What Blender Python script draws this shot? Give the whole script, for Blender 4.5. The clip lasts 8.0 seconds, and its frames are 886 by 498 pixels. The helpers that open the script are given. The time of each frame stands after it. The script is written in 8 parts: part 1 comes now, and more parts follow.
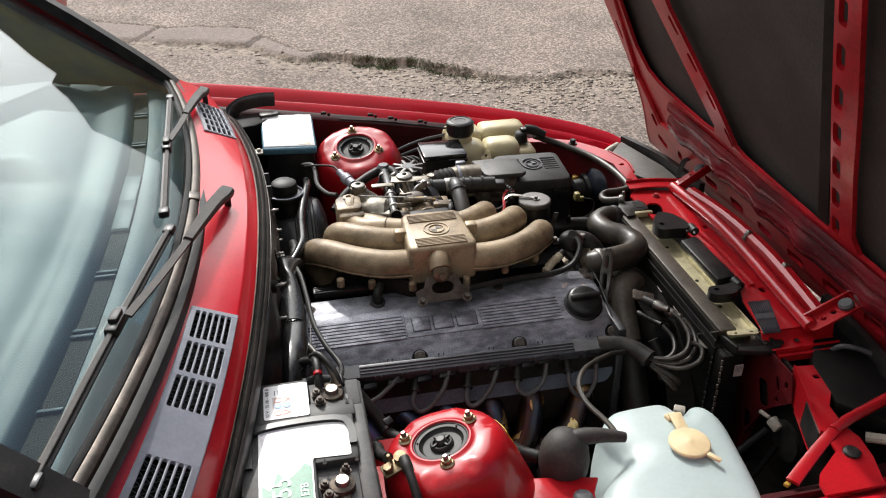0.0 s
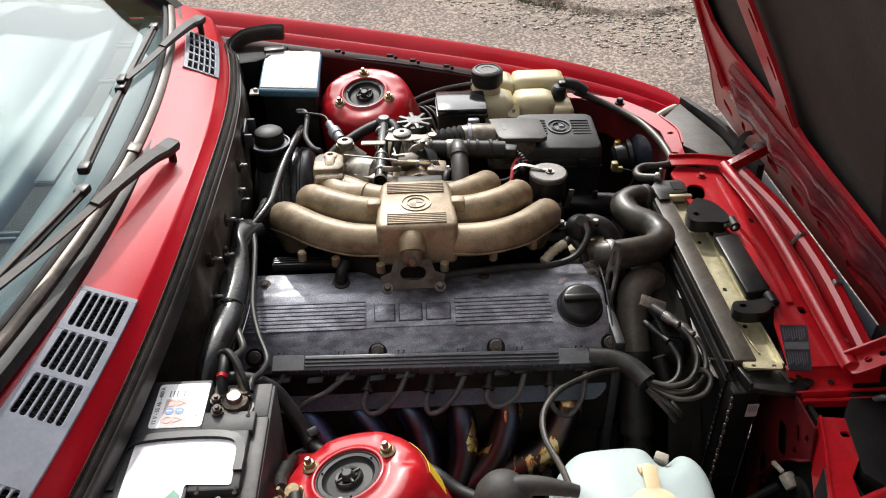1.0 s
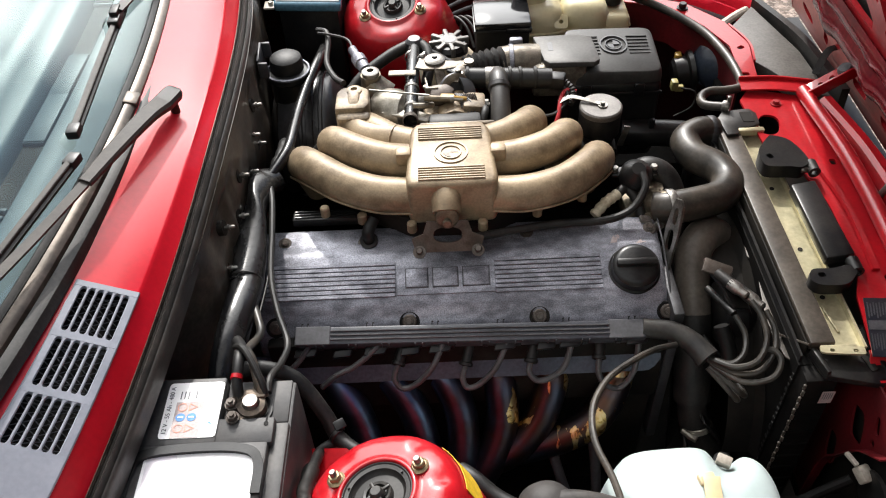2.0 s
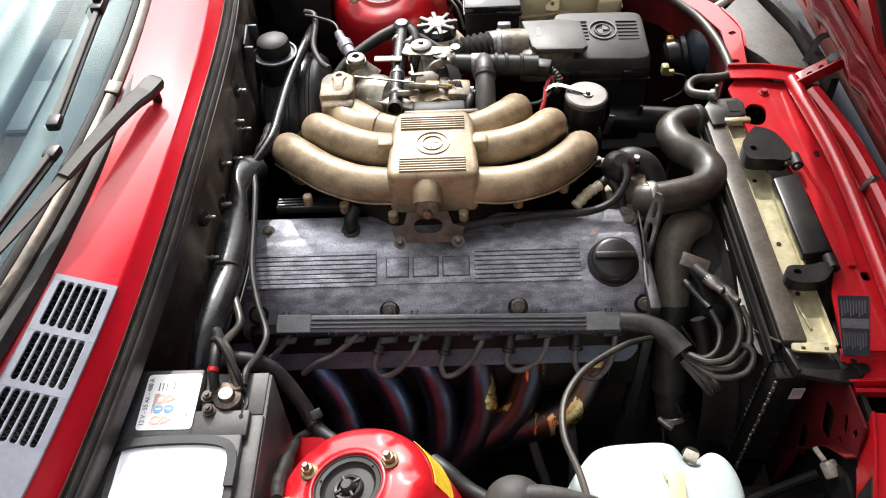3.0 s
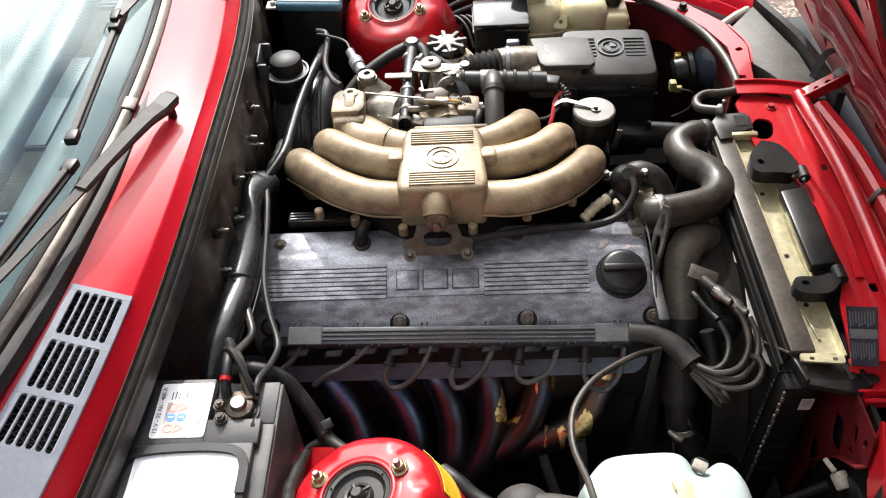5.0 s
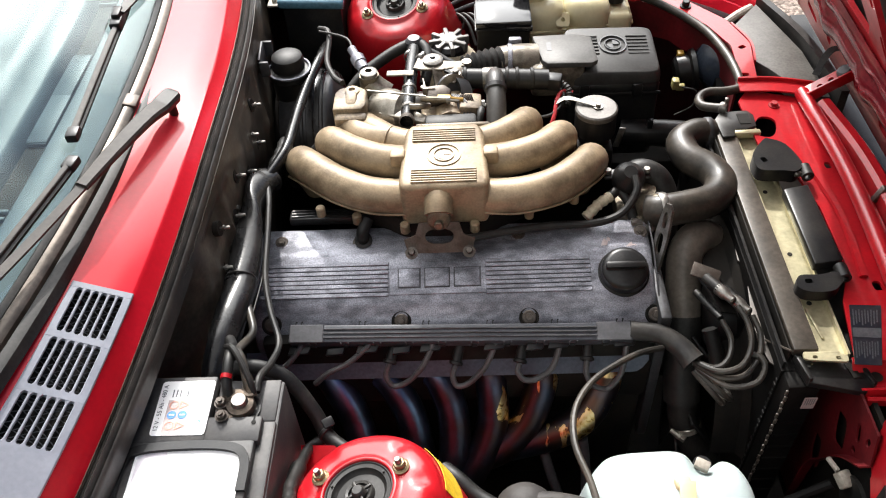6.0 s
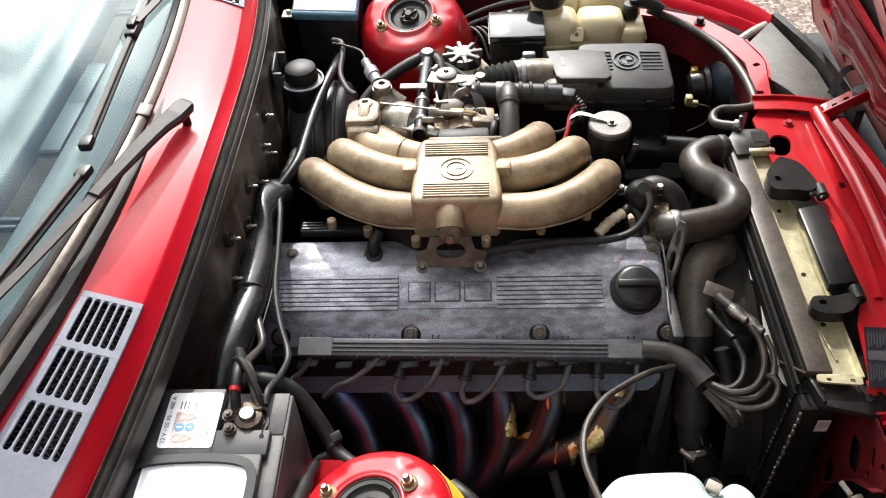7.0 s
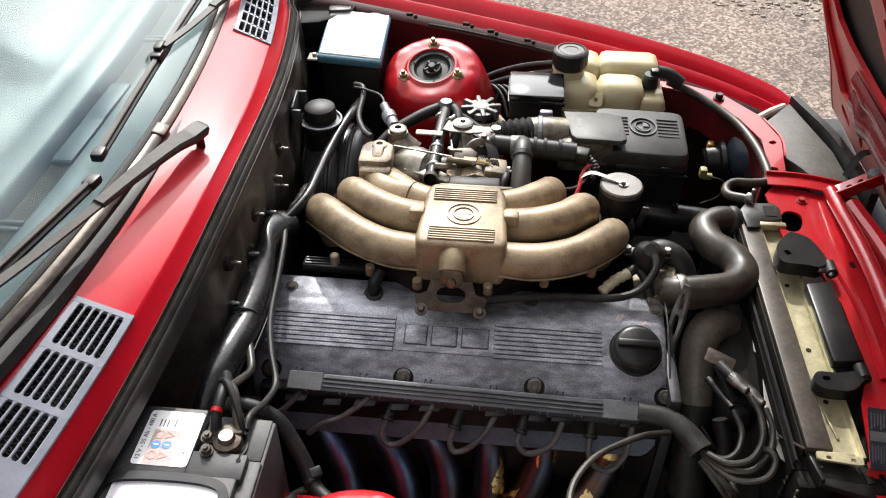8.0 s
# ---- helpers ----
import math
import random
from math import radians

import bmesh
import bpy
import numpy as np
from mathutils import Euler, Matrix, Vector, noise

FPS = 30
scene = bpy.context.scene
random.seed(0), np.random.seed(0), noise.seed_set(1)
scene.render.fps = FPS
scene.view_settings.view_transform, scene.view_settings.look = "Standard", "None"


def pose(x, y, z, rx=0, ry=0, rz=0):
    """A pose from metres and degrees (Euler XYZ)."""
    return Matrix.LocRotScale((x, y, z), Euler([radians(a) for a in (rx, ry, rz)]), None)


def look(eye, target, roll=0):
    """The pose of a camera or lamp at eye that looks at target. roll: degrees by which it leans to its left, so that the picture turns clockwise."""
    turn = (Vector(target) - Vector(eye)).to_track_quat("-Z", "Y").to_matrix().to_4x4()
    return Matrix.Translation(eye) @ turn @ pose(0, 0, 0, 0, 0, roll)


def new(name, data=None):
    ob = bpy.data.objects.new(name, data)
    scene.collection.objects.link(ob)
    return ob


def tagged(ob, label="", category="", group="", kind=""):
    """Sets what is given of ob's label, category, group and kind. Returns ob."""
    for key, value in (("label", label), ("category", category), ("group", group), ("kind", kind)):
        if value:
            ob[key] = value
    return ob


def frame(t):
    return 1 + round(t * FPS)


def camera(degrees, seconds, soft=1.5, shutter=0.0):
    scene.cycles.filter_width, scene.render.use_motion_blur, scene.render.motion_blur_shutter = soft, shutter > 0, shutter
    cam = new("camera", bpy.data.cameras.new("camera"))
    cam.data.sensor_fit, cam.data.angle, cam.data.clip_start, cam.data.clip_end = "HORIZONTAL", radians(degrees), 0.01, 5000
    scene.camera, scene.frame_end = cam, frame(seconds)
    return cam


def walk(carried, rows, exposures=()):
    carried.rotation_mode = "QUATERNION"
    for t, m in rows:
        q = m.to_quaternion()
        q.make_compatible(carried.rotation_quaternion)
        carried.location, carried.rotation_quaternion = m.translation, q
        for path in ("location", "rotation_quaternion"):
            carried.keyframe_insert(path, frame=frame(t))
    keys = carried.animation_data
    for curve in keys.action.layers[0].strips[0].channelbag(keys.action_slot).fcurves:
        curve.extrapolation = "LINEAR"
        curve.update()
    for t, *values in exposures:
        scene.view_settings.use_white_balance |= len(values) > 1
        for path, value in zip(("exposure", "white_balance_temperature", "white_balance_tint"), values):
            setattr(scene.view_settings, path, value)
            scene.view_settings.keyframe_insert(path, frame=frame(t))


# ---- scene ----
cam = camera(56.5, 8.0, soft=1.1)
PATH = [
    (0, (-0.161, -1.313, 1.568), (0.185, 0.382, 0.564), -0.6),
    (0.5, (-0.05, -1.229, 1.552), (0.228, 0.461, 0.519), 0.3),
    (1, (0.082, -1.113, 1.532), (0.163, 0.517, 0.377), -0.5),
    (1.5, (0.092, -1.002, 1.522), (0.075, 0.525, 0.231), -2.4),
    (1.7, (0.089, -0.958, 1.537), (0.066, 0.522, 0.192), -3.2),
    (2.8, (0.124, -0.89, 1.585), (0.097, 0.443, 0.094), -2.6),
    (3, (0.132, -0.893, 1.594), (0.086, 0.453, 0.115), -3.2),
    (3.5, (0.134, -0.901, 1.594), (0.078, 0.474, 0.142), -3.7),
    (4, (0.134, -0.909, 1.594), (0.066, 0.475, 0.152), -4.1),
    (4.5, (0.135, -0.912, 1.595), (0.064, 0.474, 0.155), -4.1),
    (6, (0.136, -0.911, 1.59), (0.057, 0.474, 0.148), -4.2),
    (6.5, (0.135, -0.909, 1.591), (0.055, 0.482, 0.156), -4.1),
    (7, (0.13, -0.903, 1.59), (0.035, 0.499, 0.167), -3.7),
    (7.5, (0.095, -0.909, 1.59), (-0.037, 0.533, 0.211), -2.7),
    (8, (0.145, -0.922, 1.554), (0.015, 0.597, 0.259), 0.5),
]
walk(cam, [(t, look(eye, target, roll)) for t, eye, target, roll in PATH],
     exposures=[(0, -0.38), (1, -0.26), (1.7, -0.07), (2.8, 0.36), (7, 0.36), (7.5, 0.24), (8, 0.03)])

# ---- daylight ----
SUN = Vector((-0.12, 0.755, 0.643)).normalized()
world = bpy.data.worlds.new("daylight")
scene.world = world
world.use_nodes = True
wn = world.node_tree.nodes
wl = world.node_tree.links
sky = wn.new("ShaderNodeTexSky")
sky.sky_type = "NISHITA"
sky.sun_disc = False
sky.sun_elevation = math.asin(SUN.z)
sky.sun_rotation = math.atan2(SUN.x, SUN.y)
sky.dust_density = 2.0
wn["Background"].inputs["Strength"].default_value = 0.15
# broken white cloud over the whole sky
wc = wn.new("ShaderNodeTexCoord")
cn = wn.new("ShaderNodeTexNoise")
cn.inputs["Scale"].default_value = 2.3
cn.inputs["Detail"].default_value = 7
cn.inputs["Roughness"].default_value = 0.42
wl.new(wc.outputs["Generated"], cn.inputs["Vector"])
cm = wn.new("ShaderNodeMapRange")
cm.inputs["From Min"].default_value = 0.45
cm.inputs["From Max"].default_value = 0.57
# the cloud closes in towards the horizon
cz = wn.new("ShaderNodeSeparateXYZ")
wl.new(wc.outputs["Generated"], cz.inputs[0])
ca = wn.new("ShaderNodeMath")
ca.operation = "MULTIPLY_ADD"
ca.inputs[1].default_value = -0.20
wl.new(cz.outputs["Z"], ca.inputs[0])
cb = wn.new("ShaderNodeMath")
cb.operation = "ADD"
cb.inputs[1].default_value = 0.35
wl.new(cn.outputs["Fac"], cb.inputs[0])
# and thins out towards the front of the car
ce = wn.new("ShaderNodeMath")
ce.operation = "MULTIPLY_ADD"
ce.inputs[1].default_value = -0.65
wl.new(cz.outputs["X"], ce.inputs[0])
wl.new(cb.outputs[0], ce.inputs[2])
wl.new(ce.outputs[0], ca.inputs[2])
wl.new(ca.outputs[0], cm.inputs["Value"])
cx = wn.new("ShaderNodeMix")
cx.data_type = "RGBA"
wl.new(cm.outputs[0], cx.inputs[0])
wl.new(sky.outputs[0], cx.inputs[6])
# thin cloud is whiter towards the sun
sd = wn.new("ShaderNodeVectorMath")
sd.operation = "DOT_PRODUCT"
sd.inputs[1].default_value = SUN
wl.new(wc.outputs["Generated"], sd.inputs[0])
sm = wn.new("ShaderNodeMapRange")
sm.interpolation_type = "SMOOTHSTEP"
sm.inputs["From Min"].default_value = 0.74
sm.inputs["From Max"].default_value = 1.0
sm.inputs["To Min"].default_value = 6.3
sm.inputs["To Max"].default_value = 50.0
wl.new(sd.outputs["Value"], sm.inputs["Value"])
wl.new(sm.outputs[0], cx.inputs[7])
wl.new(cx.outputs[2], wn["Background"].inputs["Color"])
sun = new("sun", bpy.data.lights.new("sun", "SUN"))
sun.data.energy = 4.1
sun.data.angle = radians(0.6)
sun.data.color = (1.0, 0.958, 0.90)
sun.matrix_world = look(SUN * 20, (0, 0, 0))


# ---- materials ----
def mat(name, col, rough=0.5, metal=0.0, col2=None, scale=40.0, bump=0.0, bscale=None, coat=0.0, rvar=0.12, big=4.0,
        bigmix=0.35, spec=0.5, sss=0.0, island=0.0, speck=0.16, stretch=None):
    """A surface with grain and stains at two scales, gloss that varies, and a fine relief."""
    m = bpy.data.materials.new(name)
    m.use_nodes = True
    n, l = m.node_tree.nodes, m.node_tree.links
    b = n["Principled BSDF"]
    col2 = col2 or tuple(c * 0.6 for c in col)
    tc = n.new("ShaderNodeTexCoord")
    fine = n.new("ShaderNodeTexNoise")
    fine.inputs["Scale"].default_value = scale
    fine.inputs["Detail"].default_value = 6
    wide = n.new("ShaderNodeTexNoise")
    wide.inputs["Scale"].default_value = big
    wide.inputs["Detail"].default_value = 4
    where = tc.outputs["Object"]
    if stretch:
        mp = n.new("ShaderNodeMapping")
        mp.inputs["Scale"].default_value = stretch
        l.new(where, mp.inputs["Vector"])
        where = mp.outputs[0]
    for t in (fine, wide):
        l.new(where, t.inputs["Vector"])
    add = n.new("ShaderNodeMix")
    add.data_type = "FLOAT"
    add.inputs[0].default_value = bigmix
    l.new(fine.outputs["Fac"], add.inputs[2])
    l.new(wide.outputs["Fac"], add.inputs[3])
    ramp = n.new("ShaderNodeMapRange")
    ramp.inputs["From Min"].default_value = 0.42
    ramp.inputs["From Max"].default_value = 0.60
    l.new(add.outputs[0], ramp.inputs["Value"])
    mix = n.new("ShaderNodeMix")
    mix.data_type = "RGBA"
    l.new(ramp.outputs[0], mix.inputs[0])
    mix.inputs[6].default_value = (*col, 1)
    mix.inputs[7].default_value = (*col2, 1)
    # fine speckle over the stains
    tiny = n.new("ShaderNodeTexNoise")
    tiny.inputs["Scale"].default_value = min(900.0, max(160.0, scale * 7))
    tiny.inputs["Detail"].default_value = 2
    l.new(tc.outputs["Object"], tiny.inputs["Vector"])
    tr = n.new("ShaderNodeMapRange")
    tr.inputs["From Min"].default_value = 0.32
    tr.inputs["From Max"].default_value = 0.68
    tr.inputs["To Min"].default_value = 1 - speck
    tr.inputs["To Max"].default_value = 1 + speck
    l.new(tiny.outputs["Fac"], tr.inputs["Value"])
    mul = n.new("ShaderNodeVectorMath")
    mul.operation = "SCALE"
    l.new(mix.outputs[2], mul.inputs[0])
    l.new(tr.outputs[0], mul.inputs["Scale"])
    last = mul.outputs[0]
    if island:
        info = n.new("ShaderNodeNewGeometry")
        hue = n.new("ShaderNodeHueSaturation")
        r2 = n.new("ShaderNodeMapRange")
        r2.inputs["To Min"].default_value = 1 - island
        r2.inputs["To Max"].default_value = 1 + island
        l.new(info.outputs["Random Per Island"], r2.inputs["Value"])
        l.new(r2.outputs[0], hue.inputs["Value"])
        l.new(last, hue.inputs["Color"])
        last = hue.outputs[0]
    l.new(last, b.inputs["Base Color"])
    rr = n.new("ShaderNodeMapRange")
    rr.inputs["To Min"].default_value = max(0.02, rough - rvar)
    rr.inputs["To Max"].default_value = min(1.0, rough + rvar)
    l.new(wide.outputs["Fac"], rr.inputs["Value"])
    l.new(rr.outputs[0], b.inputs["Roughness"])
    b.inputs["Metallic"].default_value = metal
    b.inputs["Specular IOR Level"].default_value = spec
    b.inputs["Coat Weight"].default_value = coat
    b.inputs["Coat Roughness"].default_value = 0.06
    if sss:
        b.inputs["Subsurface Weight"].default_value = sss
        b.inputs["Subsurface Radius"].default_value = (0.02, 0.02, 0.02)
        b.inputs["Subsurface Scale"].default_value = 0.6
    if bump:
        bn = n.new("ShaderNodeTexNoise")
        bn.inputs["Scale"].default_value = bscale or scale * 6
        bn.inputs["Detail"].default_value = 4
        l.new(tc.outputs["Object"], bn.inputs["Vector"])
        bp = n.new("ShaderNodeBump")
        bp.inputs["Strength"].default_value = bump
        bp.inputs["Distance"].default_value = 0.0012
        l.new(bn.outputs["Fac"], bp.inputs["Height"])
        l.new(bp.outputs[0], b.inputs["Normal"])
    return m


RED = mat("red paint", (0.56, 0.008, 0.022), 0.32, 0, (0.48, 0.007, 0.016), 9, 0.04, 300, coat=0.28, rvar=0.08, speck=0.05, spec=0.25)
RED_IN = mat("red inner paint", (0.43, 0.008, 0.014), 0.32, 0, (0.33, 0.007, 0.012), 14, 0.12, 160, coat=0.4, rvar=0.12, speck=0.08, spec=0.3)
# dull red with the low front panels' shade put into the colour
RED_SHADE = mat("dull red paint darkened for shade", (0.125, 0.008, 0.011), 0.5, 0, (0.055, 0.006, 0.007), 10, 0.08, 200, coat=0.1, big=5, spec=0.3)
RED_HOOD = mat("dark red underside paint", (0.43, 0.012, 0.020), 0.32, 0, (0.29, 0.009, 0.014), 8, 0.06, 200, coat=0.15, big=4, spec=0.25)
# red of the beam taken down to hold the shade under the hood
RED_BEAM_SHADE = mat("glossy red beam paint darkened for shade", (0.17, 0.008, 0.015), 0.24, 0, (0.055, 0.006, 0.010), 9, 0.12, 60, big=7, bigmix=0.5, spec=0.3, coat=0.30)
RED_DUSTY = mat("dusty red inner paint", (0.42, 0.016, 0.022), 0.45, 0, (0.26, 0.013, 0.016), 12, 0.1, 160, coat=0.1)
CAST = mat("weathered cast aluminium", (0.325, 0.247, 0.158), 0.44, 0.15, (0.170, 0.124, 0.077), 46, 0.22, 500, big=9, bigmix=0.5, rvar=0.14, speck=0.12, spec=0.35)
COVER = mat("grey painted cast metal", (0.30, 0.304, 0.345), 0.42, 0.40, (0.125, 0.127, 0.148), 85, 0.30, 420, big=16, bigmix=0.45, rvar=0.12, speck=0.34, stretch=(0.5, 1.0, 1.0))
COVER_DARK = mat("dark worn cast metal", (0.075, 0.074, 0.08), 0.45, 0.5, (0.04, 0.04, 0.042), 40, 0.15, 700, big=12)
RUBBER = mat("black rubber", (0.008, 0.008, 0.008), 0.5, 0, (0.022, 0.020, 0.018), 34, 0.12, 420, spec=0.34, speck=0.3)
SEAL = mat("grey-black sponge rubber", (0.026, 0.0245, 0.023), 0.40, 0, (0.050, 0.045, 0.040), 30, 0.1, 400, big=6, spec=0.4)
HOSE = mat("dusty rubber hose", (0.020, 0.0185, 0.0165), 0.36, 0, (0.064, 0.053, 0.042), 26, 0.08, 420, big=10, bigmix=0.5, rvar=0.18, spec=0.4, speck=0.22)
PLASTIC = mat("black plastic", (0.007, 0.007, 0.008), 0.34, 0, (0.016, 0.015, 0.014), 40, 0.1, 700, spec=0.36, speck=0.25, rvar=0.16)
PLASTIC_GREY = mat("faded grey plastic", (0.075, 0.075, 0.082), 0.46, 0, (0.05, 0.05, 0.054), 40, 0.06, 900)
PLASTIC_DUSTY = mat("dusty black plastic", (0.016, 0.0155, 0.0155), 0.42, 0, (0.046, 0.042, 0.037), 26, 0.1, 600, big=8, bigmix=0.5, spec=0.36, speck=0.25)
SHINY = mat("shiny black sleeve", (0.007, 0.007, 0.008), 0.24, 0, (0.020, 0.019, 0.018), 20, 0.25, 90, spec=0.36)
GLOSS = mat("smooth glossy black plastic", (0.010, 0.010, 0.011), 0.13, 0, (0.016, 0.016, 0.017), 30, 0.02, 300, spec=0.55, rvar=0.05)
# greasy black, also used as painted shade in deep gaps and openings
SOOT_SHADE = mat("greasy black metal and shade fill", (0.008, 0.0075, 0.007), 0.65, 0.1, (0.019, 0.016, 0.013), 16, 0.1, 300, spec=0.18)
MATT_BLACK = mat("very dark matt black", (0.0045, 0.0043, 0.0042), 0.6, 0, (0.009, 0.008, 0.0075), 20, 0.1, 300, spec=0.10)
BULK = mat("grimy bulkhead lining", (0.019, 0.016, 0.014), 0.36, 0, (0.095, 0.076, 0.056), 15, 0.3, 60, big=5, bigmix=0.6, speck=0.25, spec=0.4, rvar=0.2)
DRUM = mat("satin grey-black steel", (0.050, 0.049, 0.050), 0.27, 0.35, (0.030, 0.029, 0.029), 26, 0.05, 400, big=9, rvar=0.1)
CORRODED = mat("corroded dark brass", (0.13, 0.10, 0.075), 0.5, 0.6, (0.035, 0.027, 0.022), 120, 0.4, 400, big=40, bigmix=0.5)
# grime, plus the shade of the inner wings mixed into the colour
RED_GRIME_SHADE = mat("grimy red paint blackened for shade", (0.050, 0.007, 0.009), 0.55, 0, (0.018, 0.006, 0.006), 12, 0.1, 200, big=5, spec=0.25)
AMBER_DARK = mat("dirty amber plastic", (0.42, 0.24, 0.03), 0.45, 0, (0.30, 0.17, 0.03), 40)
OLIVE = mat("yellow-olive plastic", (0.36, 0.32, 0.12), 0.45, 0, (0.22, 0.19, 0.07), 40)
STEEL = mat("bare steel", (0.30, 0.285, 0.265), 0.38, 0.85, (0.15, 0.14, 0.125), 60, 0.15, 500)
ZINC = mat("yellow zinc plate", (0.54, 0.49, 0.32), 0.40, 0.5, (0.29, 0.26, 0.17), 22, 0.12, 300, big=9, bigmix=0.55, speck=0.10)
BRASS = mat("tarnished brass", (0.22, 0.185, 0.135), 0.5, 0.7, (0.10, 0.082, 0.06), 80, 0.2, 500)
RAIL = mat("brown-black painted steel", (0.046, 0.038, 0.031), 0.44, 0.1, (0.085, 0.070, 0.056), 24, 0.08, 400, big=13, bigmix=0.55, speck=0.22)
WHITE_BOTTLE = mat("milky polyethylene", (0.43, 0.505, 0.50), 0.38, 0, (0.39, 0.46, 0.455), 12, 0.05, 120, sss=0.2, speck=0.02)
CREAM = mat("yellowed polyethylene", (0.63, 0.565, 0.37), 0.30, 0, (0.50, 0.43, 0.25), 14, 0.2, 90, sss=0.25, speck=0.04)
CAP_AMBER = mat("yellowed cap plastic", (0.70, 0.55, 0.33), 0.5, 0, (0.60, 0.46, 0.27), 20, 0.06, 300, sss=0.45, speck=0.03)
BATTERY = mat("charcoal battery plastic", (0.040, 0.039, 0.040), 0.50, 0, (0.062, 0.058, 0.055), 30, 0.1, 700, spec=0.32)
PAPER = mat("white label", (0.84, 0.83, 0.83), 0.35, 0, (0.80, 0.79, 0.79), 30, speck=0.02)
INK = mat("printed grey", (0.12, 0.12, 0.13), 0.45, 0, (0.15, 0.15, 0.16), 30)
RED_INK = mat("printed red", (0.70, 0.30, 0.22), 0.45, 0, (0.64, 0.27, 0.19), 30)
BLUE_INK = mat("printed blue", (0.05, 0.22, 0.58), 0.45, 0, (0.05, 0.2, 0.5), 30)
LILAC = mat("faded lilac print", (0.66, 0.61, 0.66), 0.3, 0, (0.72, 0.68, 0.71), 60, speck=0.04)
PALE_GREEN = mat("faded green print", (0.42, 0.56, 0.50), 0.35, 0, (0.55, 0.66, 0.61), 90, speck=0.05)
FADED_INK = mat("faded grey print", (0.42, 0.41, 0.43), 0.4, 0, (0.52, 0.51, 0.53), 60)
GREEN_INK = mat("printed green", (0.05, 0.22, 0.13), 0.45, 0, (0.04, 0.17, 0.1), 30)
NAVY = mat("printed navy", (0.012, 0.014, 0.022), 0.3, 0, (0.02, 0.02, 0.026), 30)
PINK_INK = mat("printed pale pink", (0.44, 0.36, 0.35), 0.45, 0, (0.36, 0.29, 0.28), 60)
LID_GREY = mat("weathered grey lid", (0.14, 0.128, 0.117), 0.42, 0.3, (0.09, 0.082, 0.074), 40, 0.1, 500)
SHIELD = mat("dark sheet metal shield", (0.085, 0.100, 0.126), 0.55, 0, (0.062, 0.074, 0.096), 30, 0.08, 300, spec=0.2)
COVER_PLATE = mat("dusty grey moulded plate", (0.105, 0.098, 0.090), 0.55, 0, (0.075, 0.069, 0.063), 30, 0.1, 500, spec=0.3)
YELLOW = mat("yellow sticker", (0.80, 0.52, 0.04), 0.4, 0, (0.72, 0.46, 0.03), 30)
TAN = mat("tan connector plastic", (0.56, 0.49, 0.36), 0.5, 0, (0.44, 0.37, 0.26), 40)
TRIM = mat("weathered metal trim", (0.125, 0.102, 0.084), 0.38, 0.5, (0.06, 0.05, 0.041), 26, 0.1, 300, spec=0.4)
WIPER = mat("faded wiper metal", (0.025, 0.0215, 0.019), 0.55, 0, (0.045, 0.038, 0.033), 30, 0.12, 400, spec=0.3)
GRILLE = mat("grey grille plastic", (0.25, 0.26, 0.30), 0.40, 0, (0.21, 0.22, 0.255), 30, 0.05, 900, speck=0.05)
FELT = mat("dark insulation felt", (0.036, 0.030, 0.027), 0.8, 0, (0.052, 0.045, 0.040), 9, 0.5, 260, big=3)
DASH = mat("grey dashboard", (0.042, 0.064, 0.086), 0.5, 0, (0.034, 0.053, 0.072), 6, 0.01, 300, speck=0.02)
SOFT = mat("dull grey-brown rubber", (0.034, 0.031, 0.030), 0.6, 0, (0.055, 0.050, 0.046), 26, 0.1, 400, spec=0.3)
CLEAR_BLUE = mat("bluish lid plastic", (0.10, 0.22, 0.30), 0.2, 0, (0.08, 0.18, 0.25), 20)
LAMP_NAVY = mat("dark navy lamp shell", (0.028, 0.036, 0.055), 0.25, 0, (0.045, 0.055, 0.075), 14, 0.2, 60, spec=0.5)
LEAD = mat("grey silicone lead", (0.078, 0.076, 0.077), 0.40, 0, (0.048, 0.047, 0.048), 40, 0.05, 400, spec=0.4)
STONE = mat("gravel stone", (0.40, 0.34, 0.285), 0.85, 0, (0.26, 0.215, 0.175), 60, 0.5, 200, island=0.45)
DIRTY_WHITE = mat("dirty white plastic", (0.44, 0.40, 0.34), 0.5, 0, (0.32, 0.28, 0.23), 30)
AIRBOX = mat("dusty grey-black plastic", (0.038, 0.0365, 0.035), 0.5, 0, (0.026, 0.0245, 0.023), 30, 0.08, 600, big=9, spec=0.36)
METER = mat("faded grey moulded cover", (0.082, 0.077, 0.072), 0.5, 0, (0.055, 0.052, 0.048), 30, 0.1, 500, big=14, spec=0.36)
DUSTY_PIPE = mat("dusty brown-grey pipe", (0.155, 0.130, 0.108), 0.38, 0, (0.080, 0.067, 0.056), 24, 0.1, 300, big=9, bigmix=0.5, spec=0.4)
RUSTY = mat("rusty grey bracket steel", (0.105, 0.090, 0.078), 0.48, 0.5, (0.060, 0.045, 0.036), 60, 0.2, 500, big=20)
RAIL_BLACK = mat("grey-black moulded rail", (0.044, 0.047, 0.056), 0.38, 0, (0.064, 0.066, 0.076), 30, 0.06, 600, spec=0.4)


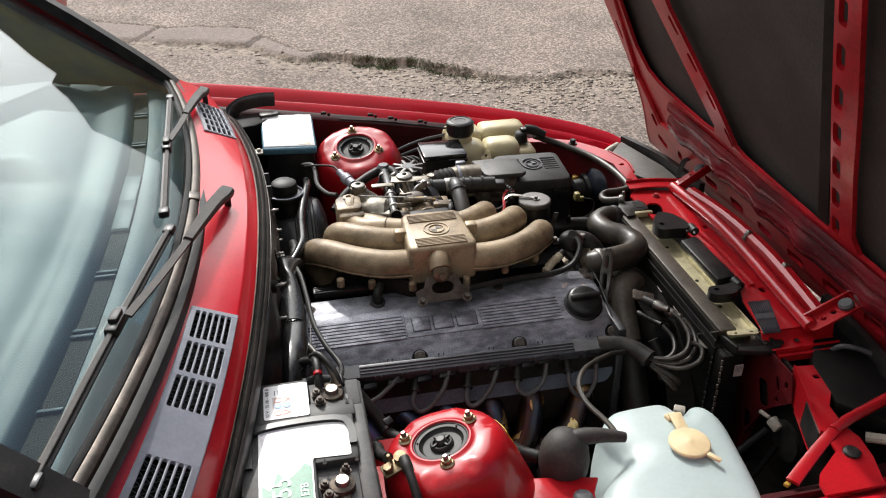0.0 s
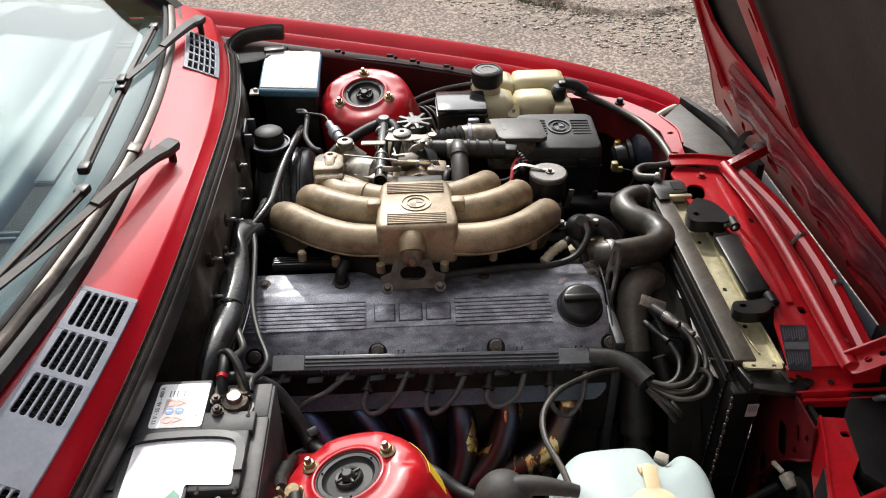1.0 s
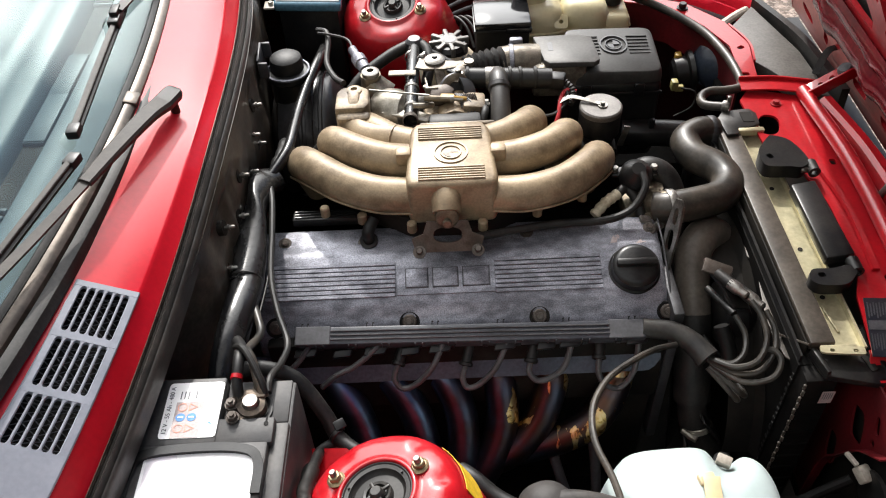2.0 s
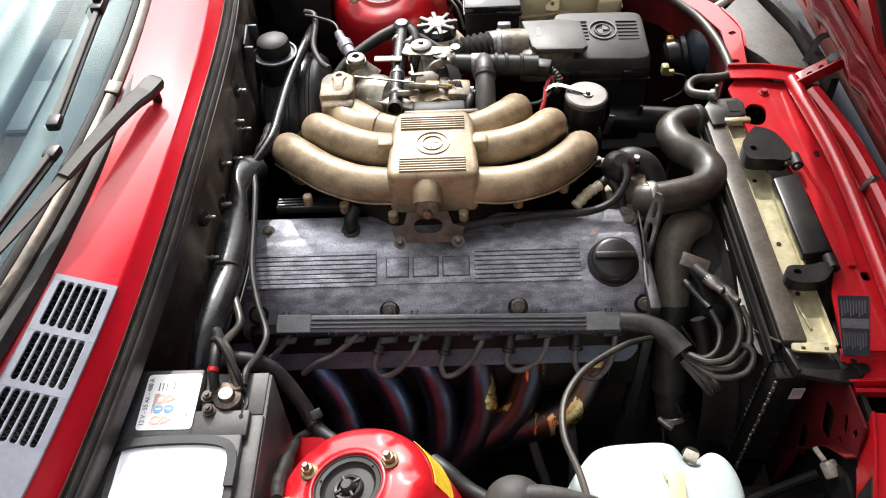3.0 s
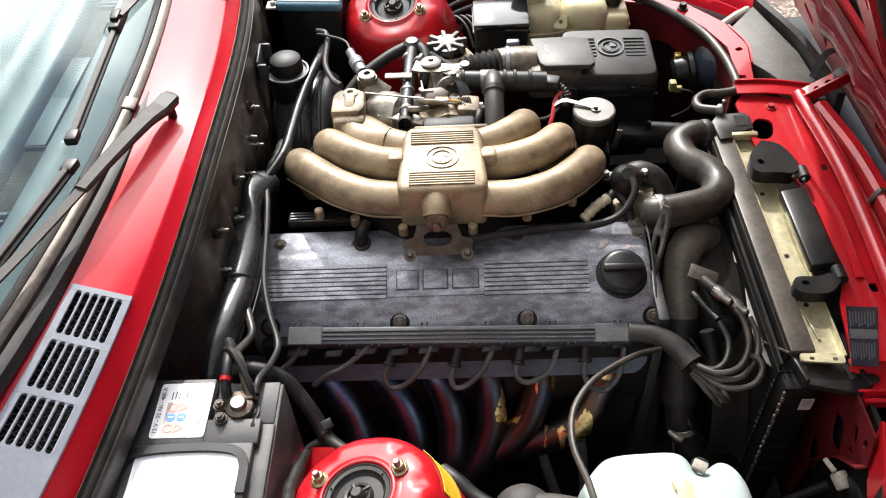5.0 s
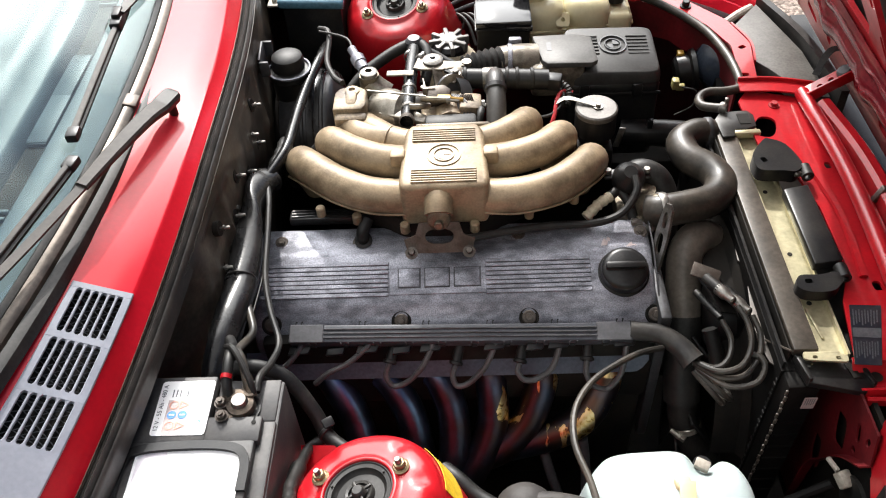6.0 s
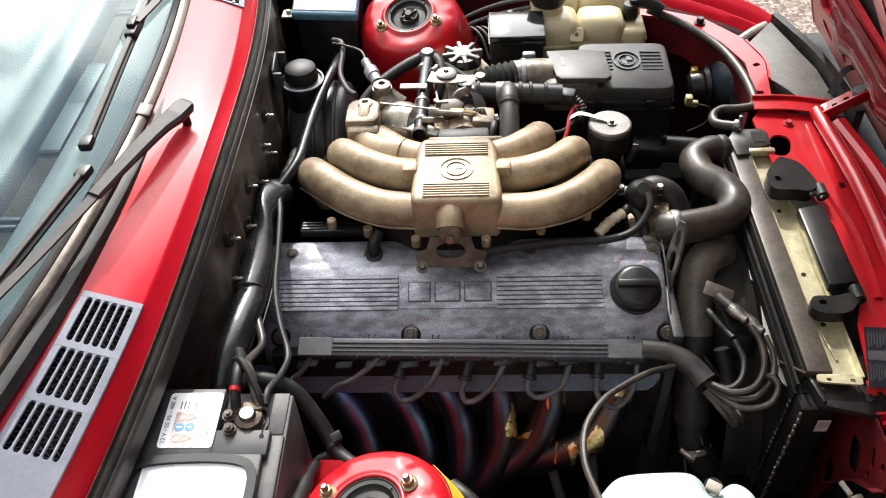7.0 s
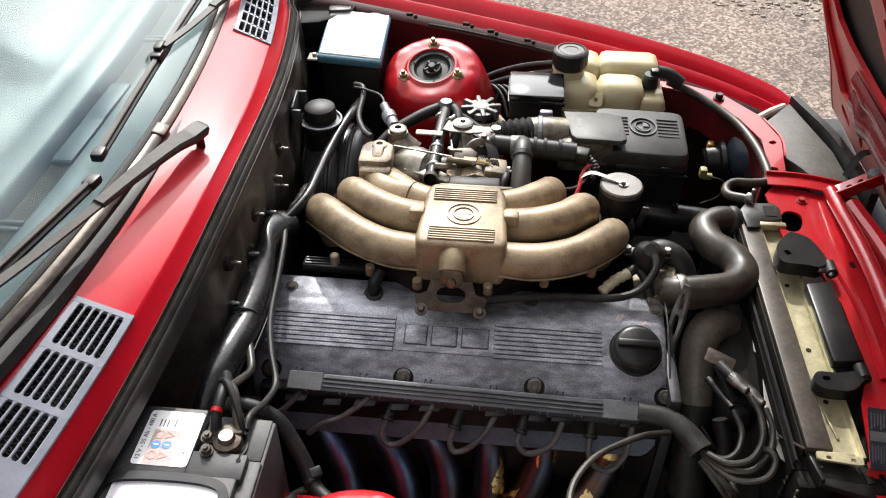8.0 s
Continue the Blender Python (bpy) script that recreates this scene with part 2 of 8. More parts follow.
def heat_steel():
    """Stainless tube tinted by heat: straw, rust red, violet and blue in bands along it."""
    m = mat("heat-tinted steel", (0.42, 0.40, 0.38), 0.36, 0.95, (0.3, 0.28, 0.27), 30, 0.06, 200, rvar=0.12)
    n, l = m.node_tree.nodes, m.node_tree.links
    b = n["Principled BSDF"]
    tc = n.new("ShaderNodeTexCoord")
    nz = n.new("ShaderNodeTexNoise")
    nz.inputs["Scale"].default_value = 16
    nz.inputs["Detail"].default_value = 3
    l.new(tc.outputs["Object"], nz.inputs["Vector"])
    sep = n.new("ShaderNodeSeparateXYZ")
    l.new(tc.outputs["Object"], sep.inputs[0])
    sx = n.new("ShaderNodeMath")
    sx.operation = "MULTIPLY_ADD"
    sx.inputs[1].default_value = 0.85
    sx.inputs[2].default_value = -0.10
    l.new(sep.outputs["X"], sx.inputs[0])
    ad = n.new("ShaderNodeMath")
    ad.operation = "MULTIPLY_ADD"
    ad.inputs[1].default_value = 0.75
    l.new(nz.outputs["Fac"], ad.inputs[0])
    l.new(sx.outputs[0], ad.inputs[2])
    cr = n.new("ShaderNodeValToRGB")
    e = cr.color_ramp.elements
    e[0].position, e[0].color = 0.20, (0.12, 0.17, 0.27, 1)
    e[1].position, e[1].color = 0.78, (0.11, 0.032, 0.014, 1)
    for p, c in ((0.32, (0.075, 0.105, 0.155, 1)), (0.43, (0.06, 0.058, 0.08, 1)), (0.54, (0.07, 0.047, 0.04, 1)), (0.66, (0.11, 0.05, 0.027, 1))):
        x = e.new(p)
        x.color = c
    l.new(ad.outputs[0], cr.inputs[0])
    # straw-coloured scale, more of it towards the front cylinders
    fl = n.new("ShaderNodeTexNoise")
    fl.inputs["Scale"].default_value = 20
    fl.inputs["Detail"].default_value = 4
    fl.inputs["Distortion"].default_value = 0.8
    tall = n.new("ShaderNodeMapping")
    tall.inputs["Scale"].default_value = (1.3, 1.0, 0.42)
    l.new(tc.outputs["Object"], tall.inputs["Vector"])
    l.new(tall.outputs[0], fl.inputs["Vector"])
    fa = n.new("ShaderNodeMath")
    fa.operation = "MULTIPLY_ADD"
    fa.inputs[1].default_value = 0.50
    l.new(sep.outputs["X"], fa.inputs[0])
    l.new(fl.outputs["Fac"], fa.inputs[2])
    fz = n.new("ShaderNodeMath")
    fz.operation = "MULTIPLY_ADD"
    fz.inputs[1].default_value = 0.9
    l.new(sep.outputs["Z"], fz.inputs[0])
    l.new(fa.outputs[0], fz.inputs[2])
    fm = n.new("ShaderNodeMapRange")
    fm.inputs["From Min"].default_value = 1.172
    fm.inputs["From Max"].default_value = 1.186
    l.new(fz.outputs[0], fm.inputs["Value"])
    fx = n.new("ShaderNodeMix")
    fx.data_type = "RGBA"
    l.new(fm.outputs[0], fx.inputs[0])
    l.new(cr.outputs[0], fx.inputs[6])
    # dark cracks and lifted edges in the scale
    ck = n.new("ShaderNodeTexNoise")
    ck.inputs["Scale"].default_value = 70
    ck.inputs["Detail"].default_value = 3
    ck.inputs["Distortion"].default_value = 1.5
    l.new(tc.outputs["Object"], ck.inputs["Vector"])
    cm = n.new("ShaderNodeValToRGB")
    ce2 = cm.color_ramp.elements
    ce2[0].position, ce2[0].color = 0.36, (0.16, 0.085, 0.03, 1)
    ce2[1].position, ce2[1].color = 0.58, (0.68, 0.52, 0.27, 1)
    mid = ce2.new(0.45)
    mid.color = (0.58, 0.38, 0.13, 1)
    l.new(ck.outputs["Fac"], cm.inputs[0])
    l.new(cm.outputs[0], fx.inputs[7])
    l.new(fx.outputs[2], b.inputs["Base Color"])
    return m


HEAT = heat_steel()
ALU = mat("machined aluminium", (0.44, 0.41, 0.355), 0.34, 0.7, (0.20, 0.18, 0.145), 45, 0.15, 500, big=16, bigmix=0.5)
ALU_DULL = mat("stained linkage alloy", (0.27, 0.24, 0.195), 0.42, 0.6, (0.085, 0.070, 0.055), 70, 0.3, 500, big=30, bigmix=0.5)
CAST_GRIMY = mat("grimy stained casting", (0.29, 0.225, 0.15), 0.48, 0.2, (0.085, 0.064, 0.045), 38, 0.3, 400, big=18, bigmix=0.5, speck=0.25)
GOLD = mat("yellow passivated steel", (0.40, 0.315, 0.185), 0.40, 0.7, (0.18, 0.13, 0.075), 60, 0.15, 500)


def glass_mat(name, tint, rough, dust, haze=0.05):
    m = bpy.data.materials.new(name)
    m.use_nodes = True
    n, l = m.node_tree.nodes, m.node_tree.links
    n.remove(n["Principled BSDF"])
    tr = n.new("ShaderNodeBsdfTransparent")
    tr.inputs[0].default_value = (*tint, 1)
    gl = n.new("ShaderNodeBsdfGlossy")
    gl.inputs["Roughness"].default_value = rough
    lw = n.new("ShaderNodeLayerWeight")
    lw.inputs["Blend"].default_value = 0.5
    pw = n.new("ShaderNodeMath")
    pw.operation = "POWER"
    pw.inputs[1].default_value = 5.0
    l.new(lw.outputs["Facing"], pw.inputs[0])
    fr = n.new("ShaderNodeMath")
    fr.operation = "MULTIPLY_ADD"
    fr.inputs[1].default_value = 0.93
    fr.inputs[2].default_value = 0.05
    l.new(pw.outputs[0], fr.inputs[0])
    a = n.new("ShaderNodeMixShader")
    l.new(fr.outputs[0], a.inputs[0])
    l.new(tr.outputs[0], a.inputs[1])
    l.new(gl.outputs[0], a.inputs[2])
    film = n.new("ShaderNodeBsdfGlossy")
    film.distribution = "BECKMANN"
    film.inputs["Roughness"].default_value = 0.43
    film.inputs["Color"].default_value = (0.95, 0.97, 1.0, 1)
    d = a
    if haze:
        d = n.new("ShaderNodeMixShader")
        d.inputs[0].default_value = haze
        l.new(a.outputs[0], d.inputs[1])
        l.new(film.outputs[0], d.inputs[2])
    df = n.new("ShaderNodeBsdfDiffuse")
    df.inputs[0].default_value = (0.75, 0.77, 0.78, 1)
    tc = n.new("ShaderNodeTexCoord")
    nz = n.new("ShaderNodeTexNoise")
    nz.inputs["Scale"].default_value = 3.5
    nz.inputs["Detail"].default_value = 7
    l.new(tc.outputs["Object"], nz.inputs["Vector"])
    mr = n.new("ShaderNodeMapRange")
    mr.inputs["From Min"].default_value = 0.3
    mr.inputs["From Max"].default_value = 0.7
    mr.inputs["To Min"].default_value = dust * 0.5
    mr.inputs["To Max"].default_value = dust * 1.4
    l.new(nz.outputs["Fac"], mr.inputs["Value"])
    c = n.new("ShaderNodeMixShader")
    l.new(mr.outputs[0], c.inputs[0])
    l.new(d.outputs[0], c.inputs[1])
    l.new(df.outputs[0], c.inputs[2])
    l.new(c.outputs[0], n["Material Output"].inputs["Surface"])
    return m


GLASS = glass_mat("tinted windscreen glass", (0.84, 0.92, 0.91), 0.0, 0.008, 0.0)
GLASS_DARK = glass_mat("dark side glass", (0.20, 0.23, 0.23), 0.0, 0.004, 0.0)


# ---- shapes ----
def box(sx, sy, sz, bev=0.0, m=None, seg=2):
    bm = bmesh.new()
    bmesh.ops.create_cube(bm, size=1, matrix=Matrix.Diagonal((sx, sy, sz, 1)))
    if bev:
        bmesh.ops.bevel(bm, geom=bm.edges[:], offset=bev, segments=seg, affect="EDGES", profile=0.5)
    if m is not None:
        bm.transform(m)
    return bm


def span(x0, x1, y0, y1, z0, z1, bev=0.0, seg=2):
    """A box between two corners."""
    return box(x1 - x0, y1 - y0, z1 - z0, bev, Matrix.Translation(((x0 + x1) / 2, (y0 + y1) / 2, (z0 + z1) / 2)), seg)


def lathe(profile, m=None, n=32, wob=0.0):
    """Radius and height pairs turned about z."""
    bm = bmesh.new()
    rings = []
    for r, z in profile:
        if r < 1e-5:
            rings.append([bm.verts.new((0, 0, z))])
        else:
            rings.append([bm.verts.new((r * math.cos(2 * math.pi * i / n), r * math.sin(2 * math.pi * i / n), z)) for i in range(n)])
    for a, b in zip(rings, rings[1:]):
        for i in range(n):
            q = [a[i % len(a)], a[(i + 1) % len(a)], b[(i + 1) % len(b)], b[i % len(b)]]
            q = list(dict.fromkeys(q))
            if len(q) > 2:
                bm.faces.new(q)
    bmesh.ops.recalc_face_normals(bm, faces=bm.faces[:])
    if m is not None:
        bm.transform(m)
    return bm


def prism(poly, z0, z1, bev=0.0, m=None, seg=2):
    """A flat outline given thickness."""
    bm = bmesh.new()
    lo = [bm.verts.new((x, y, z0)) for x, y in poly]
    hi = [bm.verts.new((x, y, z1)) for x, y in poly]
    bm.faces.new(lo[::-1])
    bm.faces.new(hi)
    k = len(poly)
    for i in range(k):
        bm.faces.new((lo[i], lo[(i + 1) % k], hi[(i + 1) % k], hi[i]))
    bmesh.ops.recalc_face_normals(bm, faces=bm.faces[:])
    if bev:
        bmesh.ops.bevel(bm, geom=bm.edges[:], offset=bev, segments=seg, affect="EDGES", profile=0.5)
    if m is not None:
        bm.transform(m)
    return bm


def spline(pts, sub=8):
    p = [Vector(q) for q in pts]
    p = [p[0] * 2 - p[1], *p, p[-1] * 2 - p[-2]]
    out = []
    for i in range(1, len(p) - 2):
        a, b, c, d = p[i - 1:i + 3]
        for k in range(sub):
            t = k / sub
            out.append(0.5 * (2 * b + (c - a) * t + (2 * a - 5 * b + 4 * c - d) * t * t + (3 * b - a - 3 * c + d) * t ** 3))
    out.append(p[-2].copy())
    return out


def sweep(pts, shape, sub=8, up=None, scale=None, smooth=True, caps=True):
    """A closed outline drawn along a path. up: the outline's y axis, where it keeps upright; scale: a function of 0..1."""
    path = spline(pts, sub) if smooth else [Vector(q) for q in pts]
    bm = bmesh.new()
    rings = []
    prev = None
    total = len(path) - 1
    for i, p in enumerate(path):
        t = (path[min(i + 1, total)] - path[max(i - 1, 0)]).normalized()
        if up is not None:
            x = t.cross(Vector(up)).normalized()
        else:
            if prev is None:
                ref = Vector((0, 0, 1)) if abs(t.z) < 0.9 else Vector((1, 0, 0))
                x = t.cross(ref).normalized()
            else:
                x = (prev - t * prev.dot(t)).normalized()
        y = x.cross(t).normalized()
        prev = x
        k = scale(i / total) if scale else 1.0
        rings.append([bm.verts.new(p + (x * a + y * b) * k) for a, b in shape])
    n = len(shape)
    for a, b in zip(rings, rings[1:]):
        for i in range(n):
            bm.faces.new((a[i], a[(i + 1) % n], b[(i + 1) % n], b[i]))
    if caps:
        bm.faces.new(rings[0][::-1])
        bm.faces.new(rings[-1])
    bmesh.ops.recalc_face_normals(bm, faces=bm.faces[:])
    return bm


def ring(r, n=12, ry=None):
    return [(r * math.cos(2 * math.pi * i / n), (ry or r) * math.sin(2 * math.pi * i / n)) for i in range(n)]


def tube(pts, r, n=12, sub=8, scale=None, smooth=True):
    return sweep(pts, ring(r, n), sub, None, scale, smooth)


def rod(a, b, r, n=12):
    return tube([a, b], r, n, 1, None, False)


def join(*bms):
    out = bmesh.new()
    for b in bms:
        me = bpy.data.meshes.new("tmp")
        b.to_mesh(me)
        out.from_mesh(me)
        bpy.data.meshes.remove(me)
        b.free()
    return out


def loft(rows, close=False, thick=0.0):
    """A sheet through rows of points; thick gives it a second skin."""
    bm = bmesh.new()
    g = [[bm.verts.new(p) for p in row] for row in rows]
    for a, b in zip(g, g[1:]):
        k = len(a)
        for i in range(k if close else k - 1):
            bm.faces.new((a[i], a[(i + 1) % k], b[(i + 1) % k], b[i]))
    bmesh.ops.recalc_face_normals(bm, faces=bm.faces[:])
    if thick:
        bmesh.ops.solidify(bm, geom=bm.faces[:], thickness=thick)
    return bm


def hexnut(r, h, m):
    b = prism([(r * math.cos(math.pi * i / 3), r * math.sin(math.pi * i / 3)) for i in range(6)], 0, h, h * 0.15, None, 1)
    b.transform(m)
    return b


BASE = {}


def thing(name, label, category, at=(0, 0, 0), group="", kind=""):
    e = new(name)
    e.empty_display_size = 0.05
    e.location = at
    BASE[e.name] = Vector(at)
    return tagged(e, label, category, group, kind)


def mesh_of(name, bm, material, angle=35):
    me = bpy.data.meshes.new(name)
    bm.to_mesh(me)
    bm.free()
    me.materials.append(material)
    me.shade_smooth()
    me.set_sharp_from_angle(angle=radians(angle))
    return me


def part(name, bm, material, parent=None, label="", angle=35):
    ob = new(name, mesh_of(name, bm, material, angle))
    if parent is not None:
        ob.parent = parent
        if parent.name in BASE:
            ob.location = -BASE[parent.name]
    if label:
        ob["label"] = label
    return ob


def whole(name, bm, material, label, category, group="", kind="", angle=35):
    return tagged(part(name, bm, material, None, "", angle), label, category, group, kind)


def words(name, text, size, m, material, parent, label="", depth=0.0002):
    cu = bpy.data.curves.new(name, "FONT")
    cu.body, cu.size, cu.extrude = text, size, depth
    cu.align_x = "CENTER"
    cu.align_y = "CENTER"
    tmp = new(name + "_curve", cu)
    me = bpy.data.meshes.new_from_object(tmp.evaluated_get(bpy.context.evaluated_depsgraph_get()))
    bpy.data.objects.remove(tmp)
    me.transform(m)
    me.materials.clear()
    me.materials.append(material)
    ob = new(name, me)
    ob.parent = parent
    if parent.name in BASE:
        ob.location = -BASE[parent.name]
    if label:
        ob["label"] = label
    return ob


def at(x, y, z, rx=0, ry=0, rz=0):
    return pose(x, y, z, rx, ry, rz)


def frame_of(o, x, y, z):
    m = Matrix.Identity(4)
    for i, v in enumerate((x, y, z)):
        for k in range(3):
            m[k][i] = v[k]
    for k in range(3):
        m[k][3] = o[k]
    return m


def along(a, b):
    """A frame at a whose z axis points to b."""
    return Matrix.Translation(a) @ (Vector(b) - Vector(a)).to_track_quat("Z", "Y").to_matrix().to_4x4()


def holed(outer, holes, z0, z1, m=None):
    """A plate with openings that go through it."""
    bm = bmesh.new()
    edges = []
    for loop in (outer, *holes):
        vs = [bm.verts.new((x, y, z0)) for x, y in loop]
        edges += [bm.edges.new((vs[i], vs[(i + 1) % len(vs)])) for i in range(len(vs))]
    bmesh.ops.triangle_fill(bm, edges=edges, use_beauty=True)
    bmesh.ops.recalc_face_normals(bm, faces=bm.faces[:])
    made = bmesh.ops.extrude_face_region(bm, geom=bm.faces[:])
    bmesh.ops.translate(bm, verts=[v for v in made["geom"] if isinstance(v, bmesh.types.BMVert)], vec=(0, 0, z1 - z0))
    bmesh.ops.recalc_face_normals(bm, faces=bm.faces[:])
    if m is not None:
        bm.transform(m)
    return bm


def slot(cx, cy, lx, ly, turn=0.0, n=14, power=0.6):
    """A rounded slot as an outline."""
    c, s = math.cos(radians(turn)), math.sin(radians(turn))
    out = []
    for i in range(n):
        a = 2 * math.pi * i / n
        x = lx / 2 * math.copysign(abs(math.cos(a)) ** power, math.cos(a))
        y = ly / 2 * math.copysign(abs(math.sin(a)) ** power, math.sin(a))
        out.append((cx + x * c - y * s, cy + x * s + y * c))
    return out


def piece(xs, ys, x):
    return float(np.interp(x, xs, ys))


# ---- ground ----
EDGE_X = (-6, -2.5, -1.35, -0.74, -0.35, 0.02, 0.20, 0.45, 0.70, 0.92, 1.13, 1.6, 2.2, 3.5)
EDGE_Y = (6.4, 5.15, 4.68, 4.45, 4.26, 3.86, 3.95, 3.84, 3.70, 3.50, 3.25, 3.25, 3.0, 2.6)
WIDTH_X = (-6, -1.5, -0.6, 0.1, 0.6, 1.1, 1.8, 3.5)
WIDTH_Y = (0.3, 0.28, 0.30, 0.38, 0.62, 0.55, 0.6, 0.6)


def edge_at(x):
    return piece(EDGE_X, EDGE_Y, x) + 0.07 * noise.noise((x * 3.1, 0.3, 0)) + 0.035 * noise.noise((x * 11, 2.3, 0)) + 0.012 * noise.noise((x * 37, 5.3, 0))


def ground_height(x, y, e, w):
    d = e - y
    rough = noise.noise((x * 9, y * 9, 0.2))
    if d < 0:
        z = -0.0015 + 0.002 * rough
        crack = piece((-6, -1.5, -0.9, -0.3, 0.05, 0.3), (1.2, 0.46, 0.34, 0.42, 0.12, 0.0), x) + 0.05 * noise.noise((x * 5, 9.1, 0))
        slab = x < 0.12 and -d < crack
        if slab:
            # a lifted crust of smooth old asphalt along the edge
            z += 0.010 * min(1.0, -d / 0.03) + 0.004 * noise.noise((x * 3, y * 3, 4.0))
        if x < 0.12 and abs(-d - crack) < 0.018:
            z -= 0.024
        for cx in (-1.05, -0.33):
            if abs(x - cx - 0.3 * (-d) - 0.03 * noise.noise((y * 8, cx, 0))) < 0.015 and -d < crack:
                z -= 0.022
        return z, -1.0 if slab else 0.0
    if d < w:
        k = d / w
        fall = min(1.0, d / 0.03)
        deep = piece((-3, -0.6, 0.05, 0.25, 0.9, 1.2, 3), (0.014, 0.020, 0.028, 0.058, 0.054, 0.030, 0.016), x)
        z = -deep * fall * (1 - k) ** 0.8 + 0.012 * rough * (1 - k)
        return z, max(0.0, min(0.95, 1.5 * (1 - k) + 0.7 * rough))
    return 0.002 * rough * max(0.0, 1 - (d - w) * 2), 0.0


def build_ground():
    far = [600, 200, 80, 40, 20, 12, 8, 6]
    xs = [-v for v in far] + [-4.5, -3.6, -3.0] + list(np.arange(-2.6, 2.8, 0.021)) + [3.0, 3.5, 4.5] + far[::-1]
    ys = [-v for v in far] + [-4.0, -2.0, 0.0, 0.9] + list(np.arange(1.3, 5.9, 0.021)) + [6.2, 7, 9, 12, 20, 40, 80, 200, 600]
    verts, mask = [], []
    for x in xs:
        inside = abs(x) < 3.0
        e = edge_at(x) if inside else 99
        w = piece(WIDTH_X, WIDTH_Y, x)
        for y in ys:
            z, k = ground_height(x, y, e, w) if inside and 1.2 < y < 6 else (0.0, 0.0)
            verts.append((x, y, z))
            mask.append(k)
    n = len(ys)
    faces = [(i * n + j, (i + 1) * n + j, (i + 1) * n + j + 1, i * n + j + 1) for i in range(len(xs) - 1) for j in range(n - 1)]
    me = bpy.data.meshes.new("ground")
    me.from_pydata(verts, [], faces)
    for key, sign in (("loose", 1), ("crust", -1)):
        a = me.attributes.new(key, "FLOAT", "POINT")
        a.data.foreach_set("value", [max(0.0, sign * k) for k in mask])
    me.shade_smooth()
    me.materials.append(asphalt())
    return tagged(new("ground", me), "pale worn asphalt with a broken edge and loose gravel", "asphalt", kind="structure")


def asphalt():
    m = bpy.data.materials.new("worn asphalt")
    m.use_nodes = True
    n, l = m.node_tree.nodes, m.node_tree.links
    b = n["Principled BSDF"]
    tc = n.new("ShaderNodeTexCoord")
    vo = n.new("ShaderNodeTexVoronoi")
    vo.inputs["Scale"].default_value = 88
    l.new(tc.outputs["Object"], vo.inputs["Vector"])
    bw = n.new("ShaderNodeRGBToBW")
    l.new(vo.outputs["Color"], bw.inputs[0])
    cr = n.new("ShaderNodeValToRGB")
    e = cr.color_ramp.elements
    e[0].position, e[0].color = 0.24, (0.120, 0.092, 0.075, 1)
    e[1].position, e[1].color = 0.80, (0.37, 0.295, 0.246, 1)
    x = e.new(0.5)
    x.color = (0.185, 0.143, 0.117, 1)
    l.new(bw.outputs[0], cr.inputs[0])
    nz = n.new("ShaderNodeTexNoise")
    nz.inputs["Scale"].default_value = 1.6
    nz.inputs["Detail"].default_value = 7
    l.new(tc.outputs["Object"], nz.inputs["Vector"])
    mr = n.new("ShaderNodeMapRange")
    mr.inputs["From Min"].default_value = 0.3
    mr.inputs["From Max"].default_value = 0.7
    mr.inputs["To Min"].default_value = 0.70
    mr.inputs["To Max"].default_value = 1.18
    l.new(nz.outputs["Fac"], mr.inputs["Value"])
    hs = n.new("ShaderNodeHueSaturation")
    l.new(cr.outputs[0], hs.inputs["Color"])
    l.new(mr.outputs[0], hs.inputs["Value"])
    at_ = n.new("ShaderNodeAttribute")
    at_.attribute_name = "loose"
    mx = n.new("ShaderNodeMix")
    mx.data_type = "RGBA"
    l.new(at_.outputs["Fac"], mx.inputs[0])
    cr_at = n.new("ShaderNodeAttribute")
    cr_at.attribute_name = "crust"
    cmix = n.new("ShaderNodeMix")
    cmix.data_type = "RGBA"
    half_way = n.new("ShaderNodeMath")
    half_way.operation = "MULTIPLY"
    half_way.inputs[1].default_value = 0.75
    l.new(cr_at.outputs["Fac"], half_way.inputs[0])
    l.new(half_way.outputs[0], cmix.inputs[0])
    l.new(hs.outputs[0], cmix.inputs[6])
    grime = n.new("ShaderNodeTexNoise")
    grime.inputs["Scale"].default_value = 60
    grime.inputs["Detail"].default_value = 6
    l.new(tc.outputs["Object"], grime.inputs["Vector"])
    gr = n.new("ShaderNodeValToRGB")
    gr.color_ramp.elements[0].position, gr.color_ramp.elements[0].color = 0.3, (0.165, 0.132, 0.115, 1)
    gr.color_ramp.elements[1].position, gr.color_ramp.elements[1].color = 0.7, (0.255, 0.208, 0.182, 1)
    l.new(grime.outputs["Fac"], gr.inputs[0])
    l.new(gr.outputs[0], cmix.inputs[7])
    l.new(cmix.outputs[2], mx.inputs[6])
    soil = n.new("ShaderNodeTexNoise")
    soil.inputs["Scale"].default_value = 28
    soil.inputs["Detail"].default_value = 8
    l.new(tc.outputs["Object"], soil.inputs["Vector"])
    sr = n.new("ShaderNodeValToRGB")
    s = sr.color_ramp.elements
    s[0].position, s[0].color = 0.36, (0.115, 0.088, 0.066, 1)
    s[1].position, s[1].color = 0.64, (0.33, 0.27, 0.215, 1)
    l.new(soil.outputs["Fac"], sr.inputs[0])
    l.new(sr.outputs[0], mx.inputs[7])
    l.new(mx.outputs[2], b.inputs["Base Color"])
    b.inputs["Roughness"].default_value = 0.9
    bp = n.new("ShaderNodeBump")
    bp.inputs["Strength"].default_value = 0.9
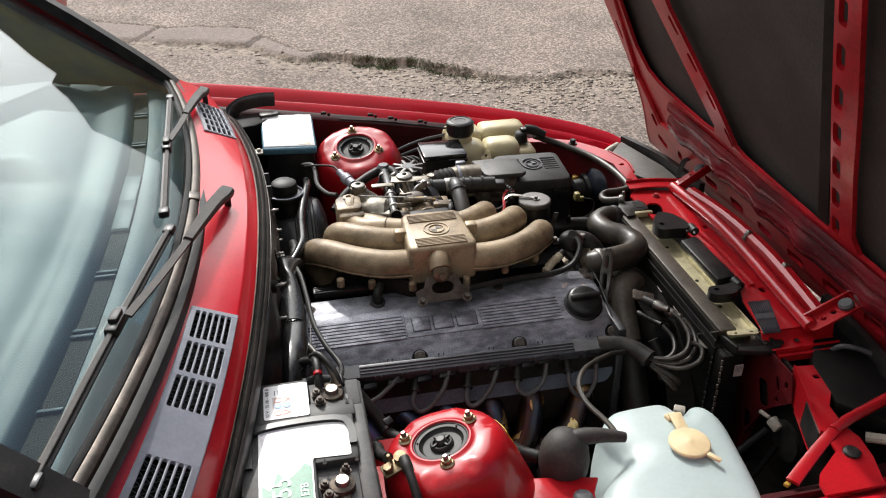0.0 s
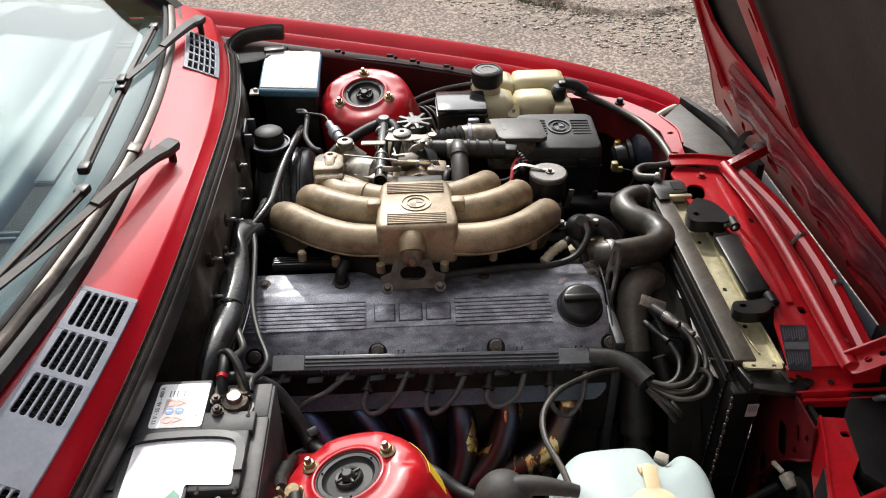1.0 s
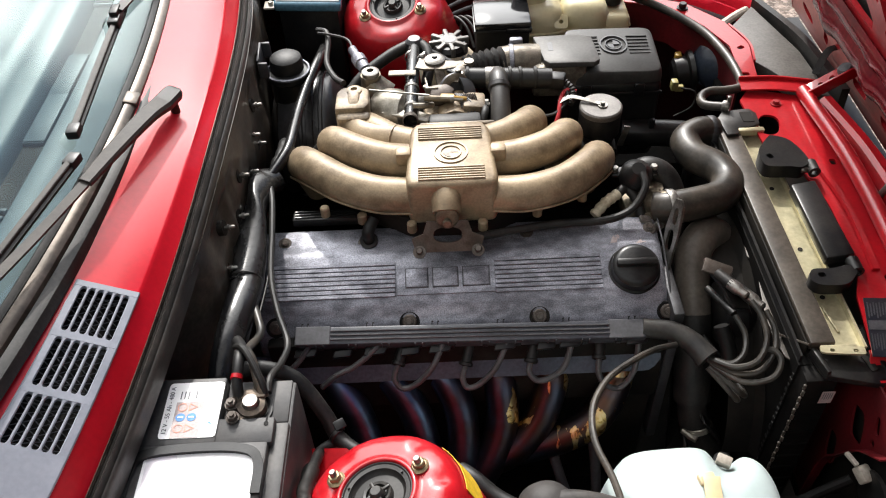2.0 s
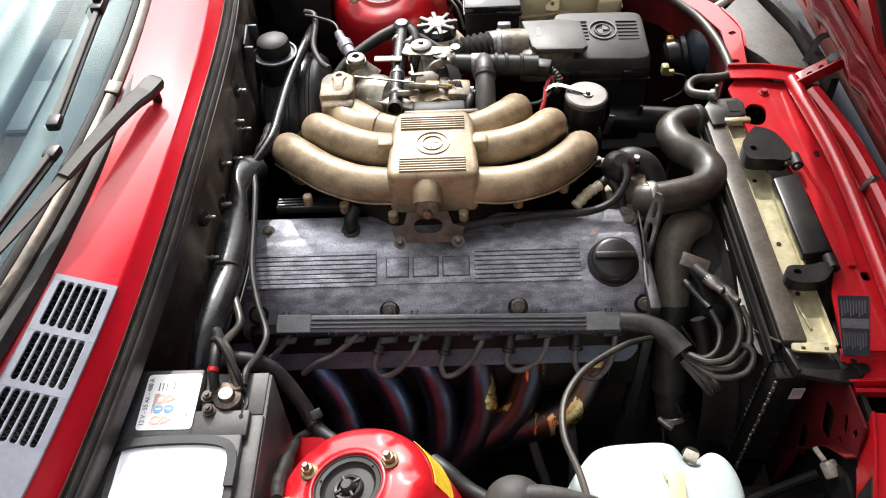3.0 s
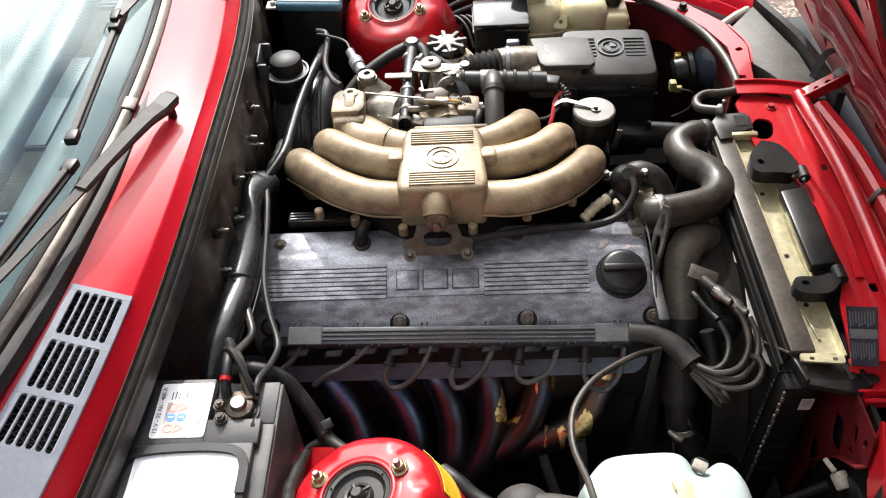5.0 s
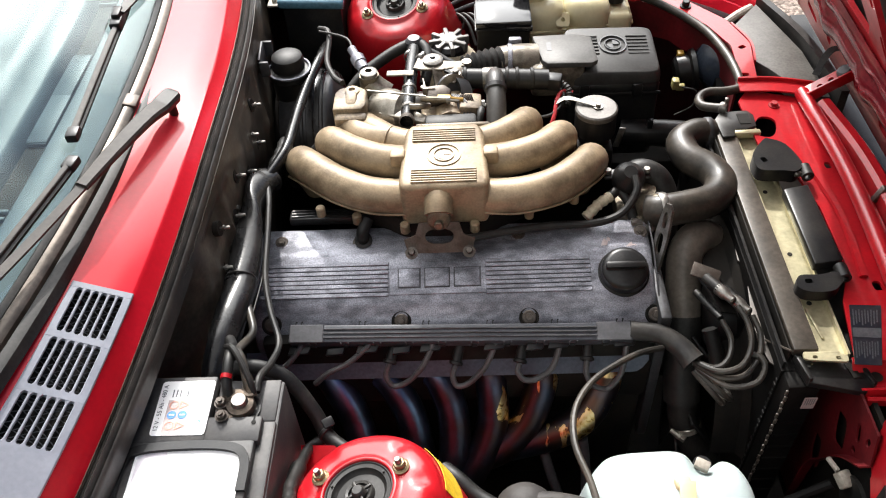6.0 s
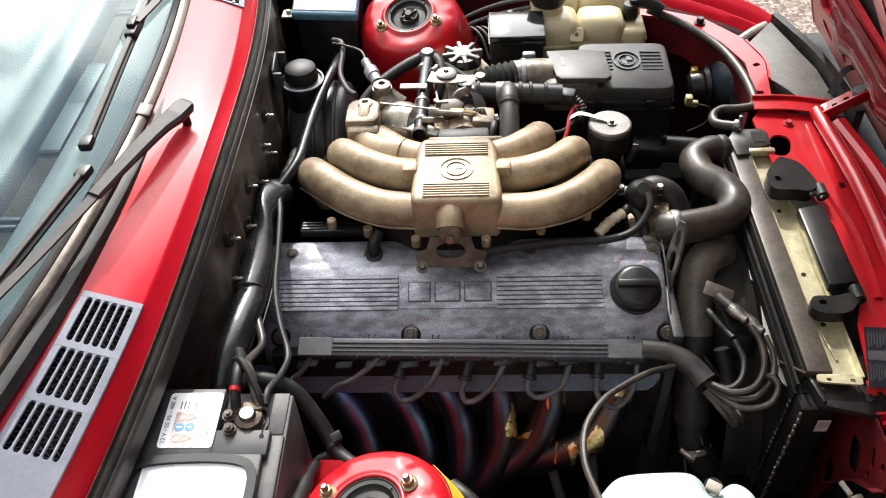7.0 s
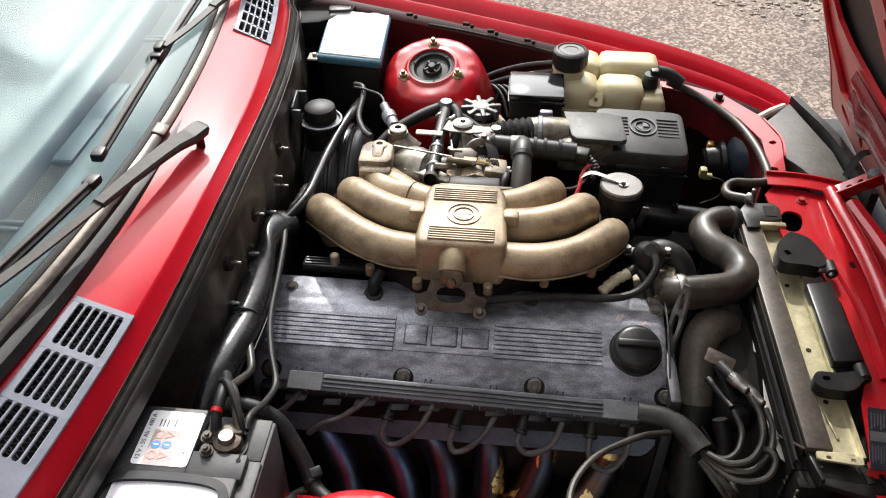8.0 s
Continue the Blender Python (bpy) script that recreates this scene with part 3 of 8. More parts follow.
    bp.inputs["Distance"].default_value = 0.004
    l.new(vo.outputs["Distance"], bp.inputs["Height"])
    bp.invert = True
    l.new(bp.outputs[0], b.inputs["Normal"])
    return m


build_ground()


def scatter(name, count, size, where, material, label, category, seed, flat=0.6):
    """Many small uneven lumps in one mesh."""
    rnd = random.Random(seed)
    verts, faces = [], []
    corner = [(1, 0, 0), (-1, 0, 0), (0, 1, 0), (0, -1, 0), (0.1, 0.1, 1), (0, 0, -1), (0.7, 0.7, 0.4), (-0.7, 0.7, 0.35), (0.7, -0.7, 0.4), (-0.7, -0.7, 0.35)]
    tri = [(0, 6, 4), (6, 2, 4), (2, 7, 4), (7, 1, 4), (1, 9, 4), (9, 3, 4), (3, 8, 4), (8, 0, 4), (6, 0, 5), (2, 6, 5), (7, 2, 5), (1, 7, 5), (9, 1, 5), (3, 9, 5), (8, 3, 5), (0, 8, 5)]
    for _ in range(count):
        x, y, z = where(rnd)
        r = size[0] + (size[1] - size[0]) * rnd.random() ** 5
        turn = Matrix.Rotation(rnd.random() * 6.28, 3, "Z")
        sx, sy = r * rnd.uniform(0.7, 1.25), r * rnd.uniform(0.6, 1.0)
        k = len(verts)
        for c in corner:
            v = turn @ Vector((c[0] * sx * rnd.uniform(0.8, 1.15), c[1] * sy * rnd.uniform(0.8, 1.15), c[2] * r * flat))
            verts.append((x + v.x, y + v.y, z + v.z + r * flat * 0.35))
        faces += [tuple(k + i for i in t) for t in tri]
    me = bpy.data.meshes.new(name)
    me.from_pydata(verts, [], faces)
    me.materials.append(material)
    me.shade_smooth()
    return tagged(new(name, me), label, category, kind="stuff")


def in_strip(rnd):
    while True:
        x = rnd.uniform(-2.2, 2.6)
        e, w = edge_at(x), piece(WIDTH_X, WIDTH_Y, x)
        k = rnd.random() ** 1.4
        if rnd.random() > piece((-2, 0.0, 0.3, 0.7, 1.3, 2.6), (0.06, 0.14, 0.4, 1.0, 1.0, 0.8), x):
            continue
        y = e + 0.12 * (rnd.random() < 0.15) - 0.02 - k * w * 1.1
        return x, y, ground_height(x, y, e, w)[0]


scatter("gravel", 5200, (0.003, 0.018), in_strip, STONE, "loose grey and buff gravel along the broken asphalt", "gravel", 3, 0.34)
GRASS = mat("sparse weeds", (0.045, 0.075, 0.020), 0.7, 0, (0.09, 0.11, 0.03), 30)


def weeds():
    rnd = random.Random(8)
    verts, faces = [], []
    for _ in range(2600):
        x = rnd.gauss(0.55, 0.27) + 0.03 * math.sin(40 * rnd.random())
        if noise.noise((x * 9, 3.3, 0)) < -0.05:
            continue
        y = edge_at(x) - abs(rnd.gauss(0.0, 0.05))
        z = ground_height(x, y, edge_at(x), piece(WIDTH_X, WIDTH_Y, x))[0]
        a, h = rnd.random() * 6.28, rnd.uniform(0.006, 0.022)
        dx, dy = math.cos(a) * 0.003, math.sin(a) * 0.003
        lx, ly = rnd.gauss(0, 0.012), rnd.gauss(0, 0.012)
        k = len(verts)
        verts += [(x - dx, y - dy, z), (x + dx, y + dy, z), (x + lx, y + ly, z + h)]
        faces.append((k, k + 1, k + 2))
    me = bpy.data.meshes.new("weeds")
    me.from_pydata(verts, [], faces)
    me.materials.append(GRASS)
    tagged(new("weeds", me), "thin green weeds in the broken asphalt edge", "weeds", kind="stuff")


weeds()

# far trees beyond the road, mirrored in the windscreen
tree_rows = [[], [], []]
for k in range(121):
    x = -60 + k
    h = piece((-60, 0, 3, 6, 8.2, 9.4, 11, 15, 20, 60), (8.2, 7.4, 7.6, 8.6, 9.4, 7.4, 7.6, 9.6, 11.0, 12.0), x) + 0.5 * noise.noise((x * 0.4, 3.0, 0)) + 0.5 * noise.noise((x * 0.9, 8.0, 0))
    for r, (y, z) in zip(tree_rows, ((30.0, 0.0), (30.5, h * 0.6), (31.5, h))):
        r.append((x, y + 0.8 * noise.noise((x * 0.9, z, 0)), z + (0.4 * noise.noise((x * 2.1, 1.0, 0)) if z else 0)))
whole("backdrop", loft(tree_rows, thick=0.5), mat("far foliage", (0.19, 0.15, 0.02), 0.8, 0, (0.03, 0.045, 0.03), 0.8, 0, big=0.12, bigmix=0.75), "dark line of far trees", "trees", kind="structure")
# unseen dark bank added behind the camera to cut skylight on near faces
unseen_rows = [[], []]
for k in range(61):
    x = -30 + k
    h = 6.0 + 0.9 * noise.noise((x * 0.25, 13.0, 0)) + 0.6 * noise.noise((x * 0.9, 18.0, 0))
    for r, (y, z) in zip(unseen_rows, ((-9.0, 0.0), (-9.8, h))):
        r.append((x, y - 0.03 * x * x * 0.2 + 0.8 * noise.noise((x * 0.9, z, 2)), z))
whole("backdrop", loft(unseen_rows, thick=0.5), mat("unseen light-blocking foliage", (0.035, 0.05, 0.02), 0.8, 0, (0.02, 0.028, 0.014), 0.8, 0, big=0.3), "unseen dark hedge added to block low sky", "hedge", kind="structure")

# ---- car body ----
car = thing("car_body", "red saloon car front with its engine bay open", "car", (0, 0, 0))
FX = (-0.62, -0.42, -0.186, 0.068, 0.331, 0.538, 0.670, 0.722)
FY = (0.757, 0.747, 0.729, 0.714, 0.693, 0.660, 0.619, 0.587)
FZ = (0.934, 0.911, 0.884, 0.847, 0.806, 0.766, 0.734, 0.714)


def fender(side, pick):
    rows = []
    for p in spline(list(zip(FX, FY, FZ)), 5):
        x, y, z = p
        k = [(-0.070, 0.30), (-0.072, 0.50), (-0.076, z - 0.070), (-0.078, z - 0.056), (-0.078, z - 0.048), (-0.072, z - 0.042), (-0.056, z - 0.038), (-0.051, z - 0.041), (-0.046, z - 0.036),
             (-0.034, z - 0.0245), (-0.029, z - 0.0235), (-0.024, z - 0.0175), (-0.004, z - 0.0025), (0.003, z), (0.009, z - 0.003), (0.022, z - 0.016), (0.045, z - 0.06), (0.07, z - 0.13), (0.075, 0.50), (0.05, 0.22)]
        low = 0.0 if side > 0 else 0.045
        rows.append([(x, side * (y + a), b - low) for a, b in k[pick]])
    return loft(rows, thick=0.003)


for side in (1, -1):
    wing = part("fender", fender(side, slice(7, None)), RED, car)
    part("inner_face", fender(side, slice(0, 8)), RED_GRIME_SHADE, wing, "dirty red inner face darkened for shade")

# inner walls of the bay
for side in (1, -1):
    part("inner_wing", loft([[(x, side * 0.615, z) for z in (0.15, 0.45, 0.60, 0.70)] for x in (-0.40, -0.1, 0.2, 0.45, 0.56)], thick=0.003), RED_GRIME_SHADE, car)


def tower(cy, zt, cx=0.0, size=1.0, bump=0.008, lean=(0, 0), dent=0.004):
    s = 1 if cy > 0 else -1
    prof = [(0.0430, -0.002), (0.0432, 0.0028), (0.0450, 0.0042), (0.0480, 0.0036), (0.0505, 0.0008), (0.056, 0.0), (0.061, 0.0), (0.066, -0.0002), (0.071, -0.0006), (0.076, -0.0016), (0.081, -0.0034), (0.086, -0.0066), (0.091, -0.0120), (0.095, -0.0190),
            (0.099, -0.030), (0.104, -0.055), (0.108, -0.09), (0.113, -0.14), (0.122, -0.22), (0.13, -0.36)]
    bm = lathe(prof, None, 96)
    for v in bm.verts:
        r = math.hypot(v.co.x, v.co.y)
        a = math.atan2(v.co.y, v.co.x)
        if r > 0.051:
            for k in (s * -30, s * -150, s * -270):
                d = (a - radians(k + 60) + math.pi) % (2 * math.pi) - math.pi
                v.co.z += bump * math.exp(-(d / 0.22) ** 2 - ((r - 0.082) / 0.014) ** 2)
                d = (a - radians(k) + math.pi) % (2 * math.pi) - math.pi
                v.co.z += 0.0025 * math.exp(-(d / 0.25) ** 2 - ((r - 0.060) / 0.012) ** 2)
                # a thumb-shaped dent on each side of the stud
                for q in (-0.40, 0.40):
                    v.co.z -= dent * math.exp(-((d - q) / 0.11) ** 2 - ((r - 0.079) / 0.010) ** 2)
                    v.co.z += 0.3 * dent * math.exp(-((d - q * 1.5) / 0.09) ** 2 - ((r - 0.080) / 0.010) ** 2)
            if v.co.z < -0.03:
                f = 1 + 0.10 * min(1, (-v.co.z - 0.03) / 0.1) * max(0, math.cos(a))
                v.co.x *= f
            v.co.z += 0.0012 * noise.noise(v.co * 24 + Vector((0, cy * 9, 0)))
    seat = at(cx, cy, zt, *lean) @ Matrix.Scale(size, 4)
    bm.transform(seat)
    t = part("strut_tower", bm, RED_IN, car, "red pressed steel strut tower", 60)
    part("bearing_plate", join(lathe([(0.0, -0.005), (0.016, -0.005), (0.018, -0.007), (0.030, -0.0075), (0.0335, -0.005), (0.0350, -0.001), (0.0400, -0.0005), (0.0415, 0.001), (0.0428, 0.001)], seat, 48),
                               *[lathe([(0.0014, 0), (0.0014, 0.003), (0, 0.003)], seat @ at(0.0375 * math.cos(radians(q)), 0.0375 * math.sin(radians(q)), -0.001), 8) for q in (40, 160, 280)]), RUBBER, t, "black rubber top bearing")
    cap = join(lathe([(0.0, 0.006), (0.006, 0.006), (0.0075, 0.0045), (0.0085, 0.001), (0.0095, -0.002)], seat, 24),
               lathe([(0.0130, -0.006), (0.0135, -0.001), (0.0165, 0.0), (0.0180, -0.002), (0.0185, -0.007)], seat, 32),
               *[box(0.0035, 0.010, 0.004, 0.001, seat @ at(0, 0, 0.0, 0, 0, 30 + 90 * k) @ at(0, 0.012, 0)) for k in range(4)])
    part("dust_cap", cap, PLASTIC_DUSTY, t)
    for a in (27, 153, 270):
        p = seat @ at(0.0575 * math.cos(radians(s * -a)), 0.0575 * math.sin(radians(s * -a)), 0.002)
        nut = join(lathe([(0.0, 0.0), (0.0110, 0.0), (0.0112, 0.0012), (0.0085, 0.0032), (0.0, 0.0032)], p, 20), hexnut(0.0082, 0.0075, p @ at(0, 0, 0.002)))
        part("nut", nut, GOLD, t, "brass-coloured flanged nut")
        part("stud", lathe([(0.0042, 0), (0.0042, 0.0145), (0.0034, 0.0165), (0, 0.0165)], p, 12), STEEL, t, "bare steel stud")
    if s < 0:
        side = loft([[tuple(seat @ Vector((r * math.cos(radians(q)), r * math.sin(radians(q)), h))) for q in range(4, 47, 6)] for r, h in ((0.1000, -0.027), (0.1028, -0.040), (0.1070, -0.055), (0.1110, -0.072))], thick=0.0006)
        part("sticker", side, YELLOW, t, "yellow warning sticker")
    return t
tower(0.490, 0.803, 0.0, 1.0, 0.0035, (17, -5), 0.0018)
tower(-0.487, 0.776, 0.002, 0.91, -0.001, (-7, -13), 0.0042)


# ledge of the inner wing between the tower and the washer bottle
part("wing_ledge", prism([(0.085, -0.500), (0.160, -0.512), (0.222, -0.525), (0.206, -0.552), (0.190, -0.640), (0.060, -0.640), (0.060, -0.540)], 0.692, 0.700, 0.003), RED_IN, car, "red ledge beside the strut tower")
part("ledge_cap", lathe([(0.013, 0.0), (0.014, 0.004), (0.010, 0.008), (0.0, 0.009)], at(0.186, -0.560, 0.700), 20), PLASTIC_GREY, car)

# cowl, windscreen and its trim
def bow(y):
    return -0.20 * y * y


def strip(rows, ys, thick=0.0025):
    return loft([[(x + bow(y), y, z) for x, z in rows] for y in ys], thick=thick)


YS = [v / 20 for v in range(-14, 15)]
COWL_X = (-0.322, -0.300, -0.270, -0.240, -0.238, -0.236, -0.224, -0.2215)
COWL_Z = (0.942, 0.934, 0.926, 0.9175, 0.917, 0.9145, 0.9005, 0.899)
GRILLE_X = (-0.2965, -0.2395)
GRILLE_Y = ((-0.74, -0.300), (0.336, 0.535))


def crown(x, y):
    """How far the panel falls away from its middle towards the sides."""
    return piece((-0.33, -0.296, -0.24, -0.22), (0.004, 0.007, 0.0145, 0.0255), x) * (math.sqrt(1 + (y / 0.15) ** 2) - 1) * (0.55 if y > 0 else 1.0)


def edge_strip(rows, ys, thick=0.0025):
    return loft([[(x + bow(y), y, z - crown(-0.22, y) + 0.008 * y) for x, z in rows] for y in ys], thick=thick)


def on_cowl(x, y, lift=0.0):
    """A point of the panel below the windscreen; x runs across it, measured at the middle of the car."""
    z = piece(COWL_X, COWL_Z, x) + 0.018 * y * min(1.0, max(0.0, (-0.20 - x) / 0.05)) - crown(x, y)
    return Vector((x + bow(y) + lift * 0.5, y, z + lift * 0.86))


def cowl_piece(xs, y0, y1):
    n = max(2, round((y1 - y0) / 0.035))
    return loft([[on_cowl(x, y0 + (y1 - y0) * k / n) for x in xs] for k in range(n + 1)], thick=0.0025)


XA = [x for x in COWL_X if x < GRILLE_X[0]] + [GRILLE_X[0]]
XB = [GRILLE_X[1]] + [x for x in COWL_X if x > GRILLE_X[1]]
pieces = [cowl_piece(COWL_X, a, b) for a, b in ((GRILLE_Y[0][1], GRILLE_Y[1][0]), (GRILLE_Y[1][1], 0.70))]
pieces += [cowl_piece(xs, a, b) for a, b in GRILLE_Y for xs in (XA, XB)]
part("cowl_panel", join(*pieces), RED, car, "red panel below the windscreen")
part("cowl_lip", edge_strip([(-0.2212, 0.897), (-0.2212, 0.9085), (-0.2195, 0.9095), (-0.2195, 0.890)], YS), TRIM, car)
seal_path = [(-0.2105 + bow(y), y, 0.900 - crown(-0.22, y) + 0.008 * y) for y in [v / 20 for v in range(-13, 12)]] + [(-0.290, 0.598, 0.868), (-0.263, 0.633, 0.884), (-0.21, 0.645, 0.890), (-0.175, 0.643, 0.890)]
part("hood_seal", sweep(seal_path, [(-0.0085, -0.022), (0.0085, -0.022), (0.0085, -0.002), (0.0070, 0.005), (0.0045, 0.0065), (0.0022, 0.0015), (0.0010, 0.007), (-0.0015, 0.0095), (-0.0040, 0.007), (-0.0050, 0.003), (-0.0070, 0.006), (-0.0085, 0.003)], 3, (0, 0, 1)), SEAL, car, "black ribbed rubber hood seal", 50)
BULK_Z = (0.896, 0.875, 0.85, 0.82, 0.78, 0.73, 0.62, 0.45, 0.25)
BULK_X = (-0.2035, -0.2025, -0.2015, -0.200, -0.200, -0.204, -0.215, -0.24, -0.27)
levels = [0.896 - 0.007 * k for k in range(34)] + [0.62, 0.55, 0.45, 0.35, 0.25]
bulk = edge_strip([(piece(BULK_Z[::-1], BULK_X[::-1], z), z) for z in levels], [v / 100 for v in range(-70, 71)])
for v in bulk.verts:
    if v.co.z < 0.872:
        # shallow pressed fields between upright beads, with dents
        w = min(1.0, (0.872 - v.co.z) / 0.02)
        bead = sum(math.exp(-((v.co.y - y - 0.15 * (v.co.z - 0.80)) / 0.010) ** 2) for y in (0.17, 0.045, -0.10, -0.215))
        w *= 1.0 if v.co.y > -0.2 else 0.4
        v.co.x -= 0.045 * max(0.0, min(1.0, (-0.22 - v.co.y) / 0.12)) * min(1.0, (0.872 - v.co.z) / 0.03)
        v.co.x += w * (0.006 * bead + 0.010 * noise.noise(v.co * 7) + 0.006 * noise.noise(v.co * 18) + 0.002 * noise.noise(v.co * 45))
bulkhead = part("bulkhead", bulk, BULK, car, "grimy dark bulkhead lining")
# each stud sits on a black disc that paints a hole's shade
for y, z in ((0.02, 0.800), (-0.075, 0.800), (-0.12, 0.775), (-0.165, 0.790), (0.10, 0.79), (0.13, 0.84), (-0.03, 0.835), (-0.135, 0.835), (0.075, 0.825)):
    m = along((-0.200 + bow(y), y, z), (-0.15 + bow(y), y, z + 0.006))
    part("stud_hole_shade", lathe([(0.0105, -0.006), (0.0105, 0.002), (0.0, 0.002)], m, 14), SOOT_SHADE, bulkhead)
    part("trim_stud", join(lathe([(0.0026, 0), (0.0026, 0.014), (0.0018, 0.016), (0, 0.016)], m, 10), lathe([(0.0042, 0.006), (0.0042, 0.009), (0, 0.009)], m, 10)), STEEL, bulkhead)
part("windscreen_seal", strip([(-0.300, 0.922), (-0.3005, 0.930), (-0.303, 0.935), (-0.309, 0.938), (-0.3135, 0.939), (-0.3155, 0.933)], YS), RUBBER, car)
part("windscreen_trim", strip([(-0.3145, 0.936), (-0.3155, 0.9435), (-0.319, 0.947), (-0.3235, 0.9490), (-0.327, 0.9495), (-0.329, 0.9475), (-0.330, 0.938)], YS), TRIM, car, "weathered metal windscreen trim")
part("glass_seal", strip([(-0.3302, 0.938), (-0.3306, 0.9470), (-0.3330, 0.9490), (-0.3370, 0.9510), (-0.3390, 0.9500), (-0.340, 0.944)], YS), RUBBER, car)
TAN38 = math.tan(radians(38))


gl_rows = []
for k in range(9):
    s = k / 8 * 0.68
    gl_rows.append([(-0.325 + bow(y * (1 - 0.12 * s)) - s, y * (1 - 0.14 * s), 0.9367 + s * TAN38) for y in (-0.68, *YS[2:-2], 0.68)])
screen = part("windscreen", loft(gl_rows, thick=0.004), GLASS, car, "tinted windscreen with glare and dust")
screen.visible_shadow = False
part("trim_joint", box(0.0185, 0.026, 0.007, 0.002, at(-0.3220, 0.002, 0.9470, 0, 16, 0)), TRIM, car)
for side in (1, -1):
    pil = [(-0.375, side * 0.685, 0.90), (-0.48, side * 0.672, 1.005), (-0.70, side * 0.640, 1.19), (-1.02, side * 0.60, 1.40)]
    lo, hi = (-0.034, 0.012) if side > 0 else (-0.012, 0.034)
    part("pillar", sweep(pil, [(lo, -0.012), (hi, -0.012), (hi, 0.010), (lo, 0.010)], 5, (0, 0, 1)), RUBBER, car, "black-trimmed windscreen pillar")
    part("pillar_paint", sweep([(x - 0.004, y + side * 0.026, z - 0.014) for x, y, z in pil], [(-0.012, -0.03), (0.012, -0.03), (0.012, 0.006), (-0.012, 0.006)], 5, (0, 0, 1)), RED, car)
    side_rows = [[(x, side * (y - d), z) for y, z in ((0.76, 0.22), (0.815, 0.42), (0.825, 0.68), (0.80, 0.84), (0.765, 0.925))] for x, d in ((-0.46, 0.02), (-0.62, 0.01), (-1.1, 0), (-1.9, 0), (-2.5, 0.01), (-2.95, 0.04), (-3.20, 0.10))]
    part("body_side", loft(side_rows, thick=0.006), RED, car)
    pane = part("side_window", loft([[(-0.40, side * 0.712, 0.90), (-2.30, side * 0.745, 0.93)], [(-1.01, side * 0.612, 1.385), (-1.90, side * 0.60, 1.36)]], thick=0.004), GLASS_DARK, car, "dark side window")
    pane.visible_shadow = False
    part("rear_pillar", sweep([(-1.86, side * 0.605, 1.37), (-2.10, side * 0.68, 1.17), (-2.36, side * 0.745, 0.93)], [(-0.05, -0.01), (0.05, -0.01), (0.05, 0.01), (-0.05, 0.01)], 5, (0, side, 0.2)), RED, car)
part("roof", loft([[(x, y, z - 0.05 * y * y) for y in (-0.62, -0.3, 0, 0.3, 0.62)] for x, z in ((-1.0, 1.385), (-1.3, 1.40), (-1.6, 1.395), (-1.90, 1.375))], thick=0.01), RED, car)
part("rear_window", loft([[(x, y * w, z) for y in (-0.6, -0.3, 0, 0.3, 0.6)] for x, z, w in ((-1.90, 1.37, 1.0), (-2.15, 1.16, 1.1), (-2.38, 0.94, 1.2))], thick=0.004), SOOT_SHADE, car)
part("boot_lid", loft([[(x, y, z) for y in (-0.74, -0.4, 0, 0.4, 0.74)] for x, z in ((-2.34, 0.93), (-2.7, 0.935), (-3.1, 0.925), (-3.22, 0.90), (-3.25, 0.80))], thick=0.006), RED, car)
part("rear_panel", span(-3.24, -3.20, -0.70, 0.70, 0.25, 0.86, 0.01), RED, car)
part("rear_wall", span(-2.20, -2.16, -0.74, 0.74, 0.28, 0.93), SOOT_SHADE, car)
mirror = join(box(0.09, 0.17, 0.11, 0.03, at(-0.70, 0.87, 1.105), 4))
part("door_mirror", mirror, RED, car, "red door mirror housing")

# dashboard behind the glass
DASH_PROFILE = ((0.355, 0.905), (0.395, 0.926), (0.410, 0.930), (0.421, 0.930), (0.424, 0.922), (0.452, 0.922), (0.455, 0.931), (0.461, 0.942), (0.468, 0.946), (0.50, 0.947), (0.522, 0.948), (0.530, 0.953), (0.62, 0.962), (0.76, 0.955), (0.80, 0.92), (0.82, 0.5))


def dash_x(y):
    return -0.10 * y * y


dash_rows = [[(dash_x(y) - a, y, b + (0.028 if a > 0.6 and 0.1 < y < 0.6 else 0)) for a, b in DASH_PROFILE] for y in [v / 30 for v in range(-19, 20)]]
dashboard = part("dashboard", loft(dash_rows, thick=0.01), DASH, car, "grey-green dashboard top with demister vents")
# flat black strip painted in for the shade of the demister slots
part("vent_channel_shade", loft([[(dash_x(y) - a, y, 0.926) for a in (0.4245, 0.4515)] for y in [v / 30 for v in range(-18, 19)]], thick=0.001), SOOT_SHADE, dashboard)
for y0, y1 in ((0.59, 0.48), (0.465, 0.31), (0.298, 0.145), (-0.06, -0.19), (-0.203, -0.34), (-0.353, -0.50)):
    for y in (y0, y1):
        part("vent_bridge", box(0.030, 0.006, 0.008, 0.002, at(dash_x(y) - 0.438, y, 0.927)), DASH, dashboard)
for y0, y1 in ((0.145, 0.045), (0.045, -0.06)):
    part("vent_cover", box(0.029, abs(y1 - y0) + 0.002, 0.008, 0.002, at(dash_x((y0 + y1) / 2) - 0.438, (y0 + y1) / 2, 0.9285)), DASH, dashboard)
part("cabin_floor", span(-3.18, -0.30, -0.74, 0.74, 0.25, 0.28), SOOT_SHADE, car)
part("undertray", span(-0.25, 0.80, -0.64, 0.64, 0.150, 0.156), SOOT_SHADE, car)
part("underbody", span(-0.42, -0.22, -0.60, 0.60, 0.18, 0.30), SOOT_SHADE, car)
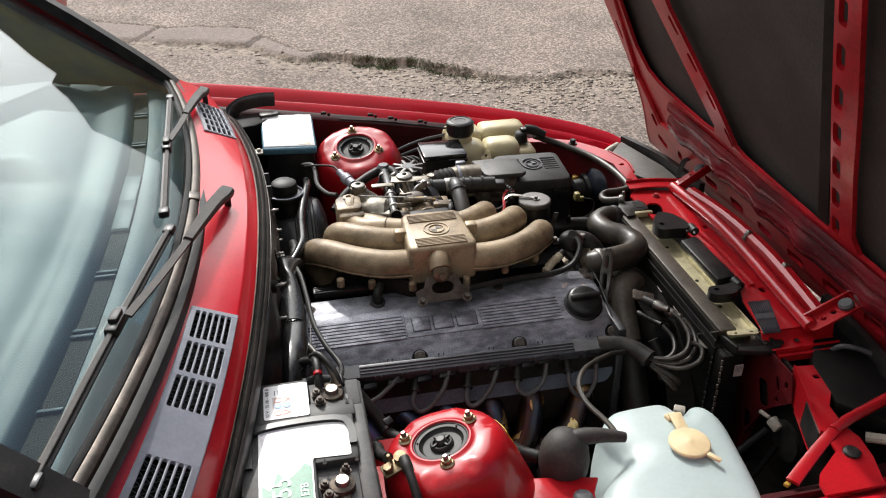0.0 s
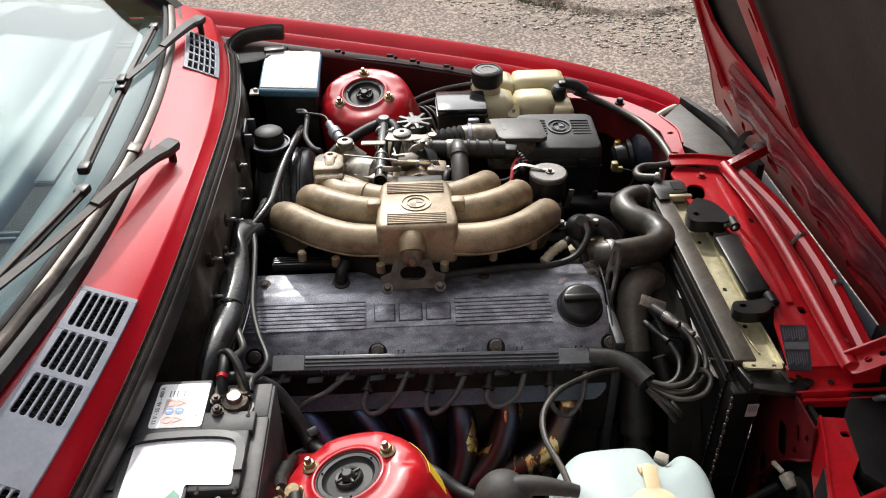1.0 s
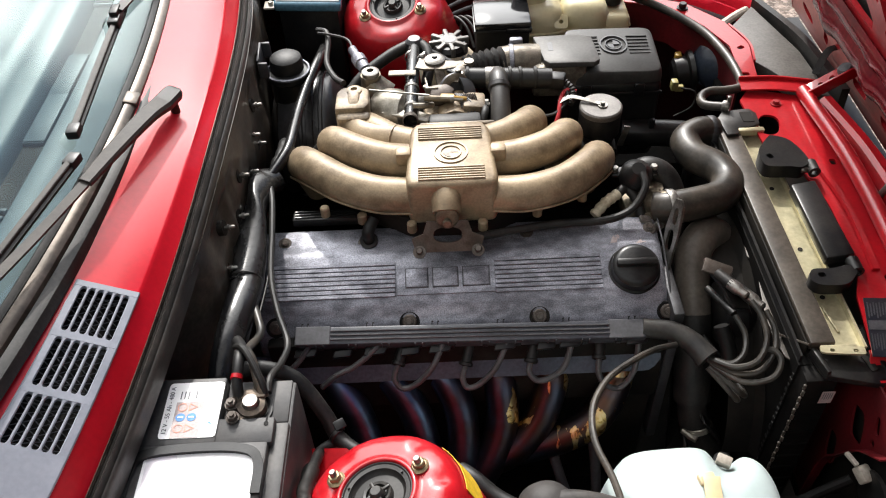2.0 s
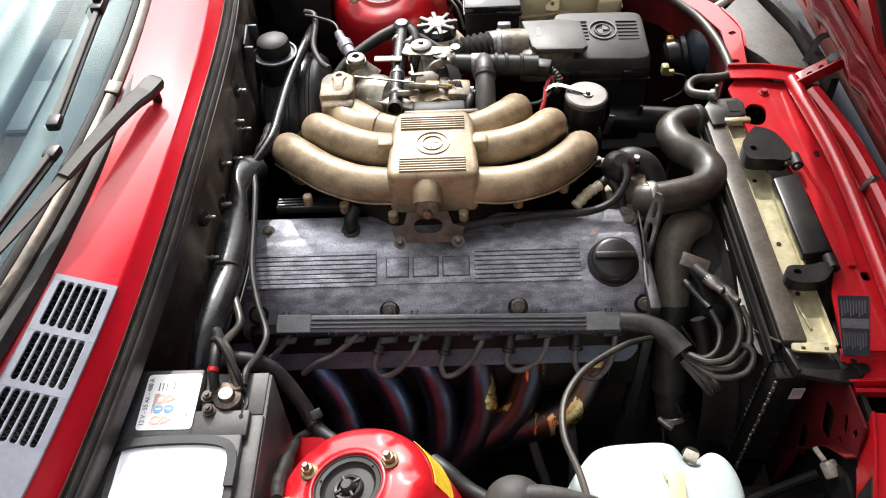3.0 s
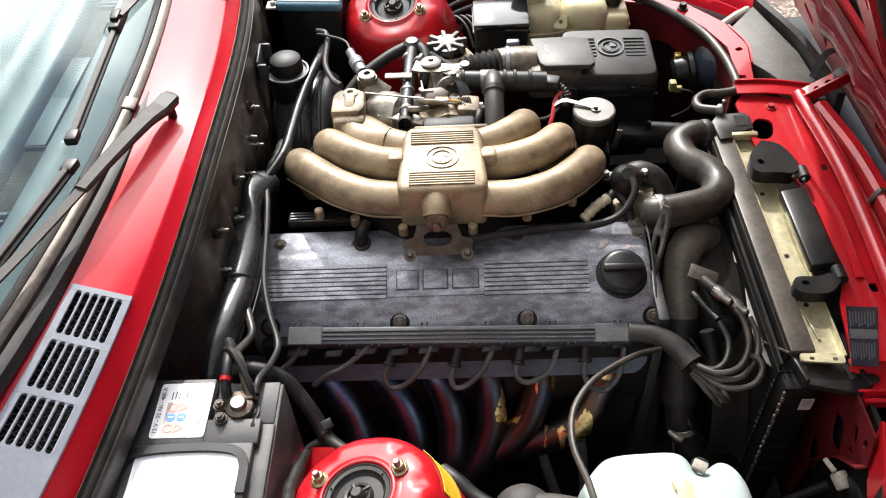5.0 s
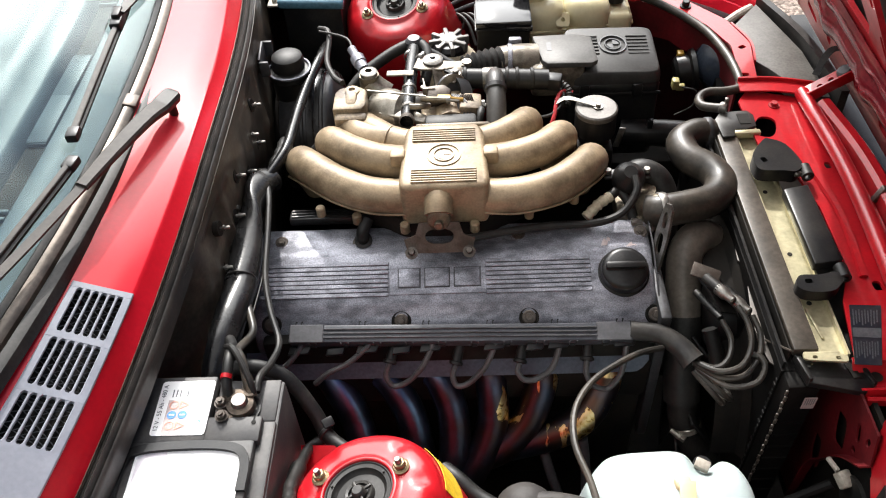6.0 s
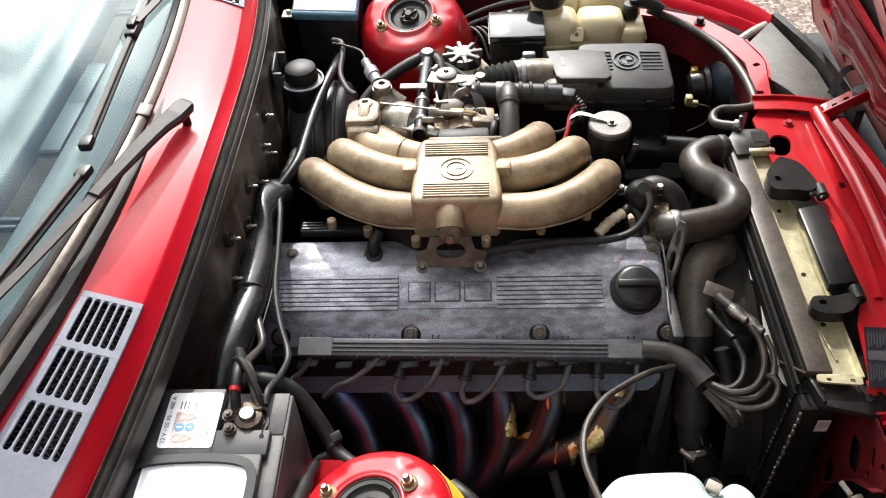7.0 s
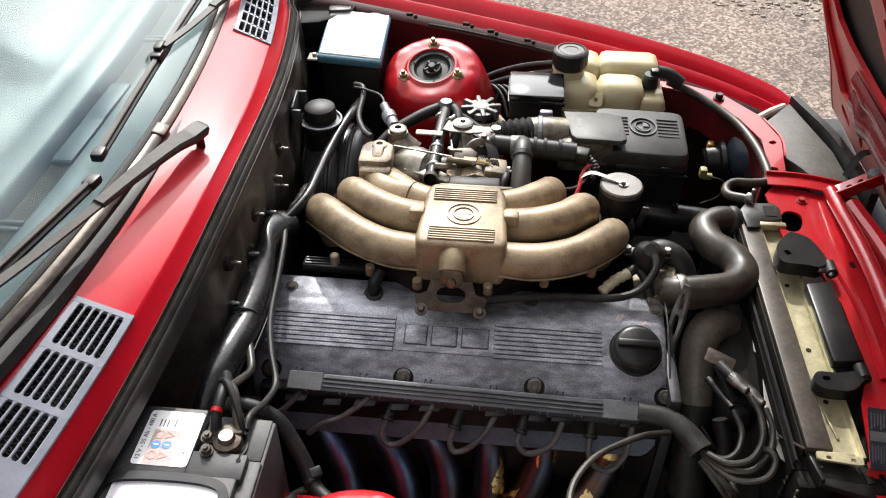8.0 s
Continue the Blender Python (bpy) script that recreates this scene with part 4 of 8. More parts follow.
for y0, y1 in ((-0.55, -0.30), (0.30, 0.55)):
    part("chassis_rail", span(-0.30, 0.72, y0 + 0.06, y1 - 0.06, 0.40, 0.50, 0.01), SOOT_SHADE, car)
for s in (1, -1):
    for x in (0.0, -2.55):
        wheel = part("wheel", lathe([(0.19, -0.09), (0.26, -0.095), (0.298, -0.08), (0.300, 0.0), (0.298, 0.08), (0.26, 0.095), (0.19, 0.09), (0.18, 0.0), (0.19, -0.09)], at(x, s * 0.70, 0.300, 90), 40), RUBBER, car)
part("crossmember", span(0.02, 0.14, -0.5, 0.5, 0.20, 0.30, 0.02), SOOT_SHADE, car)


# cowl grilles
def ribbon(x0, x1, y0, y1, lift, thick, n=0, ends=(), sides=(1, 1)):
    """A bar lying on the cowl; it swells where a rounded slot ends."""
    n = n or max(2, round(abs(y1 - y0) / 0.0016))
    rows = []
    for k in range(n + 1):
        y = y0 + (y1 - y0) * k / n
        g = 0.0
        for e in ends:
            d = abs(y - e)
            if d < 0.0035:
                g = max(g, 0.0035 - math.sqrt(max(0.0, 0.0035 ** 2 - (0.0035 - d) ** 2)))
        a, b = x0 - g * sides[0], x1 + g * sides[1]
        e = min(0.0008, (b - a) * 0.3)
        rows.append([on_cowl(a, y, lift), on_cowl(a, y, lift + thick - e), on_cowl(a + e, y, lift + thick), on_cowl(b - e, y, lift + thick), on_cowl(b, y, lift + thick - e), on_cowl(b, y, lift)])
    bm = loft(rows, True)
    bmesh.ops.holes_fill(bm, edges=bm.edges[:])
    return bm


def cowl_grille(y0, y1, blocks, cols, blank=None):
    """Slots between ribs that follow the bow of the cowl; y1 is the end towards the other side of the car."""
    mid = (y0 + y1) / 2
    g = thing("cowl_grille", "grey slotted plastic cowl grille set in the red panel", "grille", on_cowl(-0.268, mid), "cowl grilles")
    xa, xb = GRILLE_X[0] - 0.002, GRILLE_X[1] + 0.002
    slots = [(xa + 0.0065 + (xb - xa - 0.013) * k / cols) for k in range(cols + 1)]
    ends = [e for bl in blocks for e in bl]
    w = 0.0013
    for k, x in enumerate(slots):
        a = xa if k == 0 else x - w
        b = xb if k == cols else x + w
        for lo, hi in blocks:
            part("rib", ribbon(a, b, lo - 0.002, hi + 0.002, -0.001, 0.0042, 0, (lo, hi), (int(k > 0), int(k < cols))), GRILLE, g)
    marks = [y0] + [e for bl in blocks for e in bl] + [y1]
    for lo, hi in zip(marks[::2], marks[1::2]):
        if hi - lo > 0.0005:
            part("crossbar", ribbon(xa, xb, lo, hi, -0.001, 0.0045, max(2, round((hi - lo) / 0.02))), GRILLE, g)
    wires = []
    for lo, hi in blocks:
        for s in (1, -1):
            for k in range(int((hi - lo + 0.05) / 0.013)):
                c = lo - 0.025 + k * 0.013
                pa = (xa + 0.004, min(hi, max(lo, c - s * 0.020)))
                pb = (xb - 0.004, min(hi, max(lo, c + s * 0.020)))
                if abs(pa[1] - pb[1]) > 0.008:
                    wires.append(rod(on_cowl(*pa, -0.006), on_cowl(*pb, -0.006), 0.0006, 4))
    gz = part("gauze", join(*wires), PLASTIC_GREY, g)
    gz["kind"] = "stuff"
    part("duct", loft([[on_cowl(x, y0 + (y1 - y0) * k / 8, d) for x, d in ((xa, -0.002), (xa, -0.028), (xb, -0.028), (xb, -0.002))] for k in range(9)], thick=0.001), SOOT_SHADE, g)
    return g


cowl_grille(-0.735, -0.300, [(-0.690, -0.636), (-0.628, -0.566), (-0.491, -0.437), (-0.429, -0.372), (-0.364, -0.307)], 6)
cowl_grille(0.337, 0.534, [(0.342 + 0.038 * k, 0.374 + 0.038 * k) for k in range(5)], 5)


# wipers
def wiper(pivot, joint, clip, blade0, blade1, wide):
    w = thing("wiper", "faded black wiper arm and blade on the windscreen", "wiper", pivot, "wipers")
    p, j, c = Vector(pivot), Vector(joint), Vector(clip)
    b0, b1 = Vector(blade0), Vector(blade1)
    d = (p - j).normalized()
    section = [(-0.5, -0.007), (0.5, -0.007), (0.5, 0.0), (0.36, 0.004), (-0.36, 0.004), (-0.5, 0.0)]
    head = sweep([p + d * 0.016, p + d * 0.012, p, p - d * 0.020], [(a * wide, b) for a, b in section], 3, (0.3, 0, 1), lambda k: 0.55 + 0.45 * min(1, k * 2.2))
    part("pivot_cap", head, RUBBER, w)
    part("arm", sweep([p - d * 0.020, p * 0.7 + j * 0.3 + Vector((0, 0, 0.004)), p * 0.3 + j * 0.7 + Vector((0, 0, 0.003)), j], [(a * wide, b) for a, b in section], 5, (0.3, 0, 1), lambda k: 1.0 - 0.42 * k), WIPER, w)
    part("arm_bar", sweep([j + d * 0.01 + Vector((0, 0, -0.002)), (j + c) / 2 + Vector((0, 0, 0.002)), c + Vector((0, 0, 0.010))], [(-0.0052, -0.002), (0.0052, -0.002), (0.0052, 0.002), (-0.0052, 0.002)], 5, (0.3, 0, 1)), WIPER, w)
    part("spindle", lathe([(0.006, -0.040), (0.006, -0.004), (0.0, -0.004)], Matrix.Translation(p), 16), RUBBER, w)
    part("blade", sweep([b0, (b0 + b1) / 2 + Vector((0, 0, 0.003)), b1], [(-0.0065, -0.004), (0.0065, -0.004), (0.0065, 0.001), (0.0035, 0.002), (0.0025, 0.0055), (-0.0025, 0.0055), (-0.0035, 0.002), (-0.0065, 0.001)], 6, (0.3, 0, 1)), RUBBER, w)
    part("spring_strip", sweep([b0 + Vector((0, 0, 0.0035)), (b0 + b1) / 2 + Vector((0, 0, 0.0065)), b1 + Vector((0, 0, 0.0035))], [(-0.0028, 0.0), (0.0028, 0.0), (0.0028, 0.003), (-0.0028, 0.003)], 6, (0.3, 0, 1)), WIPER, w, "brown faded strip")
    part("rubber_lip", sweep([b0, (b0 + b1) / 2, b1], [(-0.002, -0.010), (0.002, -0.010), (0.003, -0.003), (-0.003, -0.003)], 6, (0.3, 0, 1)), RUBBER, w)
    turn = (b1 - b0).to_track_quat("X", "Z").to_matrix().to_4x4()
    k = (c - b0).dot(b1 - b0) / (b1 - b0).length_squared
    on = b0 + (b1 - b0) * k
    part("clip", box(0.055, 0.017, 0.016, 0.004, Matrix.Translation(on + Vector((0, 0, 0.006))) @ turn), PLASTIC, w)
    part("hook", box(0.026, 0.012, 0.008, 0.002, Matrix.Translation(on + Vector((0, 0, 0.016))) @ turn), RUBBER, w)
    for e in (b0, b1):
        part("end_cap", box(0.022, 0.016, 0.012, 0.003, Matrix.Translation(e + Vector((0, 0, 0.001))) @ turn), PLASTIC, w)
    return w


wiper((-0.269, 0.000, 0.953), (-0.316, -0.201, 0.976), (-0.377, -0.403, 0.974), (-0.349, -0.149, 0.965), (-0.437, -0.665, 0.972), 0.026)
wiper((-0.328, 0.551, 0.950), (-0.352, 0.345, 0.972), (-0.368, 0.165, 0.978), (-0.389, 0.443, 0.972), (-0.359, -0.100, 0.972), 0.024)

# ---- front panel ----
slam_hole = slot(0.612, 0.160, 0.034, 0.055, -18, 16, 0.8)
slam = holed([(0.607, 0.262), (0.585, 0.23), (0.590, 0.10), (0.625, 0.05), (0.640, -0.03), (0.640, -0.15), (0.615, -0.21), (0.600, -0.305), (0.690, -0.305), (0.705, -0.2), (0.720, 0.0), (0.715, 0.14), (0.700, 0.23)],
             [slam_hole, slot(0.668, -0.185, 0.012, 0.016), slot(0.680, 0.06, 0.010, 0.014)], 0.733, 0.737)
front = part("slam_panel", slam, RED_IN, car, "red pressed steel panel over the radiator")
part("panel_rib", sweep([(0.652, 0.06, 0.738), (0.663, -0.05, 0.739), (0.655, -0.17, 0.738)], [(-0.006, 0), (0.006, 0), (0.004, 0.004), (-0.004, 0.004)], 6, (0, 0, 1)), RED_IN, front)
part("front_rail", sweep([(0.712, 0.195, 0.752), (0.728, 0.05, 0.757), (0.727, -0.12, 0.757), (0.706, -0.32, 0.752)], [(-0.018, -0.03), (-0.012, 0.004), (-0.006, 0.010), (0.006, 0.010), (0.012, 0.004), (0.014, -0.04)], 6, (0, 0, 1)), RED_IN, car, "red front rail with spring clips")
part("panel_rib", sweep([(0.704, 0.10, 0.738), (0.712, 0.0, 0.739), (0.708, -0.12, 0.739), (0.692, -0.24, 0.738)], [(-0.005, 0), (0.005, 0), (0.003, 0.004), (-0.003, 0.004)], 6, (0, 0, 1)), RED_IN, front)
for x, y in ((0.640, 0.215), (0.690, 0.185), (0.700, -0.262), (0.626, -0.030)):
    part("panel_bolt", join(lathe([(0.009, 0), (0.009, 0.002), (0, 0.002)], at(x, y, 0.737), 14), hexnut(0.006, 0.005, at(x, y, 0.739))), RED_DUSTY, front)
for y in (-0.03, -0.16):
    part("spring_clip", box(0.014, 0.010, 0.028, 0.002, at(0.722, y, 0.757, 0, 20, 0)), STEEL, front)
part("hinge_bar", tube([(0.688, 0.232, 0.748), (0.688, 0.0, 0.762), (0.676, -0.322, 0.748)], 0.0120, 16, 6), RED_IN, car, "red tubular hood hinge bar")
part("cross_bracket", join(sweep([(0.592, 0.262, 0.744), (0.65, 0.256, 0.746), (0.715, 0.238, 0.746)], [(-0.016, 0), (0.016, 0), (0.016, 0.003), (-0.013, 0.003), (-0.013, 0.009), (-0.016, 0.009)], 5, (0, 0, 1))), RED_IN, car)
step = loft([[(x + dx, y, z) for x, dx in ((0.598, -0.06 * (y + 0.30)), (0.630, 0.0), (0.665, 0.0), (0.700, 0.0), (0.722, -0.10 * (y + 0.30)))] for y, z in ((-0.298, 0.7345), (-0.304, 0.733), (-0.309, 0.724), (-0.315, 0.7205), (-0.333, 0.7195), (-0.336, 0.7225), (-0.339, 0.7225), (-0.3405, 0.718), (-0.341, 0.706))], thick=0.0025)
low_panel = part("cross_bracket", step, RED_IN, car, "stepped red panel end with a rolled lip")
part("lip", sweep([(0.606, -0.347, 0.7155), (0.66, -0.350, 0.717), (0.722, -0.351, 0.719)], [(-0.004, -0.012), (0.002, -0.012), (0.003, 0.001), (0.0, 0.003), (-0.003, 0.001)], 5, (0, 0, 1)), RED_IN, low_panel)
# holes are black discs on the surface, their shade as colour
for x, y, r in ((0.624, -0.320, 0.0075), (0.655, -0.322, 0.0045)):
    part("panel_hole_shade", lathe([(r, 0), (r, 0.0006), (0, 0.0006)], at(x, y, 0.7225, -3), 14), SOOT_SHADE, low_panel)
def on_label(u, v):
    """A point of the slanting label: u across it, v along it, both 0 to 1."""
    a, b = Vector((0.596, -0.311)), Vector((0.628, -0.314))
    c, d = Vector((0.620, -0.217)), Vector((0.660, -0.220))
    return tuple((a + (b - a) * u) * (1 - v) + (c + (d - c) * u) * v)


def label_field(u0, u1, v0, v1, z0, z1):
    return prism([on_label(u0, v0), on_label(u1, v0), on_label(u1, v1), on_label(u0, v1)], z0, z1)


plate = part("label_plate", label_field(0, 1, 0, 1, 0.7375, 0.7383), NAVY, front, "dark printed specification label")
part("label_band", label_field(0.04, 0.98, 0.44, 0.60, 0.7384, 0.7387), PLASTIC_GREY, plate)
for v0, v1 in ((0.64, 0.92), (0.10, 0.38)):
    for k in range(9):
        part("label_bar", label_field(0.08 + 0.095 * k, 0.12 + 0.095 * k, v0 + 0.03 * (k % 3), v1 - 0.02 * (k % 2), 0.7384, 0.7387), PLASTIC_GREY, plate)



# strip between wing and front panel
part("wing_brace", holed([(0.40, 0.605), (0.50, 0.583), (0.565, 0.552), (0.622, 0.478), (0.646, 0.400), (0.638, 0.345), (0.628, 0.27), (0.592, 0.27), (0.606, 0.33), (0.610, 0.392), (0.583, 0.462), (0.548, 0.512), (0.532, 0.541), (0.50, 0.560), (0.462, 0.566), (0.40, 0.588)],
                         [slot(0.612, 0.30, 0.016, 0.010), slot(0.628, 0.385, 0.014, 0.010, 30)], 0.738, 0.742), RED_IN, car, "red brace between wing and front panel")
part("wing_brace", holed([(0.617, -0.381), (0.647, -0.385), (0.650, -0.411), (0.640, -0.444), (0.612, -0.480), (0.606, -0.523), (0.614, -0.550), (0.608, -0.590), (0.590, -0.640), (0.500, -0.640), (0.503, -0.620), (0.515, -0.603), (0.564, -0.568), (0.569, -0.528), (0.580, -0.492), (0.600, -0.436)],
                         [slot(0.634, -0.412, 0.012, 0.010)], 0.715, 0.719), RED_IN, car, "red brace between wing and front panel")
part("grommet", lathe([(0.012, 0), (0.012, 0.004), (0.008, 0.007), (0, 0.007)], at(0.582, -0.577, 0.719), 18), RUBBER, car)
part("brace_flange", loft([[(0.616, -0.381, z), (0.599, -0.436, z), (0.579, -0.492, z), (0.567, -0.530, z)] for z in (0.722, 0.70, 0.66)], thick=0.003), RED_IN, car)
part("flange_label", loft([[(x - 0.0022, y - 0.0008, z) for x, y in ((0.6035, -0.421), (0.5945, -0.449))] for z in (0.717, 0.690)], thick=0.0004), DIRTY_WHITE, car, "torn pale label")
part("flange_pad", loft([[(x - 0.003, y - 0.0010, z) for x, y in ((0.5905, -0.460), (0.5795, -0.491), (0.5675, -0.528))] for z in (0.716, 0.69, 0.668)], thick=0.002), RUBBER, car, "black ribbed foam pad")
for k in range(9):
    q = k / 8
    part("pad_rib", rod((0.5865 - 0.020 * q, -0.462 - 0.064 * q, 0.7155), (0.5865 - 0.020 * q, -0.462 - 0.064 * q, 0.670), 0.0012, 6), PLASTIC_GREY, car)
part("stay_bar", tube([(0.80, -0.470, 0.742), (0.684, -0.502, 0.735), (0.620, -0.519, 0.728), (0.596, -0.527, 0.724), (0.584, -0.532, 0.721)], 0.0084, 14, 6), RED_IN, car, "slanting red steel stay")
part("stay_foot", sweep([(0.592, -0.529, 0.7225), (0.576, -0.537, 0.7205), (0.550, -0.551, 0.7135), (0.520, -0.569, 0.7055), (0.484, -0.592, 0.698)], [(-0.0105, -0.0025), (0.0105, -0.0025), (0.0105, 0.0025), (0.007, 0.0045), (-0.007, 0.0045), (-0.0105, 0.0025)], 5, (0, 0, 1), lambda k: 0.72 + 0.18 * k), RED_IN, car, "flattened foot of the stay")
part("stay_clip", box(0.010, 0.008, 0.006, 0.002, at(0.4785, -0.590, 0.693, 0, 10, 30)), AMBER_DARK, car, "yellow plastic clip")
# the apron's shade is in its dark red, not cast on it
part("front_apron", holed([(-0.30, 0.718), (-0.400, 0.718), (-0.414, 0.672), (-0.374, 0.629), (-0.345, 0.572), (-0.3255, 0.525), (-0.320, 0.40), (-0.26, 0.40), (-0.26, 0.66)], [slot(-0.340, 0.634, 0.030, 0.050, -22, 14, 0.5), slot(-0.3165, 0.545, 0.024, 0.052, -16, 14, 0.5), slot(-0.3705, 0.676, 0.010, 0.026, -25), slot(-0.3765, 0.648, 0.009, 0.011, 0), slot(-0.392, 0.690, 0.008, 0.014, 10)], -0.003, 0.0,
                          frame_of((0.602, 0, 0), Vector((0, 1, 0)), Vector((0, 0, 1)), Vector((1, 0, 0)))), RED_SHADE, car, "red front apron darkened for shade, with openings")
part("apron_lip", sweep([(0.600, -0.414, 0.672), (0.600, -0.374, 0.629), (0.600, -0.345, 0.572), (0.600, -0.3255, 0.525), (0.600, -0.320, 0.42)], [(-0.001, -0.014), (0.001, -0.014), (0.001, 0.0), (-0.001, 0.0)], 4, (1, 0, 0)), RED_SHADE, car)
# black sheet added behind the apron so its openings read as shade
part("apron_backing", span(0.612, 0.618, -0.56, -0.24, 0.35, 0.712), SOOT_SHADE, car)
# flange coloured dark for the shade below the brace
part("brace_flange", sweep([(0.40, 0.588, 0.738), (0.47, 0.566, 0.737), (0.53, 0.540, 0.737), (0.550, 0.510, 0.737), (0.584, 0.462, 0.737), (0.610, 0.392, 0.737), (0.606, 0.33, 0.737), (0.592, 0.27, 0.737)], [(-0.002, -0.07), (0.002, -0.07), (0.002, 0.003), (-0.002, 0.003)], 5, (0, 0, 1)), RED_SHADE, car)
part("brace_side", sweep([(0.628, 0.468, 0.74), (0.647, 0.40, 0.741), (0.640, 0.340, 0.741)], [(-0.002, -0.06), (0.002, -0.06), (0.002, 0.003), (-0.002, 0.003)], 5, (0, 0, 1)), RED_IN, car)
part("bolt", join(lathe([(0.011, 0), (0.011, 0.003), (0, 0.003)], at(0.556, 0.532, 0.742), 14), hexnut(0.008, 0.009, at(0.556, 0.532, 0.745))), PLASTIC, car)
for s in (1, -1):
    lamp = thing("headlamp_housing", "black headlamp housing behind the front panel", "headlamp", (0.70, s * 0.45, 0.60), "headlamps")
    part("cover", prism([(0.628, s * 0.475), (0.705, s * 0.570), (0.745, s * 0.40), (0.752, s * 0.255), (0.715, s * 0.262), (0.672, s * 0.345), (0.645, s * 0.385)], 0.690, 0.720, 0.003), COVER_PLATE if s > 0 else MATT_BLACK, lamp, "flat grey cover" if s > 0 else "flat black cover")
    part("rim", sweep([(0.716, s * 0.585, 0.720), (0.752, s * 0.42, 0.730), (0.762, s * 0.235, 0.738)], [(-0.007, -0.05), (0.007, -0.05), (0.007, 0.008), (-0.007, 0.008)], 5, (0, 0, 1)), RUBBER, lamp)
    part("reflector_edge", tube([(0.640, s * 0.535, 0.700), (0.672, s * 0.558, 0.706), (0.700, s * 0.580, 0.705)], 0.008, 10, 4), DIRTY_WHITE, lamp)
    part("body", lathe([(0.0, 0.0), (0.045, 0.0), (0.055, 0.02), (0.085, 0.10), (0.09, 0.12)], at(0.60, s * 0.42, 0.62, 0, 90, 0), 28), MATT_BLACK, lamp)
part("front_skirt", span(0.80, 0.83, -0.62, 0.62, 0.20, 0.66), PLASTIC, car)
# added black sheets that stand for the shade behind the lamps
for s in (1, -1):
    part("lamp_backing", span(0.69, 0.70, min(s * 0.24, s * 0.60), max(s * 0.24, s * 0.60), 0.20, 0.68), SOOT_SHADE, car)

# ---- hood, raised ----
HN = Vector((0.921, 0, 0.389))
HU = Vector((-0.389, 0, 0.921))
HM = frame_of((0.812, 0, 0.689), Vector((0, 1, 0)), HU, HN)
hood = thing("hood", "red hood raised on its hinges, dark lined underside", "car hood", (0.812, 0, 0.689))
HB = (-0.03, 0.02, 0.08, 0.14, 0.21, 0.28, 0.42, 0.6, 0.8, 1.05)
HA = (0.600, 0.619, 0.590, 0.572, 0.566, 0.572, 0.612, 0.63, 0.645, 0.66)


def half(b):
    return piece(HB, HA, b)


bs = [k * 0.03 + 0.003 for k in range(36)]
part("outer_skin", loft([[tuple(HM @ Vector((a * half(b), b, 0.042 - 0.02 * a * a))) for a in (-1, -0.8, -0.4, 0, 0.4, 0.8, 1)] for b in bs], thick=0.002), RED, hood)
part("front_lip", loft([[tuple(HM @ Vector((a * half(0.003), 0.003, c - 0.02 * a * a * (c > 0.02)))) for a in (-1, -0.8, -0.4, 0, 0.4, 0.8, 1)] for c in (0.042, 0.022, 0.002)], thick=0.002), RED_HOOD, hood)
part("lining", loft([[tuple(HM @ Vector((a * (half(b) - 0.03), b, 0.024 - 0.008 * a * a + 0.003 * noise.noise((a * 4, b * 6, 0))))) for a in [k / 10 for k in range(-10, 11)]] for b in bs[4:]], thick=0.002), FELT, hood, "dark brown insulation felt")
left_in = [(0.482, 0.34), (0.45, 0.285), (0.40, 0.262), (0.30, 0.247), (0.20, 0.238), (0.148, 0.240), (0.138, 0.262), (0.278, 0.507), (0.44, 0.90), (0.52, 0.90), (0.52, 0.60)]
mid_in = [(0.060, 0.246), (0.03, 0.236), (-0.06, 0.229), (-0.20, 0.213), (-0.240, 0.212), (-0.252, 0.235), (-0.320, 0.481), (-0.370, 0.674), (-0.440, 0.94), (0.36, 0.94), (0.206, 0.511), (0.105, 0.340)]
right_in = [(-0.318, 0.205), (-0.45, 0.20), (-0.475, 0.26), (-0.51, 0.60), (-0.55, 0.94), (-0.505, 0.94), (-0.430, 0.688), (-0.392, 0.527), (-0.347, 0.376), (-0.308, 0.235)]
outer = [(half(b), b) for b in bs] + [(-half(b), b) for b in bs[::-1]]
lr = math.degrees(math.atan2(0.0717, 0.0428))
rr = math.degrees(math.atan2(0.0708, -0.0197))
frame_holes = [left_in, mid_in, right_in]
frame_holes += [slot(0.076 + 0.0428 * k, 0.260 + 0.0717 * k, 0.044, 0.013, lr, 12) for k in range(8)]
frame_holes += [slot(-0.268 - 0.0197 * k, 0.239 + 0.0708 * k, 0.044, 0.020, rr, 12, 0.45) for k in range(9)]
frame_holes += [slot(0.515, 0.115, 0.022, 0.036, -20), slot(0.50, 0.055, 0.05, 0.022, 20), slot(0.40, 0.06, 0.02, 0.03, 30), slot(0.552, 0.24, 0.010, 0.04, 0), slot(0.566, 0.36, 0.012, 0.05, -8), slot(0.585, 0.47, 0.012, 0.05, -8)]
frame_holes += [slot(0.24 - 0.115 * k, 0.060, 0.055, 0.024, 0, 12, 0.5) for k in range(6)]
inner = holed(outer, frame_holes, -0.004, 0.004)
for v in inner.verts:
    v.co.z -= 0.008 * noise.noise((v.co.x * 3, v.co.y * 3, 1.0))
inner.transform(HM)
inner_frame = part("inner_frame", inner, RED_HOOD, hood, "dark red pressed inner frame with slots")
part("edge_flange", sweep([HM @ Vector((half(b) - 0.002, b, 0.018)) for b in bs[::2]], [(-0.022, -0.003), (0.022, -0.003), (0.022, 0.003), (-0.022, 0.003)], 2, tuple(HM.to_3x3() @ Vector((1, 0, 0)))), RED_HOOD, hood)
beam_pts = []
